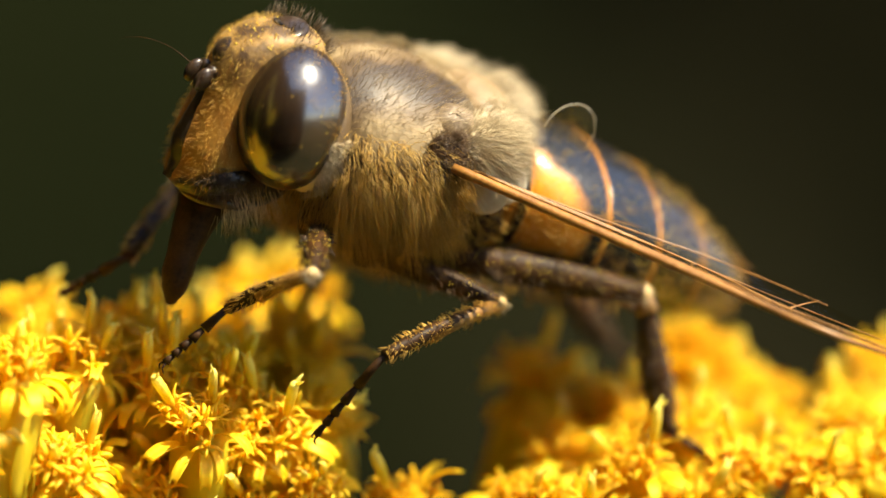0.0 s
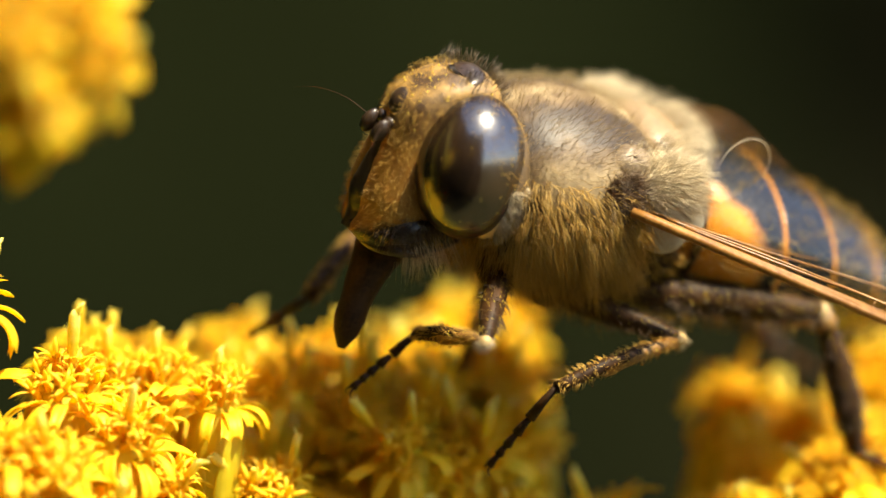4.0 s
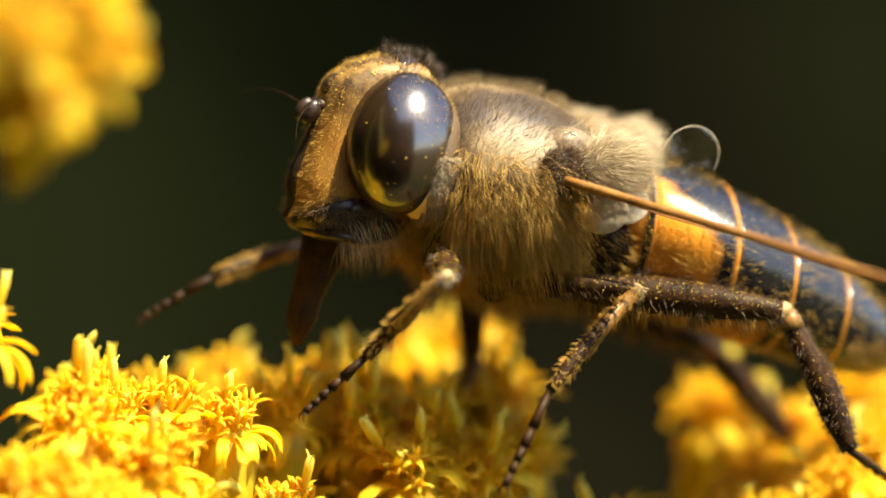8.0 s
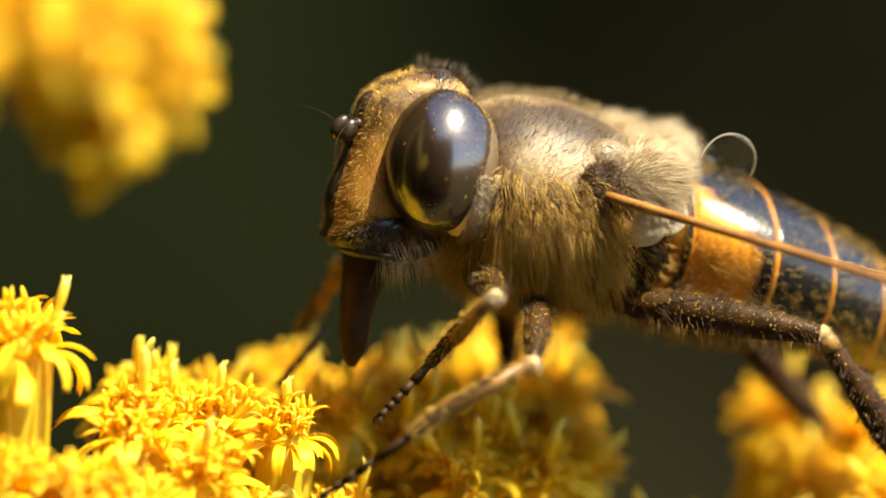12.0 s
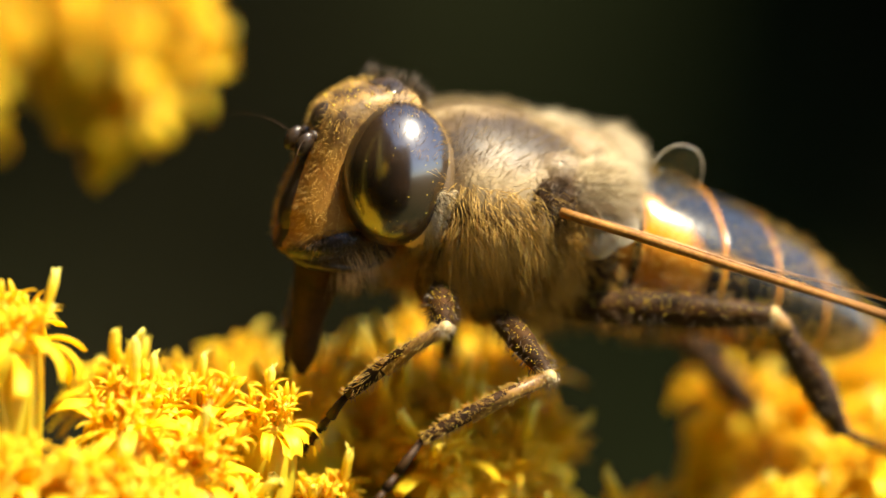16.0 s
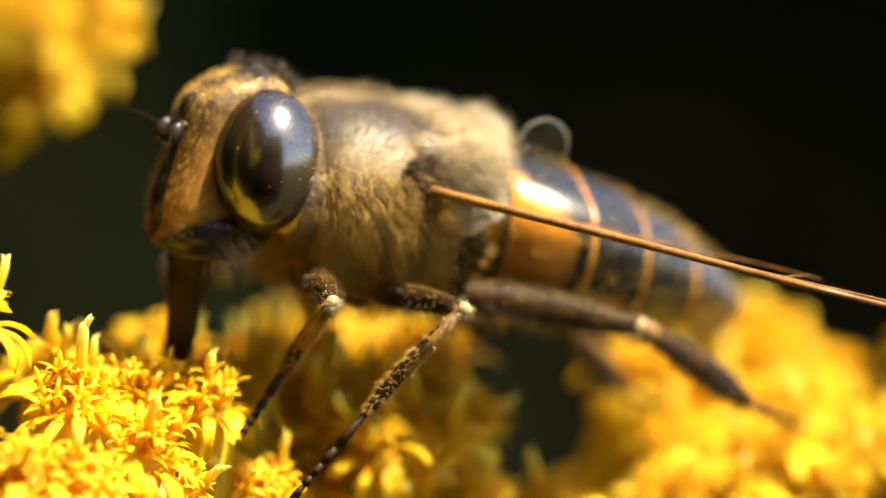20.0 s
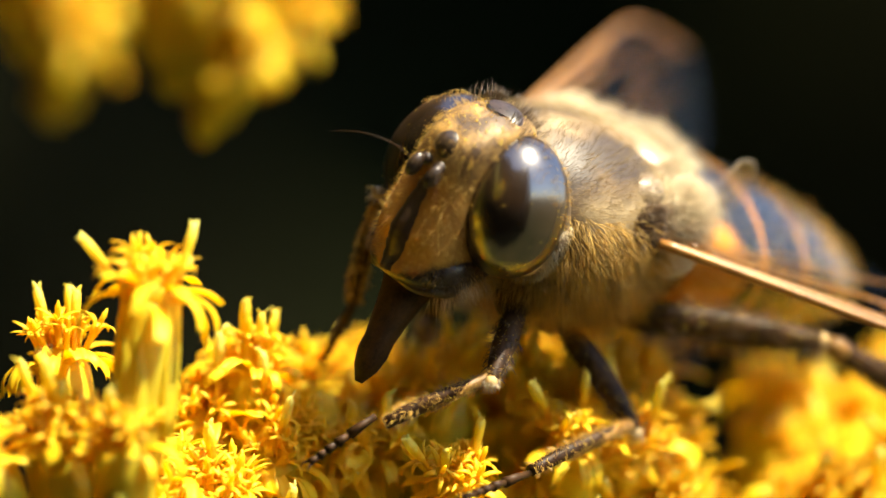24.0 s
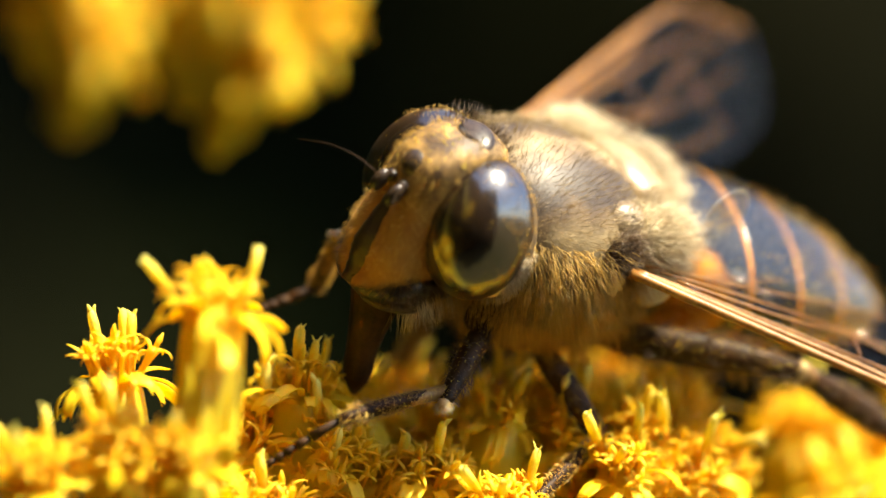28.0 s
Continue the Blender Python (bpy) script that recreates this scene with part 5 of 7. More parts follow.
    walk(tibia, [(0, pose(0.00226, 0.00319, -0.00163, -0.0, 38.8, -68.6)), (0.5, pose(0.00212, 0.00327, -0.00145, -0.0, 39.9, -73.1)), (1, pose(0.00213, 0.00325, -0.00153, -0.0, 38.1, -74.5)),
        (1.5, pose(0.00214, 0.00325, -0.00158, -0.0, 36.5, -78.7)), (2, pose(0.00218, 0.00321, -0.00171, -0.0, 36.3, -79.4)), (2.5, pose(0.00216, 0.00322, -0.00173, -0.0, 27.1, -80.0)),
        (3, pose(0.00212, 0.00323, -0.00172, -0.0, 24.8, -83.8)), (3.5, pose(0.00230, 0.00307, -0.00205, -0.0, 23.1, -86.3)), (4, pose(0.00232, 0.00307, -0.00204, -0.0, 22.5, -82.5)),
        (4.5, pose(0.00223, 0.00315, -0.00190, -0.0, 25.5, -76.7)), (6.5, pose(0.00179, 0.00336, -0.00141, -0.0, 40.0, -53.2)), (7, pose(0.00186, 0.00334, -0.00151, -0.0, 47.0, -53.1)),
        (7.5, pose(0.00182, 0.00335, -0.00146, -0.0, 47.7, -49.3)), (8, pose(0.00182, 0.00335, -0.00149, -0.0, 50.4, -51.5)), (8.5, pose(0.00182, 0.00334, -0.00156, -0.0, 51.3, -59.9)),
        (9, pose(0.00179, 0.00335, -0.00155, -0.0, 47.8, -63.0)), (9.5, pose(0.00172, 0.00337, -0.00148, -0.0, 46.1, -67.3)), (10, pose(0.00161, 0.00339, -0.00132, -0.0, 44.9, -68.5)),
        (10.5, pose(0.00161, 0.00339, -0.00137, -0.0, 43.1, -64.0)), (11, pose(0.00145, 0.00339, -0.00113, -0.0, 45.5, -67.1)), (11.5, pose(0.00160, 0.00339, -0.00127, -0.0, 48.2, -74.7)),
        (13.5, pose(0.00217, 0.00321, -0.00177, -0.0, 25.2, -51.1)), (14, pose(0.00230, 0.00313, -0.00189, -0.0, 43.8, -55.4)), (14.5, pose(0.00207, 0.00325, -0.00172, -0.0, 33.8, -43.9)),
        (15, pose(0.00204, 0.00326, -0.00171, -0.0, 39.3, -42.5)), (15.5, pose(0.00204, 0.00326, -0.00175, -0.0, 43.6, -40.5)), (16, pose(0.00191, 0.00331, -0.00166, -0.0, 45.2, -35.8)),
        (16.5, pose(0.00188, 0.00332, -0.00162, -0.0, 56.0, -37.3)), (17, pose(0.00189, 0.00330, -0.00176, -0.0, 57.7, -31.4)), (17.5, pose(0.00184, 0.00331, -0.00174, -0.0, 56.9, -35.2)),
        (18, pose(0.00175, 0.00335, -0.00164, -0.0, 58.0, -44.8)), (18.5, pose(0.00169, 0.00336, -0.00159, -0.0, 54.5, -61.5)), (19, pose(0.00170, 0.00334, -0.00173, -0.0, 47.9, -67.5)),
        (19.5, pose(0.00173, 0.00335, -0.00166, -0.0, 50.6, -81.8)), (20, pose(0.00174, 0.00336, -0.00151, -0.0, 46.1, -85.5)), (20.5, pose(0.00187, 0.00326, -0.00195, -0.0, 40.2, -81.2)),
        (21, pose(0.00190, 0.00326, -0.00193, -0.0, 38.1, -84.5)), (21.5, pose(0.00154, 0.00339, -0.00117, -0.0, 47.7, -39.7)), (22, pose(0.00202, 0.00325, -0.00180, -0.0, 33.8, -10.7)),
        (22.5, pose(0.00260, 0.00288, -0.00209, 0.0, 3.7, 13.3)), (24.5, pose(0.00273, 0.00176, -0.00243, -11.2, 38.1, -26.3)), (25, pose(0.00235, 0.00109, -0.00316, -8.4, 11.5, 8.0)),
        (25.5, pose(0.00241, 0.00118, -0.00295, -9.6, 26.9, 4.8)), (26, pose(0.00263, 0.00099, -0.00263, -10.9, 32.4, 1.2)), (26.5, pose(0.00279, 0.00108, -0.00252, -11.1, 18.5, -5.9)),
        (27, pose(0.00262, 0.00208, -0.00260, -6.1, 34.2, 5.4)), (27.5, pose(0.00220, 0.00251, -0.00245, -7.1, 18.1, 0.7)), (28, pose(0.00263, 0.00221, -0.00223, -8.9, 19.7, -5.6))])
    walk(tarsus, [(0, pose(0.00296, 0.00142, -0.00316, 0.0, 51.5, 0.7)), (0.5, pose(0.00267, 0.00147, -0.00302, 0.0, 50.3, 1.1)), (1, pose(0.00265, 0.00140, -0.00304, 0.0, 51.1, 0.5)),
        (1.5, pose(0.00252, 0.00132, -0.00303, -0.0, 50.1, -0.5)), (2, pose(0.00254, 0.00127, -0.00316, -0.0, 50.1, -0.3)), (2.5, pose(0.00254, 0.00107, -0.00284, -0.0, 48.4, -0.0)),
        (3, pose(0.00236, 0.00102, -0.00275, 0.0, 47.7, 1.0)), (3.5, pose(0.00245, 0.00082, -0.00301, 0.0, 49.0, 0.0)), (4, pose(0.00262, 0.00082, -0.00298, 0.0, 48.5, 0.7)),
        (4.5, pose(0.00274, 0.00100, -0.00295, 0.0, 47.7, 2.6)), (6.5, pose(0.00291, 0.00185, -0.00298, 0.0, 48.5, 6.8)), (7, pose(0.00287, 0.00200, -0.00330, 0.0, 48.9, 6.9)),
        (7.5, pose(0.00289, 0.00210, -0.00327, 0.0, 49.3, 7.0)), (8, pose(0.00279, 0.00212, -0.00338, 0.0, 49.4, 6.9)), (8.5, pose(0.00259, 0.00201, -0.00347, 0.0, 48.4, 11.5)),
        (9, pose(0.00254, 0.00188, -0.00336, 0.0, 47.2, 14.8)), (9.5, pose(0.00237, 0.00180, -0.00325, 0.0, 45.5, 21.1)), (10, pose(0.00224, 0.00177, -0.00305, 0.0, 43.1, 26.6)),
        (10.5, pose(0.00240, 0.00178, -0.00304, 0.0, 41.5, 33.1)), (11, pose(0.00211, 0.00181, -0.00288, 0.0, 38.9, 37.3)), (11.5, pose(0.00203, 0.00181, -0.00309, 0.0, 42.1, 31.1)),
        (13.5, pose(0.00356, 0.00148, -0.00281, 0.0, 50.6, 8.3)), (14, pose(0.00330, 0.00167, -0.00358, 0.0, 56.2, 3.1)), (14.5, pose(0.00354, 0.00184, -0.00308, -0.0, 58.9, -4.8)),
        (15, pose(0.00344, 0.00198, -0.00327, -0.0, 61.2, -22.8)), (15.5, pose(0.00339, 0.00210, -0.00344, -0.0, 61.1, -44.2)), (16, pose(0.00331, 0.00230, -0.00340, -0.0, 57.5, -60.5)),
        (16.5, pose(0.00297, 0.00249, -0.00365, -0.0, 50.2, -72.4)), (17, pose(0.00301, 0.00262, -0.00383, -0.0, 44.0, -81.6)), (17.5, pose(0.00293, 0.00254, -0.00379, -0.0, 55.0, -61.9)),
        (18, pose(0.00267, 0.00243, -0.00372, -0.0, 62.8, -21.6)), (18.5, pose(0.00237, 0.00211, -0.00359, 0.0, 55.6, 17.3)), (19, pose(0.00233, 0.00182, -0.00355, 0.0, 44.8, 38.8)),
        (19.5, pose(0.00195, 0.00181, -0.00355, 0.0, 45.4, 36.5)), (20, pose(0.00187, 0.00167, -0.00327, 0.0, 46.0, 30.5)), (20.5, pose(0.00216, 0.00141, -0.00353, 0.0, 50.1, 25.3)),
        (21, pose(0.00209, 0.00134, -0.00344, 0.0, 52.1, 20.2)), (21.5, pose(0.00281, 0.00233, -0.00299, -0.0, 57.0, -2.5)), (22, pose(0.00402, 0.00288, -0.00316, -0.0, 63.7, -37.3)),
        (22.5, pose(0.00498, 0.00345, -0.00225, -0.0, 59.0, -66.1)), (24.5, pose(0.00446, 0.00091, -0.00393, -5.3, 26.6, 13.3)), (25, pose(0.00473, 0.00142, -0.00365, -7.4, -9.4, 18.2)),
        (25.5, pose(0.00458, 0.00135, -0.00406, -7.9, 3.4, 13.5)), (26, pose(0.00469, 0.00103, -0.00394, -9.0, 14.7, 7.8)), (26.5, pose(0.00511, 0.00084, -0.00330, -9.9, 21.8, 3.4)),
        (27, pose(0.00463, 0.00228, -0.00398, -6.6, 30.4, -0.1)), (27.5, pose(0.00453, 0.00254, -0.00320, -8.7, 36.2, -4.7)), (28, pose(0.00492, 0.00199, -0.00305, -11.8, 45.1, -10.1))])
    femur, tibia, tarsus = legs["middle", "left"]
    walk(femur, [(0, pose(0.00020, 0.00130, -0.00170, 0.0, 6.1, 150.8)), (0.5, pose(0.00020, 0.00130, -0.00170, 0.0, 2.5, 154.9)), (1, pose(0.00020, 0.00130, -0.00170, 0.0, 3.5, 152.6)),
        (1.5, pose(0.00020, 0.00130, -0.00170, 0.0, 2.8, 152.4)), (2, pose(0.00020, 0.00130, -0.00170, 0.0, 5.3, 148.3)), (2.5, pose(0.00020, 0.00130, -0.00170, 0.0, 4.9, 147.7)),
        (3, pose(0.00020, 0.00130, -0.00170, 0.0, 3.5, 148.8)), (3.5, pose(0.00020, 0.00130, -0.00170, 0.0, 4.1, 147.4)), (4, pose(0.00020, 0.00130, -0.00170, 0.0, 4.2, 146.6)),
        (4.5, pose(0.00020, 0.00130, -0.00170, 0.0, 2.7, 148.1)), (6.5, pose(0.00020, 0.00130, -0.00170, 0.0, -5.9, 157.1)), (7, pose(0.00020, 0.00130, -0.00170, 0.0, -4.5, 155.7)),
        (7.5, pose(0.00020, 0.00130, -0.00170, 0.0, -6.0, 157.0)), (8, pose(0.00020, 0.00130, -0.00170, 0.0, -7.9, 158.6)), (8.5, pose(0.00020, 0.00130, -0.00170, 0.0, -8.5, 148.5)),
        (9, pose(0.00020, 0.00130, -0.00170, 0.0, -13.7, 142.3)), (9.5, pose(0.00020, 0.00130, -0.00170, 0.0, -12.7, 143.3)), (10, pose(0.00020, 0.00130, -0.00170, 0.0, -25.0, 133.8)),
        (10.5, pose(0.00020, 0.00130, -0.00170, 0.0, 10.3, 94.4)), (11, pose(0.00020, 0.00130, -0.00170, 0.0, 21.3, 66.3)), (11.5, pose(0.00020, 0.00130, -0.00170, 0.0, 18.8, 73.6)),
        (13.5, pose(0.00020, 0.00130, -0.00170, 0.0, 21.3, 72.4)), (14, pose(0.00020, 0.00130, -0.00170, 0.0, 22.8, 86.5)), (14.5, pose(0.00020, 0.00130, -0.00170, 0.0, 21.6, 89.5)),
        (15, pose(0.00020, 0.00130, -0.00170, 0.0, 19.0, 95.2)), (15.5, pose(0.00020, 0.00130, -0.00170, 0.0, 16.6, 96.0)), (16, pose(0.00020, 0.00130, -0.00170, 0.0, 13.8, 98.2)),
        (16.5, pose(0.00020, 0.00130, -0.00170, 0.0, 11.2, 97.8)), (17, pose(0.00020, 0.00130, -0.00170, 0.0, 15.3, 94.3)), (17.5, pose(0.00020, 0.00130, -0.00170, 0.0, 14.7, 97.8)),
        (18, pose(0.00020, 0.00130, -0.00170, 0.0, 11.5, 101.8)), (18.5, pose(0.00020, 0.00130, -0.00170, 0.0, 12.9, 103.4)), (19, pose(0.00020, 0.00130, -0.00170, 0.0, 17.2, 105.7)),
        (19.5, pose(0.00020, 0.00130, -0.00170, 0.0, 2.3, 105.5)), (20, pose(0.00020, 0.00130, -0.00170, 0.0, -4.7, 113.9)), (20.5, pose(0.00020, 0.00130, -0.00170, 0.0, 9.1, 107.0)),
        (21, pose(0.00020, 0.00130, -0.00170, 0.0, 14.1, 96.0)), (21.5, pose(0.00020, 0.00130, -0.00170, 0.0, 17.5, 97.6)), (22, pose(0.00020, 0.00130, -0.00170, 0.0, 22.9, 88.5)),
        (22.5, pose(0.00020, 0.00130, -0.00170, 0.0, 25.6, 91.8)), (24.5, pose(0.00020, 0.00130, -0.00170, 0.0, 34.5, 115.9)), (25, pose(0.00020, 0.00130, -0.00170, 0.0, 38.6, 109.4)),
        (25.5, pose(0.00020, 0.00130, -0.00170, 0.0, 36.7, 113.1)), (26, pose(0.00020, 0.00130, -0.00170, 0.0, 35.8, 114.2)), (26.5, pose(0.00020, 0.00130, -0.00170, 0.0, 37.7, 108.4)),
        (27, pose(0.00020, 0.00130, -0.00170, 0.0, 32.9, 113.4)), (27.5, pose(0.00020, 0.00130, -0.00170, 0.0, 32.9, 121.0)), (28, pose(0.00020, 0.00130, -0.00170, 0.0, 33.7, 125.5))])
    walk(tibia, [(0, pose(-0.00214, 0.00261, -0.00199, 0.0, 23.4, 15.4)), (0.5, pose(-0.00224, 0.00245, -0.00182, 0.0, 26.1, 20.9)), (1, pose(-0.00219, 0.00254, -0.00186, 0.0, 25.0, 18.5)),
        (1.5, pose(-0.00219, 0.00255, -0.00183, 0.0, 27.8, 17.5)), (2, pose(-0.00209, 0.00271, -0.00195, 0.0, 27.7, 14.2)), (2.5, pose(-0.00207, 0.00274, -0.00193, 0.0, 21.3, 11.0)),
        (3, pose(-0.00211, 0.00270, -0.00187, 0.0, 19.5, 12.8)), (3.5, pose(-0.00207, 0.00275, -0.00189, 0.0, 23.2, 7.8)), (4, pose(-0.00205, 0.00278, -0.00190, 0.0, 21.8, 6.4)),
        (4.5, pose(-0.00209, 0.00272, -0.00183, 0.0, 23.7, 9.0)), (6.5, pose(-0.00227, 0.00234, -0.00142, 0.0, 37.2, 22.5)), (7, pose(-0.00225, 0.00241, -0.00149, 0.0, 43.2, 23.8)),
        (7.5, pose(-0.00227, 0.00235, -0.00142, 0.0, 42.4, 28.2)), (8, pose(-0.00229, 0.00228, -0.00133, 0.0, 47.2, 31.2)), (8.5, pose(-0.00208, 0.00269, -0.00130, 0.0, 61.0, 3.2)),
        (9, pose(-0.00200, 0.00300, -0.00102, 0.0, 55.9, -63.3)), (9.5, pose(-0.00202, 0.00295, -0.00108, 0.0, 56.8, -55.1)), (10, pose(-0.00143, 0.00300, -0.00060, 0.0, 55.1, 3.5)),
        (10.5, pose(0.00003, 0.00350, -0.00210, 0.0, 40.6, -69.4)), (11, pose(0.00121, 0.00360, -0.00268, -0.0, 39.3, -1.0)), (11.5, pose(0.00092, 0.00375, -0.00257, 0.0, 42.2, 0.5)),
        (13.5, pose(0.00096, 0.00370, -0.00268, 0.0, 3.3, 16.1)), (14, pose(0.00035, 0.00379, -0.00274, 0.0, 16.1, 24.3)), (14.5, pose(0.00022, 0.00381, -0.00269, 0.0, 6.6, 17.3)),
        (15, pose(-0.00003, 0.00384, -0.00258, 0.0, 17.2, 10.6)), (15.5, pose(-0.00007, 0.00387, -0.00247, 0.0, 26.9, 3.4)), (16, pose(-0.00017, 0.00389, -0.00235, -0.0, 32.1, -3.4)),
        (16.5, pose(-0.00016, 0.00392, -0.00222, -0.0, 46.5, -14.5)), (17, pose(0.00000, 0.00390, -0.00241, -0.0, 49.0, -25.2)), (17.5, pose(-0.00016, 0.00389, -0.00238, -0.0, 49.8, -33.6)),
        (18, pose(-0.00034, 0.00389, -0.00224, -0.0, 52.2, -46.2)), (18.5, pose(-0.00041, 0.00386, -0.00230, -0.0, 47.6, -67.2)), (19, pose(-0.00050, 0.00378, -0.00250, -0.0, 40.7, -75.4)),
        (19.5, pose(-0.00052, 0.00390, -0.00181, -0.0, 57.6, -60.3)), (20, pose(-0.00089, 0.00376, -0.00148, -0.0, 52.8, -13.1)), (20.5, pose(-0.00058, 0.00385, -0.00213, 0.0, 33.5, 4.1)),
        (21, pose(-0.00007, 0.00390, -0.00236, 0.0, 19.2, 18.7)), (21.5, pose(-0.00014, 0.00385, -0.00251, 0.0, 10.8, 13.1)), (22, pose(0.00027, 0.00379, -0.00275, 0.0, 16.7, 3.9)),
        (22.5, pose(0.00012, 0.00373, -0.00286, -0.0, 7.8, -2.5)), (24.5, pose(-0.00069, 0.00312, -0.00309, -6.5, 18.8, 4.1)), (25, pose(-0.00041, 0.00302, -0.00316, -8.9, 5.7, 1.9)),
        (25.5, pose(-0.00052, 0.00298, -0.00306, -9.0, 17.2, 6.4)), (26, pose(-0.00053, 0.00293, -0.00299, -9.4, 16.1, 5.6)), (26.5, pose(-0.00036, 0.00298, -0.00307, -9.5, 1.6, 4.4)),
        (27, pose(-0.00063, 0.00321, -0.00304, -2.5, 25.7, 30.0)), (27.5, pose(-0.00086, 0.00306, -0.00303, -2.0, 12.5, 39.7)), (28, pose(-0.00096, 0.00292, -0.00303, -4.3, 7.3, 31.1))])
    walk(tarsus, [(0, pose(0.00033, 0.00329, -0.00310, -41.4, 66.0, -38.8)), (0.5, pose(0.00011, 0.00334, -0.00305, -44.0, 64.2, -41.0)), (1, pose(0.00021, 0.00335, -0.00305, -49.9, 64.2, -47.0)),
        (1.5, pose(0.00017, 0.00329, -0.00314, -0.0, 61.9, -50.4)), (2, pose(0.00031, 0.00332, -0.00325, -0.0, 61.7, -53.7)), (2.5, pose(0.00049, 0.00324, -0.00295, -0.0, 61.3, -54.7)),
        (3, pose(0.00047, 0.00328, -0.00280, -0.0, 61.9, -56.1)), (3.5, pose(0.00048, 0.00310, -0.00300, -53.6, 65.0, -50.8)), (4, pose(0.00054, 0.00307, -0.00294, -41.1, 66.7, -38.7)),
        (4.5, pose(0.00044, 0.00313, -0.00295, -26.1, 66.5, -24.2)), (6.5, pose(-0.00021, 0.00320, -0.00312, 0.0, 64.0, 20.7)), (7, pose(-0.00039, 0.00323, -0.00341, 0.0, 62.8, 30.5)),
        (7.5, pose(-0.00045, 0.00333, -0.00331, 0.0, 60.5, 39.7)), (8, pose(-0.00066, 0.00326, -0.00339, 0.0, 58.5, 46.4)), (8.5, pose(-0.00072, 0.00277, -0.00375, 0.0, 55.6, 48.2)),
        (9, pose(-0.00129, 0.00160, -0.00333, 0.0, 75.2, -32.5)), (9.5, pose(-0.00115, 0.00170, -0.00340, 0.0, 76.3, -37.1)), (10, pose(0.00019, 0.00310, -0.00293, 0.0, 68.8, -22.4)),
        (10.5, pose(0.00078, 0.00150, -0.00394, 0.0, 65.4, -17.4)), (11, pose(0.00338, 0.00357, -0.00445, -0.0, 44.8, -5.3)), (11.5, pose(0.00300, 0.00377, -0.00445, -0.0, 43.6, -10.7)),
        (13.5, pose(0.00365, 0.00447, -0.00284, -0.0, 45.0, -27.1)), (14, pose(0.00280, 0.00489, -0.00352, -0.0, 45.9, -30.0)), (14.5, pose(0.00288, 0.00464, -0.00302, -0.0, 48.1, -14.0)),
        (15, pose(0.00260, 0.00434, -0.00341, -0.0, 48.7, -0.1)), (15.5, pose(0.00242, 0.00402, -0.00374, 0.0, 48.8, 14.4)), (16, pose(0.00219, 0.00376, -0.00383, 0.0, 46.5, 29.6)),
        (16.5, pose(0.00171, 0.00344, -0.00426, 0.0, 44.5, 42.0)), (17, pose(0.00167, 0.00311, -0.00453, 0.0, 41.3, 51.6)), (17.5, pose(0.00135, 0.00289, -0.00452, 0.0, 38.2, 49.4)),
        (18, pose(0.00085, 0.00265, -0.00445, 0.0, 35.1, 47.3)), (18.5, pose(0.00032, 0.00212, -0.00437, 0.0, 32.9, 44.9)), (19, pose(0.00003, 0.00173, -0.00432, 0.0, 29.1, 43.6)),
        (19.5, pose(0.00022, 0.00260, -0.00417, 0.0, 39.1, 32.3)), (20, pose(0.00076, 0.00338, -0.00371, 0.0, 49.4, 9.4)), (20.5, pose(0.00175, 0.00401, -0.00367, -0.0, 58.7, -24.6)),
        (21, pose(0.00243, 0.00475, -0.00328, -0.0, 58.3, -55.4)), (21.5, pose(0.00254, 0.00448, -0.00304, -0.0, 56.4, -24.2)), (22, pose(0.00294, 0.00397, -0.00356, -0.0, 48.6, -4.3)),
        (22.5, pose(0.00289, 0.00362, -0.00324, 0.0, 32.1, 4.9)), (24.5, pose(0.00195, 0.00331, -0.00399, -5.3, -3.5, 12.6)), (25, pose(0.00238, 0.00312, -0.00343, -7.9, -9.5, 14.2)),
        (25.5, pose(0.00214, 0.00328, -0.00389, -8.3, -2.5, 11.2)), (26, pose(0.00215, 0.00319, -0.00377, -9.1, 2.2, 7.8)), (26.5, pose(0.00244, 0.00319, -0.00315, -9.4, 2.0, 5.1)),
        (27, pose(0.00157, 0.00448, -0.00426, -5.0, 4.5, 8.7)), (27.5, pose(0.00125, 0.00480, -0.00363, -6.2, 4.2, 8.0)), (28, pose(0.00143, 0.00435, -0.00339, -7.5, 8.2, 6.9))])
    femur, tibia, tarsus = legs["hind", "left"]
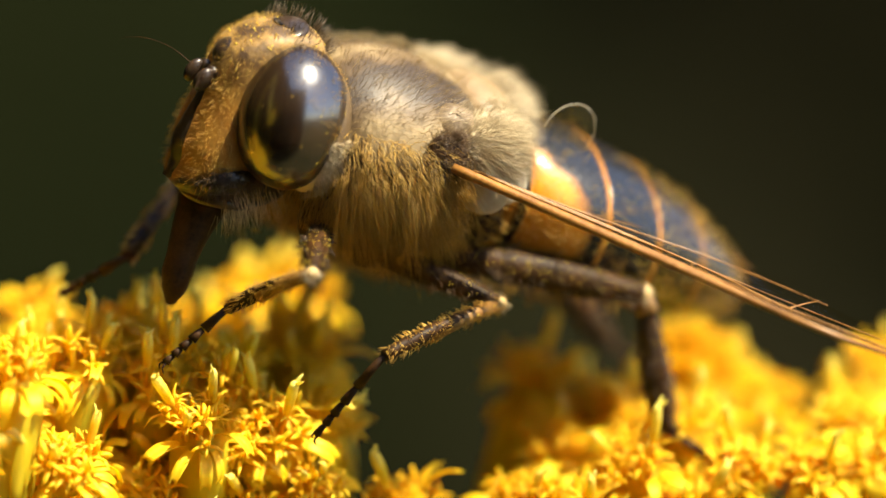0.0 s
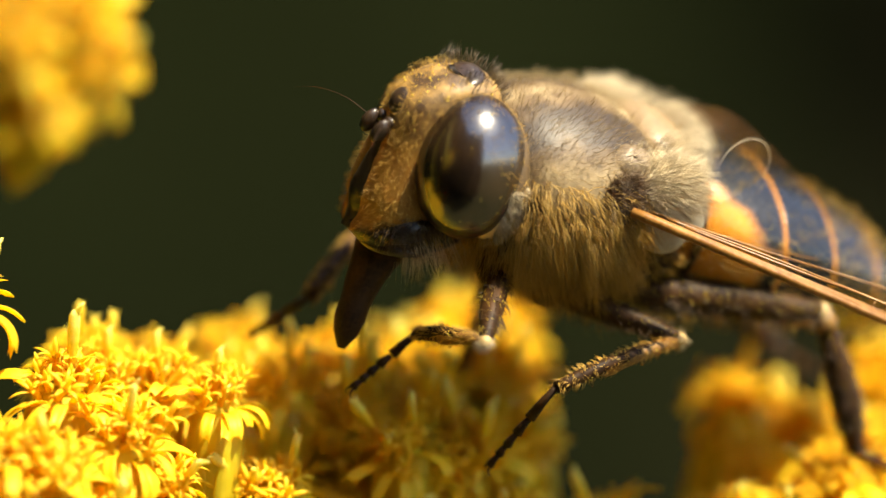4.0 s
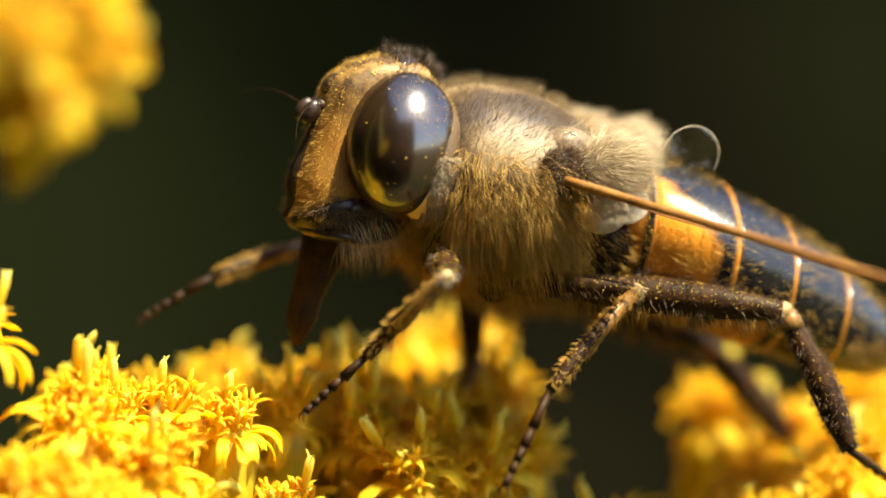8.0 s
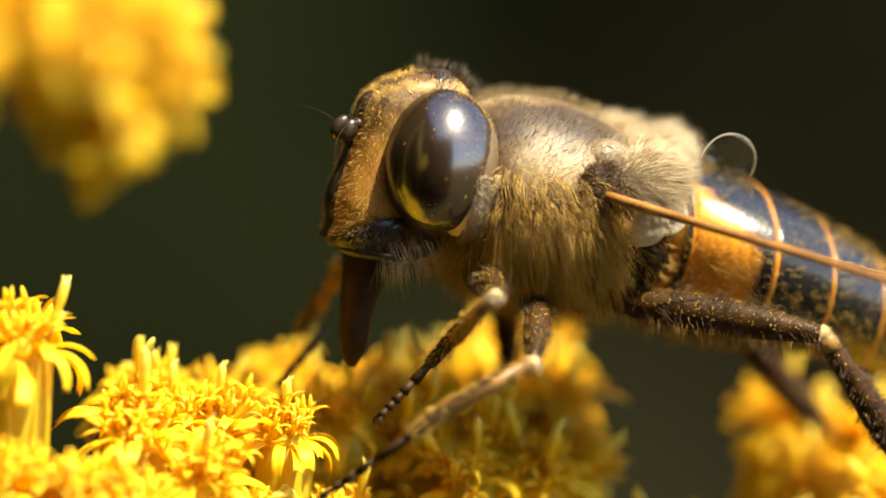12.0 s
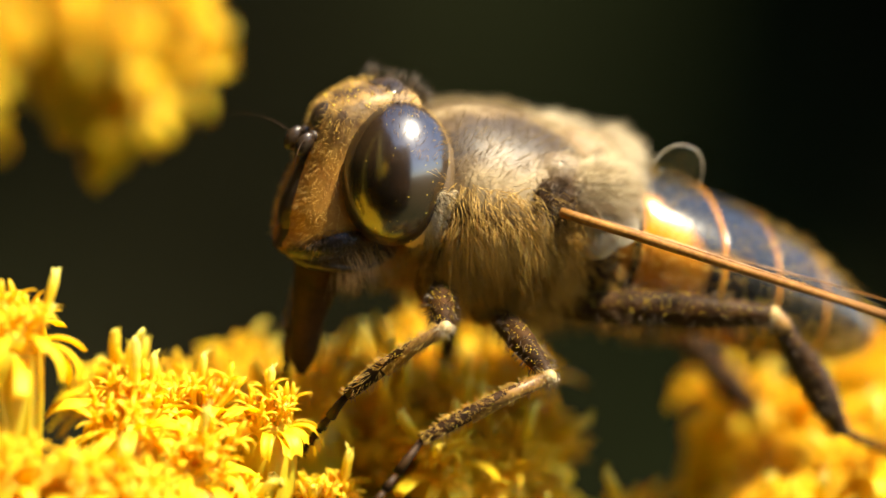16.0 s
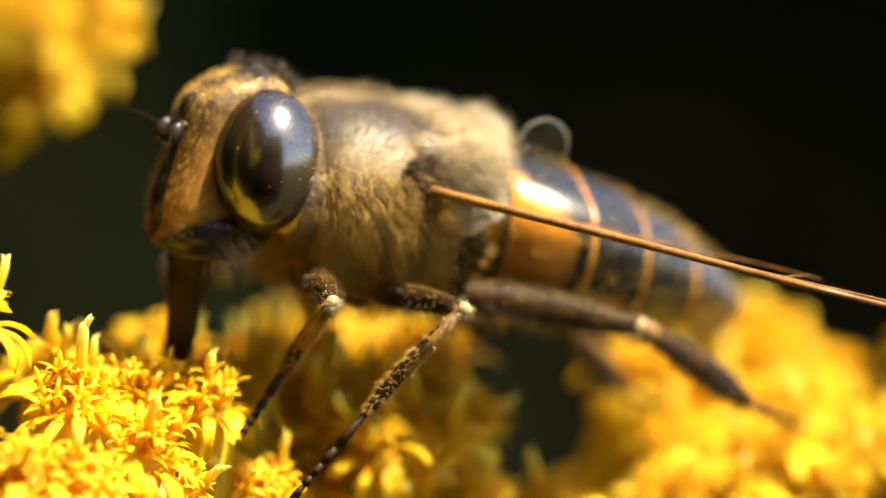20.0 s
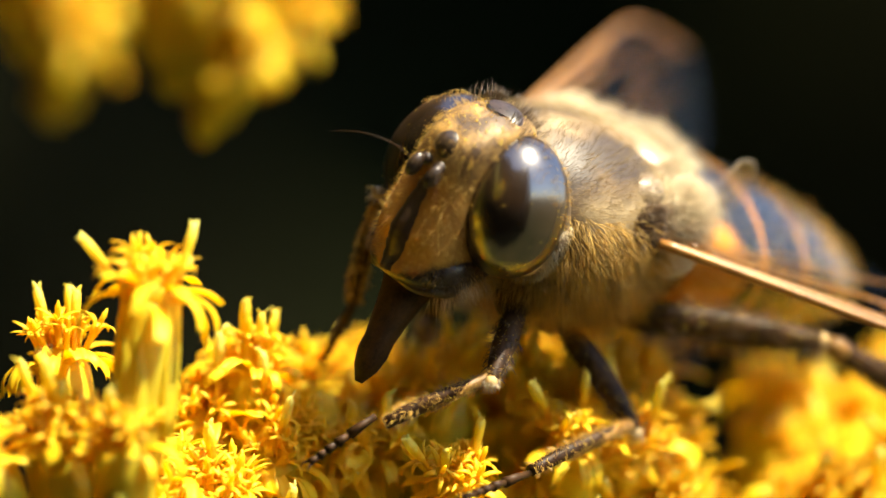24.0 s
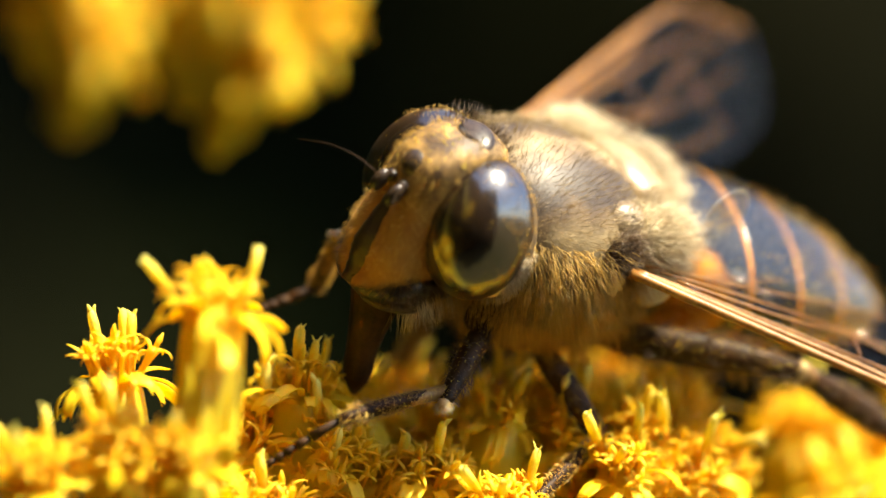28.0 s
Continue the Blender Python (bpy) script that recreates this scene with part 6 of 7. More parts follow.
    walk(femur, [(0, pose(-0.00090, 0.00120, -0.00160, 0.0, -0.8, 165.6)), (0.5, pose(-0.00090, 0.00120, -0.00160, 0.0, 1.4, 165.9)), (1, pose(-0.00090, 0.00120, -0.00160, 0.0, -0.4, 166.0)),
        (1.5, pose(-0.00090, 0.00120, -0.00160, 0.0, 2.0, 166.4)), (2, pose(-0.00090, 0.00120, -0.00160, 0.0, 2.9, 166.6)), (2.5, pose(-0.00090, 0.00120, -0.00160, 0.0, 0.9, 166.5)),
        (3, pose(-0.00090, 0.00120, -0.00160, 0.0, 1.3, 166.7)), (3.5, pose(-0.00090, 0.00120, -0.00160, 0.0, -0.5, 166.4)), (4, pose(-0.00090, 0.00120, -0.00160, 0.0, -2.8, 166.5)),
        (4.5, pose(-0.00090, 0.00120, -0.00160, 0.0, -3.5, 166.0)), (6.5, pose(-0.00090, 0.00120, -0.00160, 0.0, -7.2, 163.4)), (7, pose(-0.00090, 0.00120, -0.00160, 0.0, -4.2, 163.5)),
        (7.5, pose(-0.00090, 0.00120, -0.00160, 0.0, -5.6, 163.5)), (8, pose(-0.00090, 0.00120, -0.00160, 0.0, -3.9, 162.8)), (8.5, pose(-0.00090, 0.00120, -0.00160, 0.0, -0.8, 161.6)),
        (9, pose(-0.00090, 0.00120, -0.00160, 0.0, -1.1, 160.2)), (9.5, pose(-0.00090, 0.00120, -0.00160, 0.0, -1.0, 159.4)), (10, pose(-0.00090, 0.00120, -0.00160, 0.0, -1.9, 158.2)),
        (10.5, pose(-0.00090, 0.00120, -0.00160, 0.0, -6.7, 156.7)), (11, pose(-0.00090, 0.00120, -0.00160, 0.0, -4.6, 155.6)), (11.5, pose(-0.00090, 0.00120, -0.00160, 0.0, 1.6, 156.7)),
        (13.5, pose(-0.00090, 0.00120, -0.00160, 0.0, -10.5, 157.1)), (14, pose(-0.00090, 0.00120, -0.00160, 0.0, -3.1, 155.6)), (14.5, pose(-0.00090, 0.00120, -0.00160, 0.0, -9.8, 154.1)),
        (15, pose(-0.00090, 0.00120, -0.00160, 0.0, -7.4, 154.9)), (15.5, pose(-0.00090, 0.00120, -0.00160, 0.0, -7.3, 155.4)), (16, pose(-0.00090, 0.00120, -0.00160, 0.0, -7.5, 155.3)),
        (16.5, pose(-0.00090, 0.00120, -0.00160, 0.0, -1.9, 157.7)), (17, pose(-0.00090, 0.00120, -0.00160, 0.0, -1.9, 158.0)), (17.5, pose(-0.00090, 0.00120, -0.00160, 0.0, -2.5, 157.7)),
        (18, pose(-0.00090, 0.00120, -0.00160, 0.0, -3.2, 157.3)), (18.5, pose(-0.00090, 0.00120, -0.00160, 0.0, -0.5, 158.5)), (19, pose(-0.00090, 0.00120, -0.00160, 0.0, -3.3, 157.1)),
        (19.5, pose(-0.00090, 0.00120, -0.00160, 0.0, 3.3, 161.9)), (20, pose(-0.00090, 0.00120, -0.00160, 0.0, 4.7, 163.2)), (20.5, pose(-0.00090, 0.00120, -0.00160, 0.0, -2.0, 159.9)),
        (21, pose(-0.00090, 0.00120, -0.00160, 0.0, -3.0, 160.1)), (21.5, pose(-0.00090, 0.00120, -0.00160, 0.0, -4.5, 153.0)), (22, pose(-0.00090, 0.00120, -0.00160, 0.0, -10.6, 143.1)),
        (22.5, pose(-0.00090, 0.00120, -0.00160, 0.0, -9.7, 137.3)), (24.5, pose(-0.00090, 0.00120, -0.00160, 0.0, -9.6, 139.5)), (25, pose(-0.00090, 0.00120, -0.00160, 0.0, -14.9, 138.7)),
        (25.5, pose(-0.00090, 0.00120, -0.00160, 0.0, -13.4, 139.6)), (26, pose(-0.00090, 0.00120, -0.00160, 0.0, -20.1, 136.8)), (26.5, pose(-0.00090, 0.00120, -0.00160, 0.0, -24.2, 129.7)),
        (27, pose(-0.00090, 0.00120, -0.00160, 0.0, 3.8, 145.7)), (27.5, pose(-0.00090, 0.00120, -0.00160, 0.0, 1.8, 147.8)), (28, pose(-0.00090, 0.00120, -0.00160, 0.0, -10.4, 142.3))])
    walk(tibia, [(0, pose(-0.00536, 0.00234, -0.00154, 163.8, 65.4, 165.2)), (0.5, pose(-0.00536, 0.00232, -0.00171, 0.0, 60.6, 173.4)), (1, pose(-0.00536, 0.00232, -0.00157, 0.0, 60.6, 173.3)),
        (1.5, pose(-0.00537, 0.00228, -0.00176, 0.0, 58.9, -179.9)), (2, pose(-0.00537, 0.00226, -0.00183, 0.0, 60.1, 178.1)), (2.5, pose(-0.00537, 0.00227, -0.00168, 0.0, 62.2, 173.8)),
        (3, pose(-0.00538, 0.00226, -0.00170, 0.0, 59.2, 166.1)), (3.5, pose(-0.00537, 0.00228, -0.00156, 0.0, 60.3, 158.0)), (4, pose(-0.00537, 0.00228, -0.00138, 0.0, 62.0, 146.4)),
        (4.5, pose(-0.00536, 0.00231, -0.00132, 0.0, 63.9, 147.9)), (6.5, pose(-0.00527, 0.00250, -0.00102, 0.0, 63.3, 178.0)), (7, pose(-0.00530, 0.00250, -0.00126, 0.0, 61.5, 170.3)),
        (7.5, pose(-0.00529, 0.00250, -0.00115, 0.0, 57.9, 153.3)), (8, pose(-0.00529, 0.00255, -0.00129, 0.0, 53.9, 152.6)), (8.5, pose(-0.00526, 0.00265, -0.00154, 0.0, 53.7, 160.4)),
        (9, pose(-0.00523, 0.00276, -0.00151, 0.0, 54.1, 154.3)), (9.5, pose(-0.00520, 0.00282, -0.00152, 0.0, 54.4, 163.5)), (10, pose(-0.00517, 0.00291, -0.00145, 0.0, 53.8, 164.2)),
        (10.5, pose(-0.00510, 0.00300, -0.00106, 0.0, 57.5, 158.6)), (11, pose(-0.00507, 0.00310, -0.00123, 0.0, 54.3, 165.6)), (11.5, pose(-0.00512, 0.00302, -0.00173, 0.0, 48.0, 168.9)),
        (13.5, pose(-0.00507, 0.00296, -0.00076, 0.0, 54.8, 138.6)), (14, pose(-0.00508, 0.00310, -0.00135, 0.0, 47.3, 174.8)), (14.5, pose(-0.00498, 0.00318, -0.00081, 0.0, 51.4, 176.2)),
        (15, pose(-0.00503, 0.00314, -0.00101, 0.0, 50.8, -179.3)), (15.5, pose(-0.00505, 0.00310, -0.00102, 0.0, 51.1, 179.2)), (16, pose(-0.00504, 0.00310, -0.00100, 0.0, 49.7, -177.2)),
        (16.5, pose(-0.00515, 0.00295, -0.00145, 0.0, 44.2, -175.3)), (17, pose(-0.00516, 0.00292, -0.00145, 0.0, 47.2, -178.1)), (17.5, pose(-0.00515, 0.00295, -0.00140, 0.0, 47.6, -179.0)),
        (18, pose(-0.00514, 0.00297, -0.00135, 0.0, 43.2, 177.2)), (18.5, pose(-0.00518, 0.00288, -0.00156, 0.0, 38.4, -177.7)), (19, pose(-0.00513, 0.00299, -0.00134, 0.0, 39.0, -175.3)),
        (19.5, pose(-0.00527, 0.00262, -0.00187, 0.0, 30.8, -178.1)), (20, pose(-0.00529, 0.00252, -0.00198, 0.0, 29.7, -179.9)), (20.5, pose(-0.00522, 0.00278, -0.00144, 0.0, 38.9, -177.3)),
        (21, pose(-0.00522, 0.00276, -0.00136, 0.0, 38.1, 178.2)), (21.5, pose(-0.00499, 0.00328, -0.00124, 0.0, 32.8, 173.8)), (22, pose(-0.00451, 0.00392, -0.00075, 0.0, 34.4, 173.3)),
        (22.5, pose(-0.00423, 0.00428, -0.00083, 0.0, 26.9, 176.1)), (24.5, pose(-0.00446, 0.00424, -0.00081, 10.2, 18.0, 142.2)), (25, pose(-0.00420, 0.00410, -0.00043, 11.4, 25.2, 155.5)),
        (25.5, pose(-0.00432, 0.00411, -0.00053, 13.1, 25.2, 148.8)), (26, pose(-0.00412, 0.00422, 0.00002, 15.5, 29.7, 152.3)), (26.5, pose(-0.00360, 0.00445, 0.00030, 14.3, 28.7, 163.1)),
        (27, pose(-0.00467, 0.00377, -0.00190, 8.4, 14.7, 143.5)), (27.5, pose(-0.00475, 0.00362, -0.00175, 9.0, 12.6, 145.5)), (28, pose(-0.00440, 0.00391, -0.00079, 10.2, 23.1, 164.9))])
    walk(tarsus, [(0, pose(-0.00656, 0.00266, -0.00427, 0.0, 13.4, 145.5)), (0.5, pose(-0.00683, 0.00249, -0.00433, 0.0, 15.2, 150.8)), (1, pose(-0.00683, 0.00249, -0.00418, 0.0, 14.8, 154.7)),
        (1.5, pose(-0.00692, 0.00228, -0.00433, 0.0, 16.4, 159.8)), (2, pose(-0.00686, 0.00231, -0.00443, 0.0, 16.5, 163.5)), (2.5, pose(-0.00676, 0.00242, -0.00433, 0.0, 17.9, 165.5)),
        (3, pose(-0.00686, 0.00263, -0.00428, 0.0, 18.5, 167.7)), (3.5, pose(-0.00675, 0.00284, -0.00417, 0.0, 18.2, 169.7)), (4, pose(-0.00654, 0.00305, -0.00403, 0.0, 19.6, 172.9)),
        (4.5, pose(-0.00647, 0.00301, -0.00401, 0.0, 21.5, 179.3)), (6.5, pose(-0.00662, 0.00255, -0.00370, 0.0, 20.9, -149.9)), (7, pose(-0.00671, 0.00274, -0.00390, 0.0, 20.0, -144.9)),
        (7.5, pose(-0.00671, 0.00322, -0.00369, 0.0, 19.8, -142.4)), (8, pose(-0.00685, 0.00337, -0.00371, 0.0, 18.9, -138.1)), (8.5, pose(-0.00694, 0.00325, -0.00395, 0.0, 18.1, -136.8)),
        (9, pose(-0.00681, 0.00352, -0.00394, 0.0, 17.8, -138.3)), (9.5, pose(-0.00688, 0.00332, -0.00396, 0.0, 17.8, -136.6)), (10, pose(-0.00687, 0.00339, -0.00387, 0.0, 18.5, -136.5)),
        (10.5, pose(-0.00660, 0.00359, -0.00359, 0.0, 18.5, -137.6)), (11, pose(-0.00677, 0.00353, -0.00367, 0.0, 18.6, -135.8)), (11.5, pose(-0.00709, 0.00340, -0.00396, 0.0, 18.5, -137.0)),
        (13.5, pose(-0.00636, 0.00411, -0.00322, 0.0, 24.6, -154.5)), (14, pose(-0.00711, 0.00328, -0.00356, 0.0, 20.9, -150.6)), (14.5, pose(-0.00685, 0.00330, -0.00316, 0.0, 22.5, -150.1)),
        (15, pose(-0.00693, 0.00311, -0.00334, 0.0, 20.8, -147.3)), (15.5, pose(-0.00693, 0.00313, -0.00335, 0.0, 18.6, -146.2)), (16, pose(-0.00698, 0.00301, -0.00329, 0.0, 17.4, -143.9)),
        (16.5, pose(-0.00730, 0.00277, -0.00354, 0.0, 14.8, -140.5)), (17, pose(-0.00720, 0.00286, -0.00365, 0.0, 13.1, -139.8)), (17.5, pose(-0.00717, 0.00291, -0.00362, 0.0, 14.0, -141.3)),
        (18, pose(-0.00732, 0.00308, -0.00340, 0.0, 14.7, -144.0)), (18.5, pose(-0.00753, 0.00279, -0.00343, 0.0, 15.0, -144.4)), (19, pose(-0.00745, 0.00280, -0.00322, 0.0, 16.2, -147.5)),
        (19.5, pose(-0.00784, 0.00254, -0.00340, 0.0, 17.5, -146.2)), (20, pose(-0.00789, 0.00252, -0.00347, 0.0, 18.9, -146.6)), (20.5, pose(-0.00755, 0.00267, -0.00332, 0.0, 16.8, -149.5)),
        (21, pose(-0.00758, 0.00284, -0.00321, 0.0, 16.9, -151.2)), (21.5, pose(-0.00749, 0.00355, -0.00287, 0.0, 19.8, -158.8)), (22, pose(-0.00697, 0.00421, -0.00245, 0.0, 17.8, -168.3)),
        (22.5, pose(-0.00690, 0.00446, -0.00219, 0.0, 20.4, -173.3)), (24.5, pose(-0.00671, 0.00599, -0.00173, 9.5, 31.1, 173.8)), (25, pose(-0.00667, 0.00523, -0.00170, 12.7, 37.6, 173.7)),
        (25.5, pose(-0.00665, 0.00552, -0.00181, 13.2, 33.1, 174.3)), (26, pose(-0.00642, 0.00544, -0.00147, 14.1, 29.9, 172.4)), (26.5, pose(-0.00612, 0.00522, -0.00114, 14.2, 30.3, 168.1)),
        (27, pose(-0.00700, 0.00549, -0.00267, 7.8, 30.2, 175.5)), (27.5, pose(-0.00717, 0.00528, -0.00240, 9.2, 29.9, 172.6)), (28, pose(-0.00706, 0.00462, -0.00197, 10.1, 28.8, 175.7))])
    femur, tibia, tarsus = legs["front", "right"]
    walk(femur, [(0, pose(0.00135, -0.00110, -0.00135, -0.0, 21.9, -41.8)), (0.5, pose(0.00135, -0.00110, -0.00135, -0.0, 23.7, -44.5)), (1, pose(0.00135, -0.00110, -0.00135, -0.0, 26.1, -45.7)),
        (1.5, pose(0.00135, -0.00110, -0.00135, -0.0, 27.9, -48.3)), (2, pose(0.00135, -0.00110, -0.00135, -0.0, 31.2, -47.5)), (2.5, pose(0.00135, -0.00110, -0.00135, -0.0, 31.0, -54.6)),
        (3, pose(0.00135, -0.00110, -0.00135, -0.0, 32.2, -58.8)), (3.5, pose(0.00135, -0.00110, -0.00135, -0.0, 26.6, -63.7)), (4, pose(0.00135, -0.00110, -0.00135, -0.0, 23.6, -64.5)),
        (4.5, pose(0.00135, -0.00110, -0.00135, -0.0, 23.0, -61.2)), (6.5, pose(0.00135, -0.00110, -0.00135, -0.0, 18.9, -41.7)), (7, pose(0.00135, -0.00110, -0.00135, -0.0, 17.6, -38.7)),
        (7.5, pose(0.00135, -0.00110, -0.00135, -0.0, 15.0, -39.9)), (8, pose(0.00135, -0.00110, -0.00135, -0.0, 12.3, -41.3)), (8.5, pose(0.00135, -0.00110, -0.00135, -0.0, 8.7, -47.4)),
        (9, pose(0.00135, -0.00110, -0.00135, -0.0, -3.4, -45.3)), (9.5, pose(0.00135, -0.00110, -0.00135, -0.0, -6.9, -20.6)), (10, pose(0.00135, -0.00110, -0.00135, -0.0, 6.3, -5.8)),
        (10.5, pose(0.00135, -0.00110, -0.00135, -0.0, 19.4, -11.3)), (11, pose(0.00135, -0.00110, -0.00135, -0.0, 25.0, -10.7)), (11.5, pose(0.00135, -0.00110, -0.00135, -0.0, 13.4, -4.6)),
        (13.5, pose(0.00135, -0.00110, -0.00135, -0.0, 17.5, -63.0)), (14, pose(0.00135, -0.00110, -0.00135, -0.0, 24.9, -47.9)), (14.5, pose(0.00135, -0.00110, -0.00135, -0.0, 25.4, -48.6)),
        (15, pose(0.00135, -0.00110, -0.00135, -0.0, 25.9, -49.1)), (15.5, pose(0.00135, -0.00110, -0.00135, -0.0, 26.3, -50.0)), (16, pose(0.00135, -0.00110, -0.00135, -0.0, 27.0, -50.2)),
        (16.5, pose(0.00135, -0.00110, -0.00135, -0.0, 27.6, -50.5)), (17, pose(0.00135, -0.00110, -0.00135, -0.0, 28.3, -50.6)), (17.5, pose(0.00135, -0.00110, -0.00135, -0.0, 27.5, -44.3)),
        (18, pose(0.00135, -0.00110, -0.00135, -0.0, 25.2, -41.1)), (18.5, pose(0.00135, -0.00110, -0.00135, -0.0, 20.6, -42.7)), (19, pose(0.00135, -0.00110, -0.00135, -0.0, 17.3, -41.8)),
        (19.5, pose(0.00135, -0.00110, -0.00135, -0.0, 19.8, -42.2)), (20, pose(0.00135, -0.00110, -0.00135, -0.0, 20.0, -47.3)), (20.5, pose(0.00135, -0.00110, -0.00135, -0.0, 22.0, -48.8)),
        (21, pose(0.00135, -0.00110, -0.00135, -0.0, 23.4, -51.4)), (21.5, pose(0.00135, -0.00110, -0.00135, -0.0, 4.2, -48.9)), (22, pose(0.00135, -0.00110, -0.00135, -0.0, 1.3, -22.2)),
        (22.5, pose(0.00135, -0.00110, -0.00135, -0.0, -6.2, -8.7)), (24.5, pose(0.00135, -0.00110, -0.00135, 0.0, -28.0, -15.0)), (25, pose(0.00135, -0.00110, -0.00135, 0.0, -25.4, -11.3)),
        (25.5, pose(0.00135, -0.00110, -0.00135, 0.0, 9.1, -114.8)), (26, pose(0.00135, -0.00110, -0.00135, 0.0, 11.5, -112.2)), (26.5, pose(0.00135, -0.00110, -0.00135, 0.0, -27.6, -27.0)),
        (27, pose(0.00135, -0.00110, -0.00135, 0.0, 26.2, -101.6)), (27.5, pose(0.00135, -0.00110, -0.00135, 0.0, -12.7, -67.7)), (28, pose(0.00135, -0.00110, -0.00135, 0.0, -7.2, -6.9))])
    walk(tibia, [(0, pose(0.00294, -0.00252, -0.00221, 0.0, 22.2, 50.9)), (0.5, pose(0.00285, -0.00258, -0.00228, 0.0, 17.9, 56.9)), (1, pose(0.00279, -0.00258, -0.00236, 0.0, 18.7, 56.2)),
        (1.5, pose(0.00270, -0.00262, -0.00243, 0.0, 17.4, 56.8)), (2, pose(0.00268, -0.00255, -0.00254, 0.0, 20.2, 55.4)), (2.5, pose(0.00249, -0.00271, -0.00254, 0.0, 15.1, 52.3)),
        (3, pose(0.00236, -0.00277, -0.00257, 0.0, 15.0, 54.7)), (3.5, pose(0.00226, -0.00294, -0.00238, 0.0, 26.6, 47.8)), (4, pose(0.00226, -0.00300, -0.00227, 0.0, 27.9, 41.2)),
        (4.5, pose(0.00237, -0.00296, -0.00225, 0.0, 25.5, 37.8)), (6.5, pose(0.00297, -0.00255, -0.00210, 0.0, 13.1, 29.6)), (7, pose(0.00306, -0.00247, -0.00205, 0.0, 18.5, 27.1)),
        (7.5, pose(0.00305, -0.00253, -0.00195, 0.0, 19.2, 24.0)), (8, pose(0.00304, -0.00258, -0.00184, 0.0, 20.6, 21.1)), (8.5, pose(0.00289, -0.00277, -0.00170, 0.0, 31.5, 20.2)),
        (9, pose(0.00297, -0.00273, -0.00121, 0.0, 51.0, 9.6)), (9.5, pose(0.00349, -0.00190, -0.00107, -0.0, 62.6, -47.6)), (10, pose(0.00362, -0.00133, -0.00160, -0.0, 46.5, -79.0)),
        (10.5, pose(0.00348, -0.00153, -0.00211, -0.0, 46.0, -77.0)), (11, pose(0.00340, -0.00149, -0.00232, -0.0, 40.3, -86.7)), (11.5, pose(0.00358, -0.00128, -0.00188, 0.0, 48.8, -100.8)),
        (13.5, pose(0.00235, -0.00305, -0.00204, 0.0, 18.8, 50.8)), (14, pose(0.00275, -0.00265, -0.00232, 0.0, 20.5, 66.0)), (14.5, pose(0.00272, -0.00266, -0.00234, 0.0, 10.6, 61.6)),
        (15, pose(0.00270, -0.00266, -0.00236, 0.0, 12.9, 63.2)), (15.5, pose(0.00268, -0.00268, -0.00237, 0.0, 15.7, 64.5)), (16, pose(0.00266, -0.00267, -0.00239, 0.0, 13.2, 66.1)),
        (16.5, pose(0.00265, -0.00267, -0.00241, 0.0, 15.3, 73.0)), (17, pose(0.00264, -0.00266, -0.00244, 0.0, 17.3, 72.5)), (17.5, pose(0.00281, -0.00252, -0.00241, 0.0, 16.5, 71.3)),
        (18, pose(0.00292, -0.00247, -0.00233, 0.0, 17.2, 73.7)), (18.5, pose(0.00293, -0.00256, -0.00216, 0.0, 15.2, 73.7)), (19, pose(0.00299, -0.00256, -0.00203, 0.0, 19.4, 68.8)),
        (19.5, pose(0.00295, -0.00255, -0.00213, 0.0, 18.8, 75.5)), (20, pose(0.00282, -0.00269, -0.00214, 0.0, 11.6, 74.4)), (20.5, pose(0.00276, -0.00270, -0.00221, 0.0, 19.0, 64.7)),
        (21, pose(0.00267, -0.00275, -0.00226, 0.0, 17.2, 64.2)), (21.5, pose(0.00286, -0.00283, -0.00152, 0.0, 37.2, 67.8)), (22, pose(0.00348, -0.00197, -0.00140, 62.6, 81.4, 62.3)),
        (22.5, pose(0.00361, -0.00145, -0.00110, -94.0, 74.8, -94.2)), (24.5, pose(0.00323, -0.00160, -0.00032, -13.4, 101.8, -12.3)), (25, pose(0.00340, -0.00151, -0.00036, -4.6, 104.4, -1.3)),
        (25.5, pose(0.00029, -0.00339, -0.00176, -8.3, 10.9, 10.2)), (26, pose(0.00041, -0.00341, -0.00186, -1.5, 9.6, 43.5)), (26.5, pose(0.00316, -0.00202, -0.00029, -8.5, 7.2, 10.4)),
        (27, pose(0.00093, -0.00316, -0.00239, -1.9, 5.3, 33.5)), (27.5, pose(0.00229, -0.00338, -0.00079, 5.4, 47.4, 81.5)), (28, pose(0.00360, -0.00137, -0.00106, 3.9, 54.0, -132.4))])
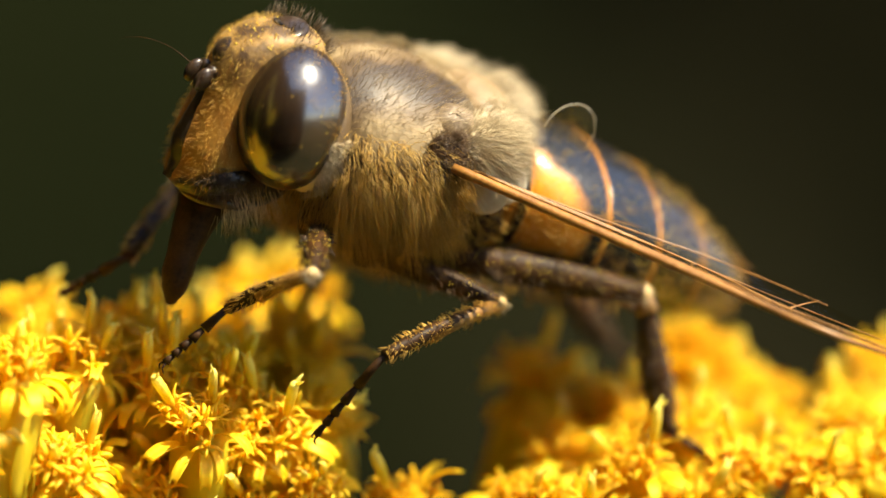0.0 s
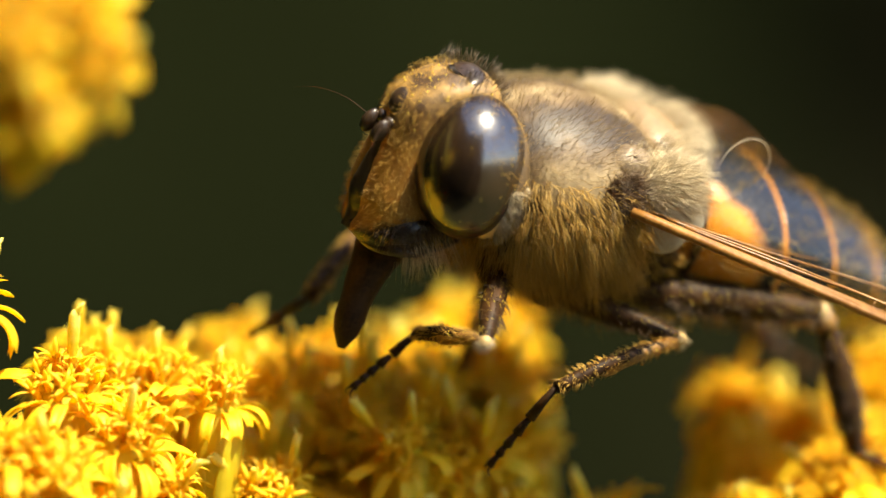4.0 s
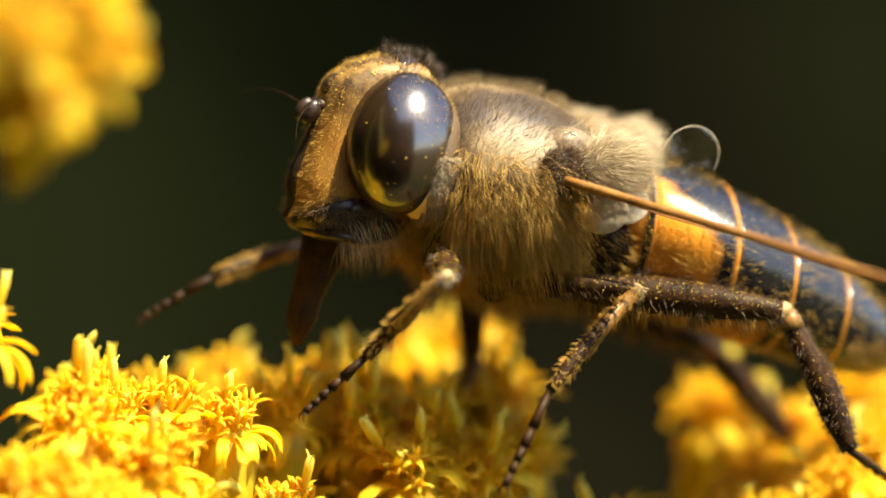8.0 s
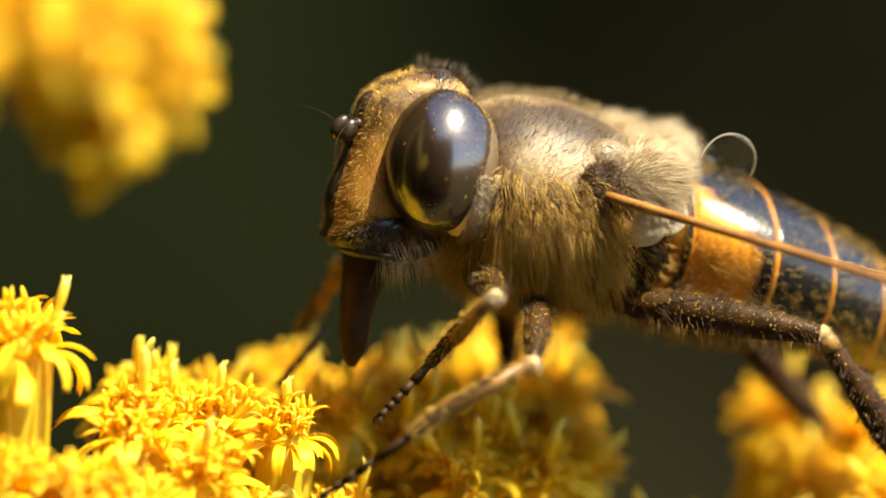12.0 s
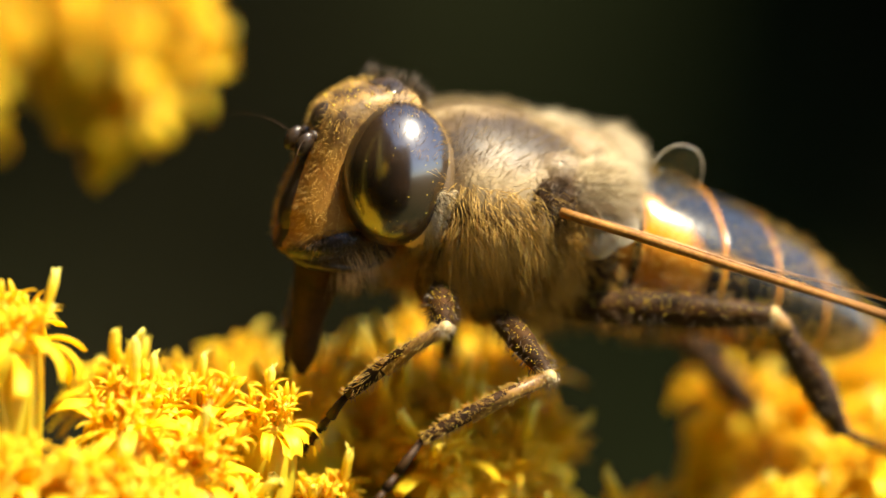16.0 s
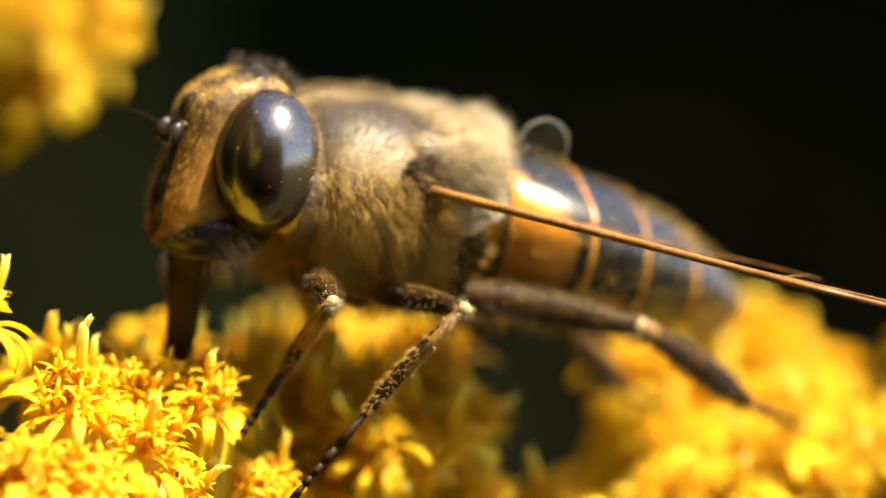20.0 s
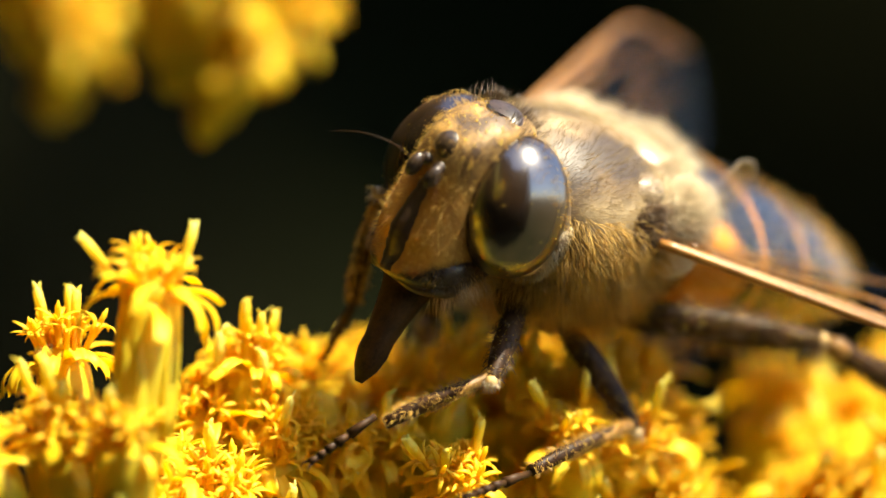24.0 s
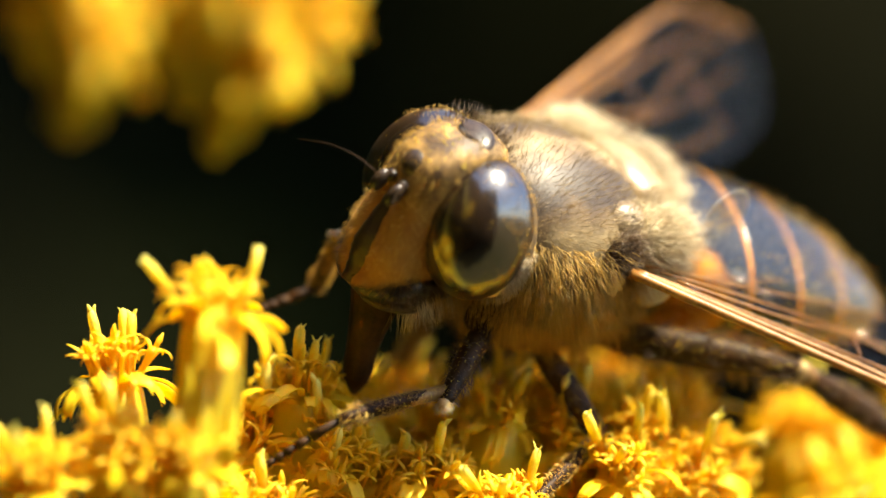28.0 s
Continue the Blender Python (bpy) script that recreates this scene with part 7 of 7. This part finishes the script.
    walk(tarsus, [(0, pose(0.00437, -0.00076, -0.00314, -0.0, 46.9, -43.4)), (0.5, pose(0.00412, -0.00062, -0.00303, -0.0, 46.2, -45.6)), (1, pose(0.00409, -0.00065, -0.00315, -0.0, 47.2, -51.0)),
        (1.5, pose(0.00398, -0.00066, -0.00316, -0.0, 45.9, -54.5)), (2, pose(0.00398, -0.00066, -0.00339, -0.0, 46.6, -58.7)), (2.5, pose(0.00394, -0.00084, -0.00317, -0.0, 47.5, -62.2)),
        (3, pose(0.00372, -0.00083, -0.00321, -0.0, 49.2, -65.9)), (3.5, pose(0.00373, -0.00132, -0.00348, -0.0, 50.0, -63.1)), (4, pose(0.00389, -0.00158, -0.00342, -0.0, 50.1, -56.7)),
        (4.5, pose(0.00412, -0.00160, -0.00330, -0.0, 48.6, -48.1)), (6.5, pose(0.00505, -0.00137, -0.00265, -0.0, 41.7, -20.5)), (7, pose(0.00513, -0.00141, -0.00282, -0.0, 40.9, -15.5)),
        (7.5, pose(0.00517, -0.00158, -0.00275, -0.0, 40.7, -11.1)), (8, pose(0.00518, -0.00176, -0.00270, -0.0, 39.8, -6.7)), (8.5, pose(0.00485, -0.00205, -0.00298, 0.0, 40.4, 4.0)),
        (9, pose(0.00448, -0.00247, -0.00312, 0.0, 40.3, 14.8)), (9.5, pose(0.00425, -0.00274, -0.00325, 0.0, 38.4, 29.3)), (10, pose(0.00395, -0.00299, -0.00338, 0.0, 34.4, 42.2)),
        (10.5, pose(0.00386, -0.00319, -0.00388, 0.0, 29.6, 53.8)), (11, pose(0.00351, -0.00335, -0.00391, 0.0, 25.1, 62.6)), (11.5, pose(0.00328, -0.00286, -0.00373, 0.0, 36.2, 58.0)),
        (13.5, pose(0.00381, -0.00126, -0.00283, 0.0, 62.4, -102.9)), (14, pose(0.00368, -0.00055, -0.00317, 0.0, 48.7, -107.0)), (14.5, pose(0.00387, -0.00054, -0.00279, 0.0, 51.0, -107.8)),
        (15, pose(0.00378, -0.00053, -0.00290, 0.0, 48.7, -107.3)), (15.5, pose(0.00369, -0.00055, -0.00303, 0.0, 46.6, -109.0)), (16, pose(0.00363, -0.00049, -0.00295, 0.0, 45.1, -108.7)),
        (16.5, pose(0.00334, -0.00041, -0.00306, 0.0, 41.7, -107.0)), (17, pose(0.00334, -0.00043, -0.00317, 0.0, 39.9, -108.3)), (17.5, pose(0.00356, -0.00030, -0.00311, 0.0, 40.9, -105.5)),
        (18, pose(0.00357, -0.00022, -0.00305, 0.0, 42.3, -104.3)), (18.5, pose(0.00360, -0.00029, -0.00280, 0.0, 41.4, -99.8)), (19, pose(0.00382, -0.00041, -0.00285, 0.0, 43.8, -98.9)),
        (19.5, pose(0.00353, -0.00031, -0.00292, 0.0, 46.0, -99.3)), (20, pose(0.00346, -0.00038, -0.00263, 0.0, 47.3, -100.7)), (20.5, pose(0.00375, -0.00061, -0.00301, 0.0, 47.7, -108.6)),
        (21, pose(0.00369, -0.00064, -0.00299, 0.0, 49.1, -113.3)), (21.5, pose(0.00360, -0.00102, -0.00300, -80.3, 70.4, -79.7)), (22, pose(0.00365, -0.00165, -0.00382, 0.0, 63.9, 1.0)),
        (22.5, pose(0.00356, -0.00209, -0.00347, 0.0, 38.5, 14.2)), (24.5, pose(0.00274, -0.00150, -0.00271, 49.3, 112.2, 50.3)), (25, pose(0.00279, -0.00150, -0.00273, 79.1, 107.1, 83.4)),
        (25.5, pose(0.00266, -0.00296, -0.00223, -12.4, 33.6, -12.2)), (26, pose(0.00216, -0.00175, -0.00227, 55.2, 113.5, 57.0)), (26.5, pose(0.00555, -0.00158, -0.00060, -15.1, 36.3, -27.7)),
        (27, pose(0.00297, -0.00182, -0.00260, -3.1, 17.2, 25.3)), (27.5, pose(0.00253, -0.00174, -0.00260, -5.3, 14.2, 16.4)), (28, pose(0.00262, -0.00243, -0.00305, -7.5, 15.4, 7.3))])
    walk(head, [(0, pose(0, 0, 0)), (4.5, pose(0, 0, 0)), (7, pose(0.000100, -0.000050, -0.000050, 1.5, 0, 2.0)), (11.5, pose(0.000100, -0.000050, -0.000050, 1.5, 0, 2.0)),
        (13.5, pose(0.000060, 0.000045, -0.000060, 1.5, -0.7, -1.0)), (16, pose(0.000124, -0.000176, 0.000014, 0.6, -0.5, 4.2)), (20, pose(0.000110, -0.000200, 0, 0, -1.0, 4.8)),
        (22, pose(0.000097, -0.000250, -0.000017, -0.4, -1.9, 5.4)), (22.5, pose(0.000097, -0.000250, -0.000017, -0.4, -1.9, 5.4)), (24.5, pose(0, 0, 0)), (28, pose(0, 0, 0))])
    walk(wings[0], [(0, pose(-0.00047, 0.00242, 0.00062, -8.4, 4.0, 138.0)), (22.5, pose(-0.00047, 0.00242, 0.00062, -8.4, 4.0, 138.0)), (24.5, pose(-0.00047, 0.00242, 0.00062, 1.3, 3.2, 140.1)), (25, pose(-0.00047, 0.00242, 0.00062, 1.8, 5.7, 142.5)), (25.5, pose(-0.00047, 0.00242, 0.00062, 3.5, 4.8, 141.7)), (26, pose(-0.00047, 0.00242, 0.00062, 5.1, 3.9, 140.8)), (26.5, pose(-0.00047, 0.00242, 0.00062, 4.5, 4.6, 140.2)), (27, pose(-0.00047, 0.00242, 0.00062, -0.3, 3.3, 142.4)), (27.5, pose(-0.00047, 0.00242, 0.00062, 0.4, 4.1, 143.0)), (28, pose(-0.00047, 0.00242, 0.00062, 1.2, 4.8, 143.6))])
    walk(wings[1], [(0, pose(-0.00047, -0.00242, 0.00062, 12.9, 163.7, 7.2)), (2.4, pose(-0.00047, -0.00242, 0.00062, 12.9, 163.7, 7.2)), (3, pose(-0.00047, -0.00242, 0.00062, 46.3, 168.0, 32.0)), (4.5, pose(-0.00047, -0.00242, 0.00062, 46.3, 168.0, 32.0)), (6.5, pose(-0.00047, -0.00242, 0.00062, 12.9, 163.7, 7.2)), (11.5, pose(-0.00047, -0.00242, 0.00062, 12.9, 163.7, 7.2)), (13.5, pose(-0.00047, -0.00242, 0.00062, -127.8, 2.0, -140.0)), (14.1, pose(-0.00047, -0.00242, 0.00062, 12.9, 163.7, 7.2)), (21.5, pose(-0.00047, -0.00242, 0.00062, 12.9, 163.7, 7.2)), (22.5, pose(-0.00047, -0.00242, 0.00062, 45.6, 178.0, 24.0)), (24.5, pose(-0.00047, -0.00242, 0.00062, -140, -4, -152)), (25, pose(-0.00047, -0.00242, 0.00062, -144, -3, -150)), (26, pose(-0.00047, -0.00242, 0.00062, -143, -4, -151)), (26.5, pose(-0.00047, -0.00242, 0.00062, -144, -3, -150)), (27, pose(-0.00047, -0.00242, 0.00062, -160.3, -0.2, -155.8)), (28, pose(-0.00047, -0.00242, 0.00062, -147.9, -4.6, -150.9))])
    for plate_part in plates:
        walk(plate_part, [(0, pose(0, 0, 0)), (21.5, pose(0, 0, 0)), (22.5, bend(-2.0, 1.5)), (24.5, bend(-10.0, 6.0)), (28, bend(-10.6, 6.6))])
    walk(near_spray, [(0, pose(-0.00040, 0, -0.00060)), (1, pose(-0.00035, 0, -0.00060)), (3, pose(0.00036, 0, -0.00040)), (4.5, pose(0.00030, 0, -0.00030)), (8, pose(-0.00026, 0, 0.00007)), (11, pose(0.00000, 0, 0.00000)), (14, pose(-0.00005, 0, 0.00027)), (17, pose(-0.00032, 0, 0.00018)), (19, pose(-0.00090, 0, 0.00058)), (20, pose(-0.00147, 0, 0.00059)), (21, pose(-0.00092, 0, 0.00054)), (22.5, pose(-0.00105, 0, 0.00004)), (24.5, pose(-0.00109, 0, -0.00049)), (25, pose(-0.00206, 0, -0.00036)), (28, pose(-0.00242, 0, -0.00029))])
    walk(hind_spray, [(0, pose(0, 0, 0)), (22.2, pose(0, 0, 0)), (24.5, pose(-0.0016, 0, 0.0002)), (28, pose(-0.0016, 0, 0.0002))])
    walk(front_spray, [(0, pose(0, 0, 0)), (22.2, pose(0, 0, 0)), (24.4, pose(-0.0010, 0.0036, -0.0006)), (28, pose(-0.0010, 0.0036, -0.0006))])


motions()
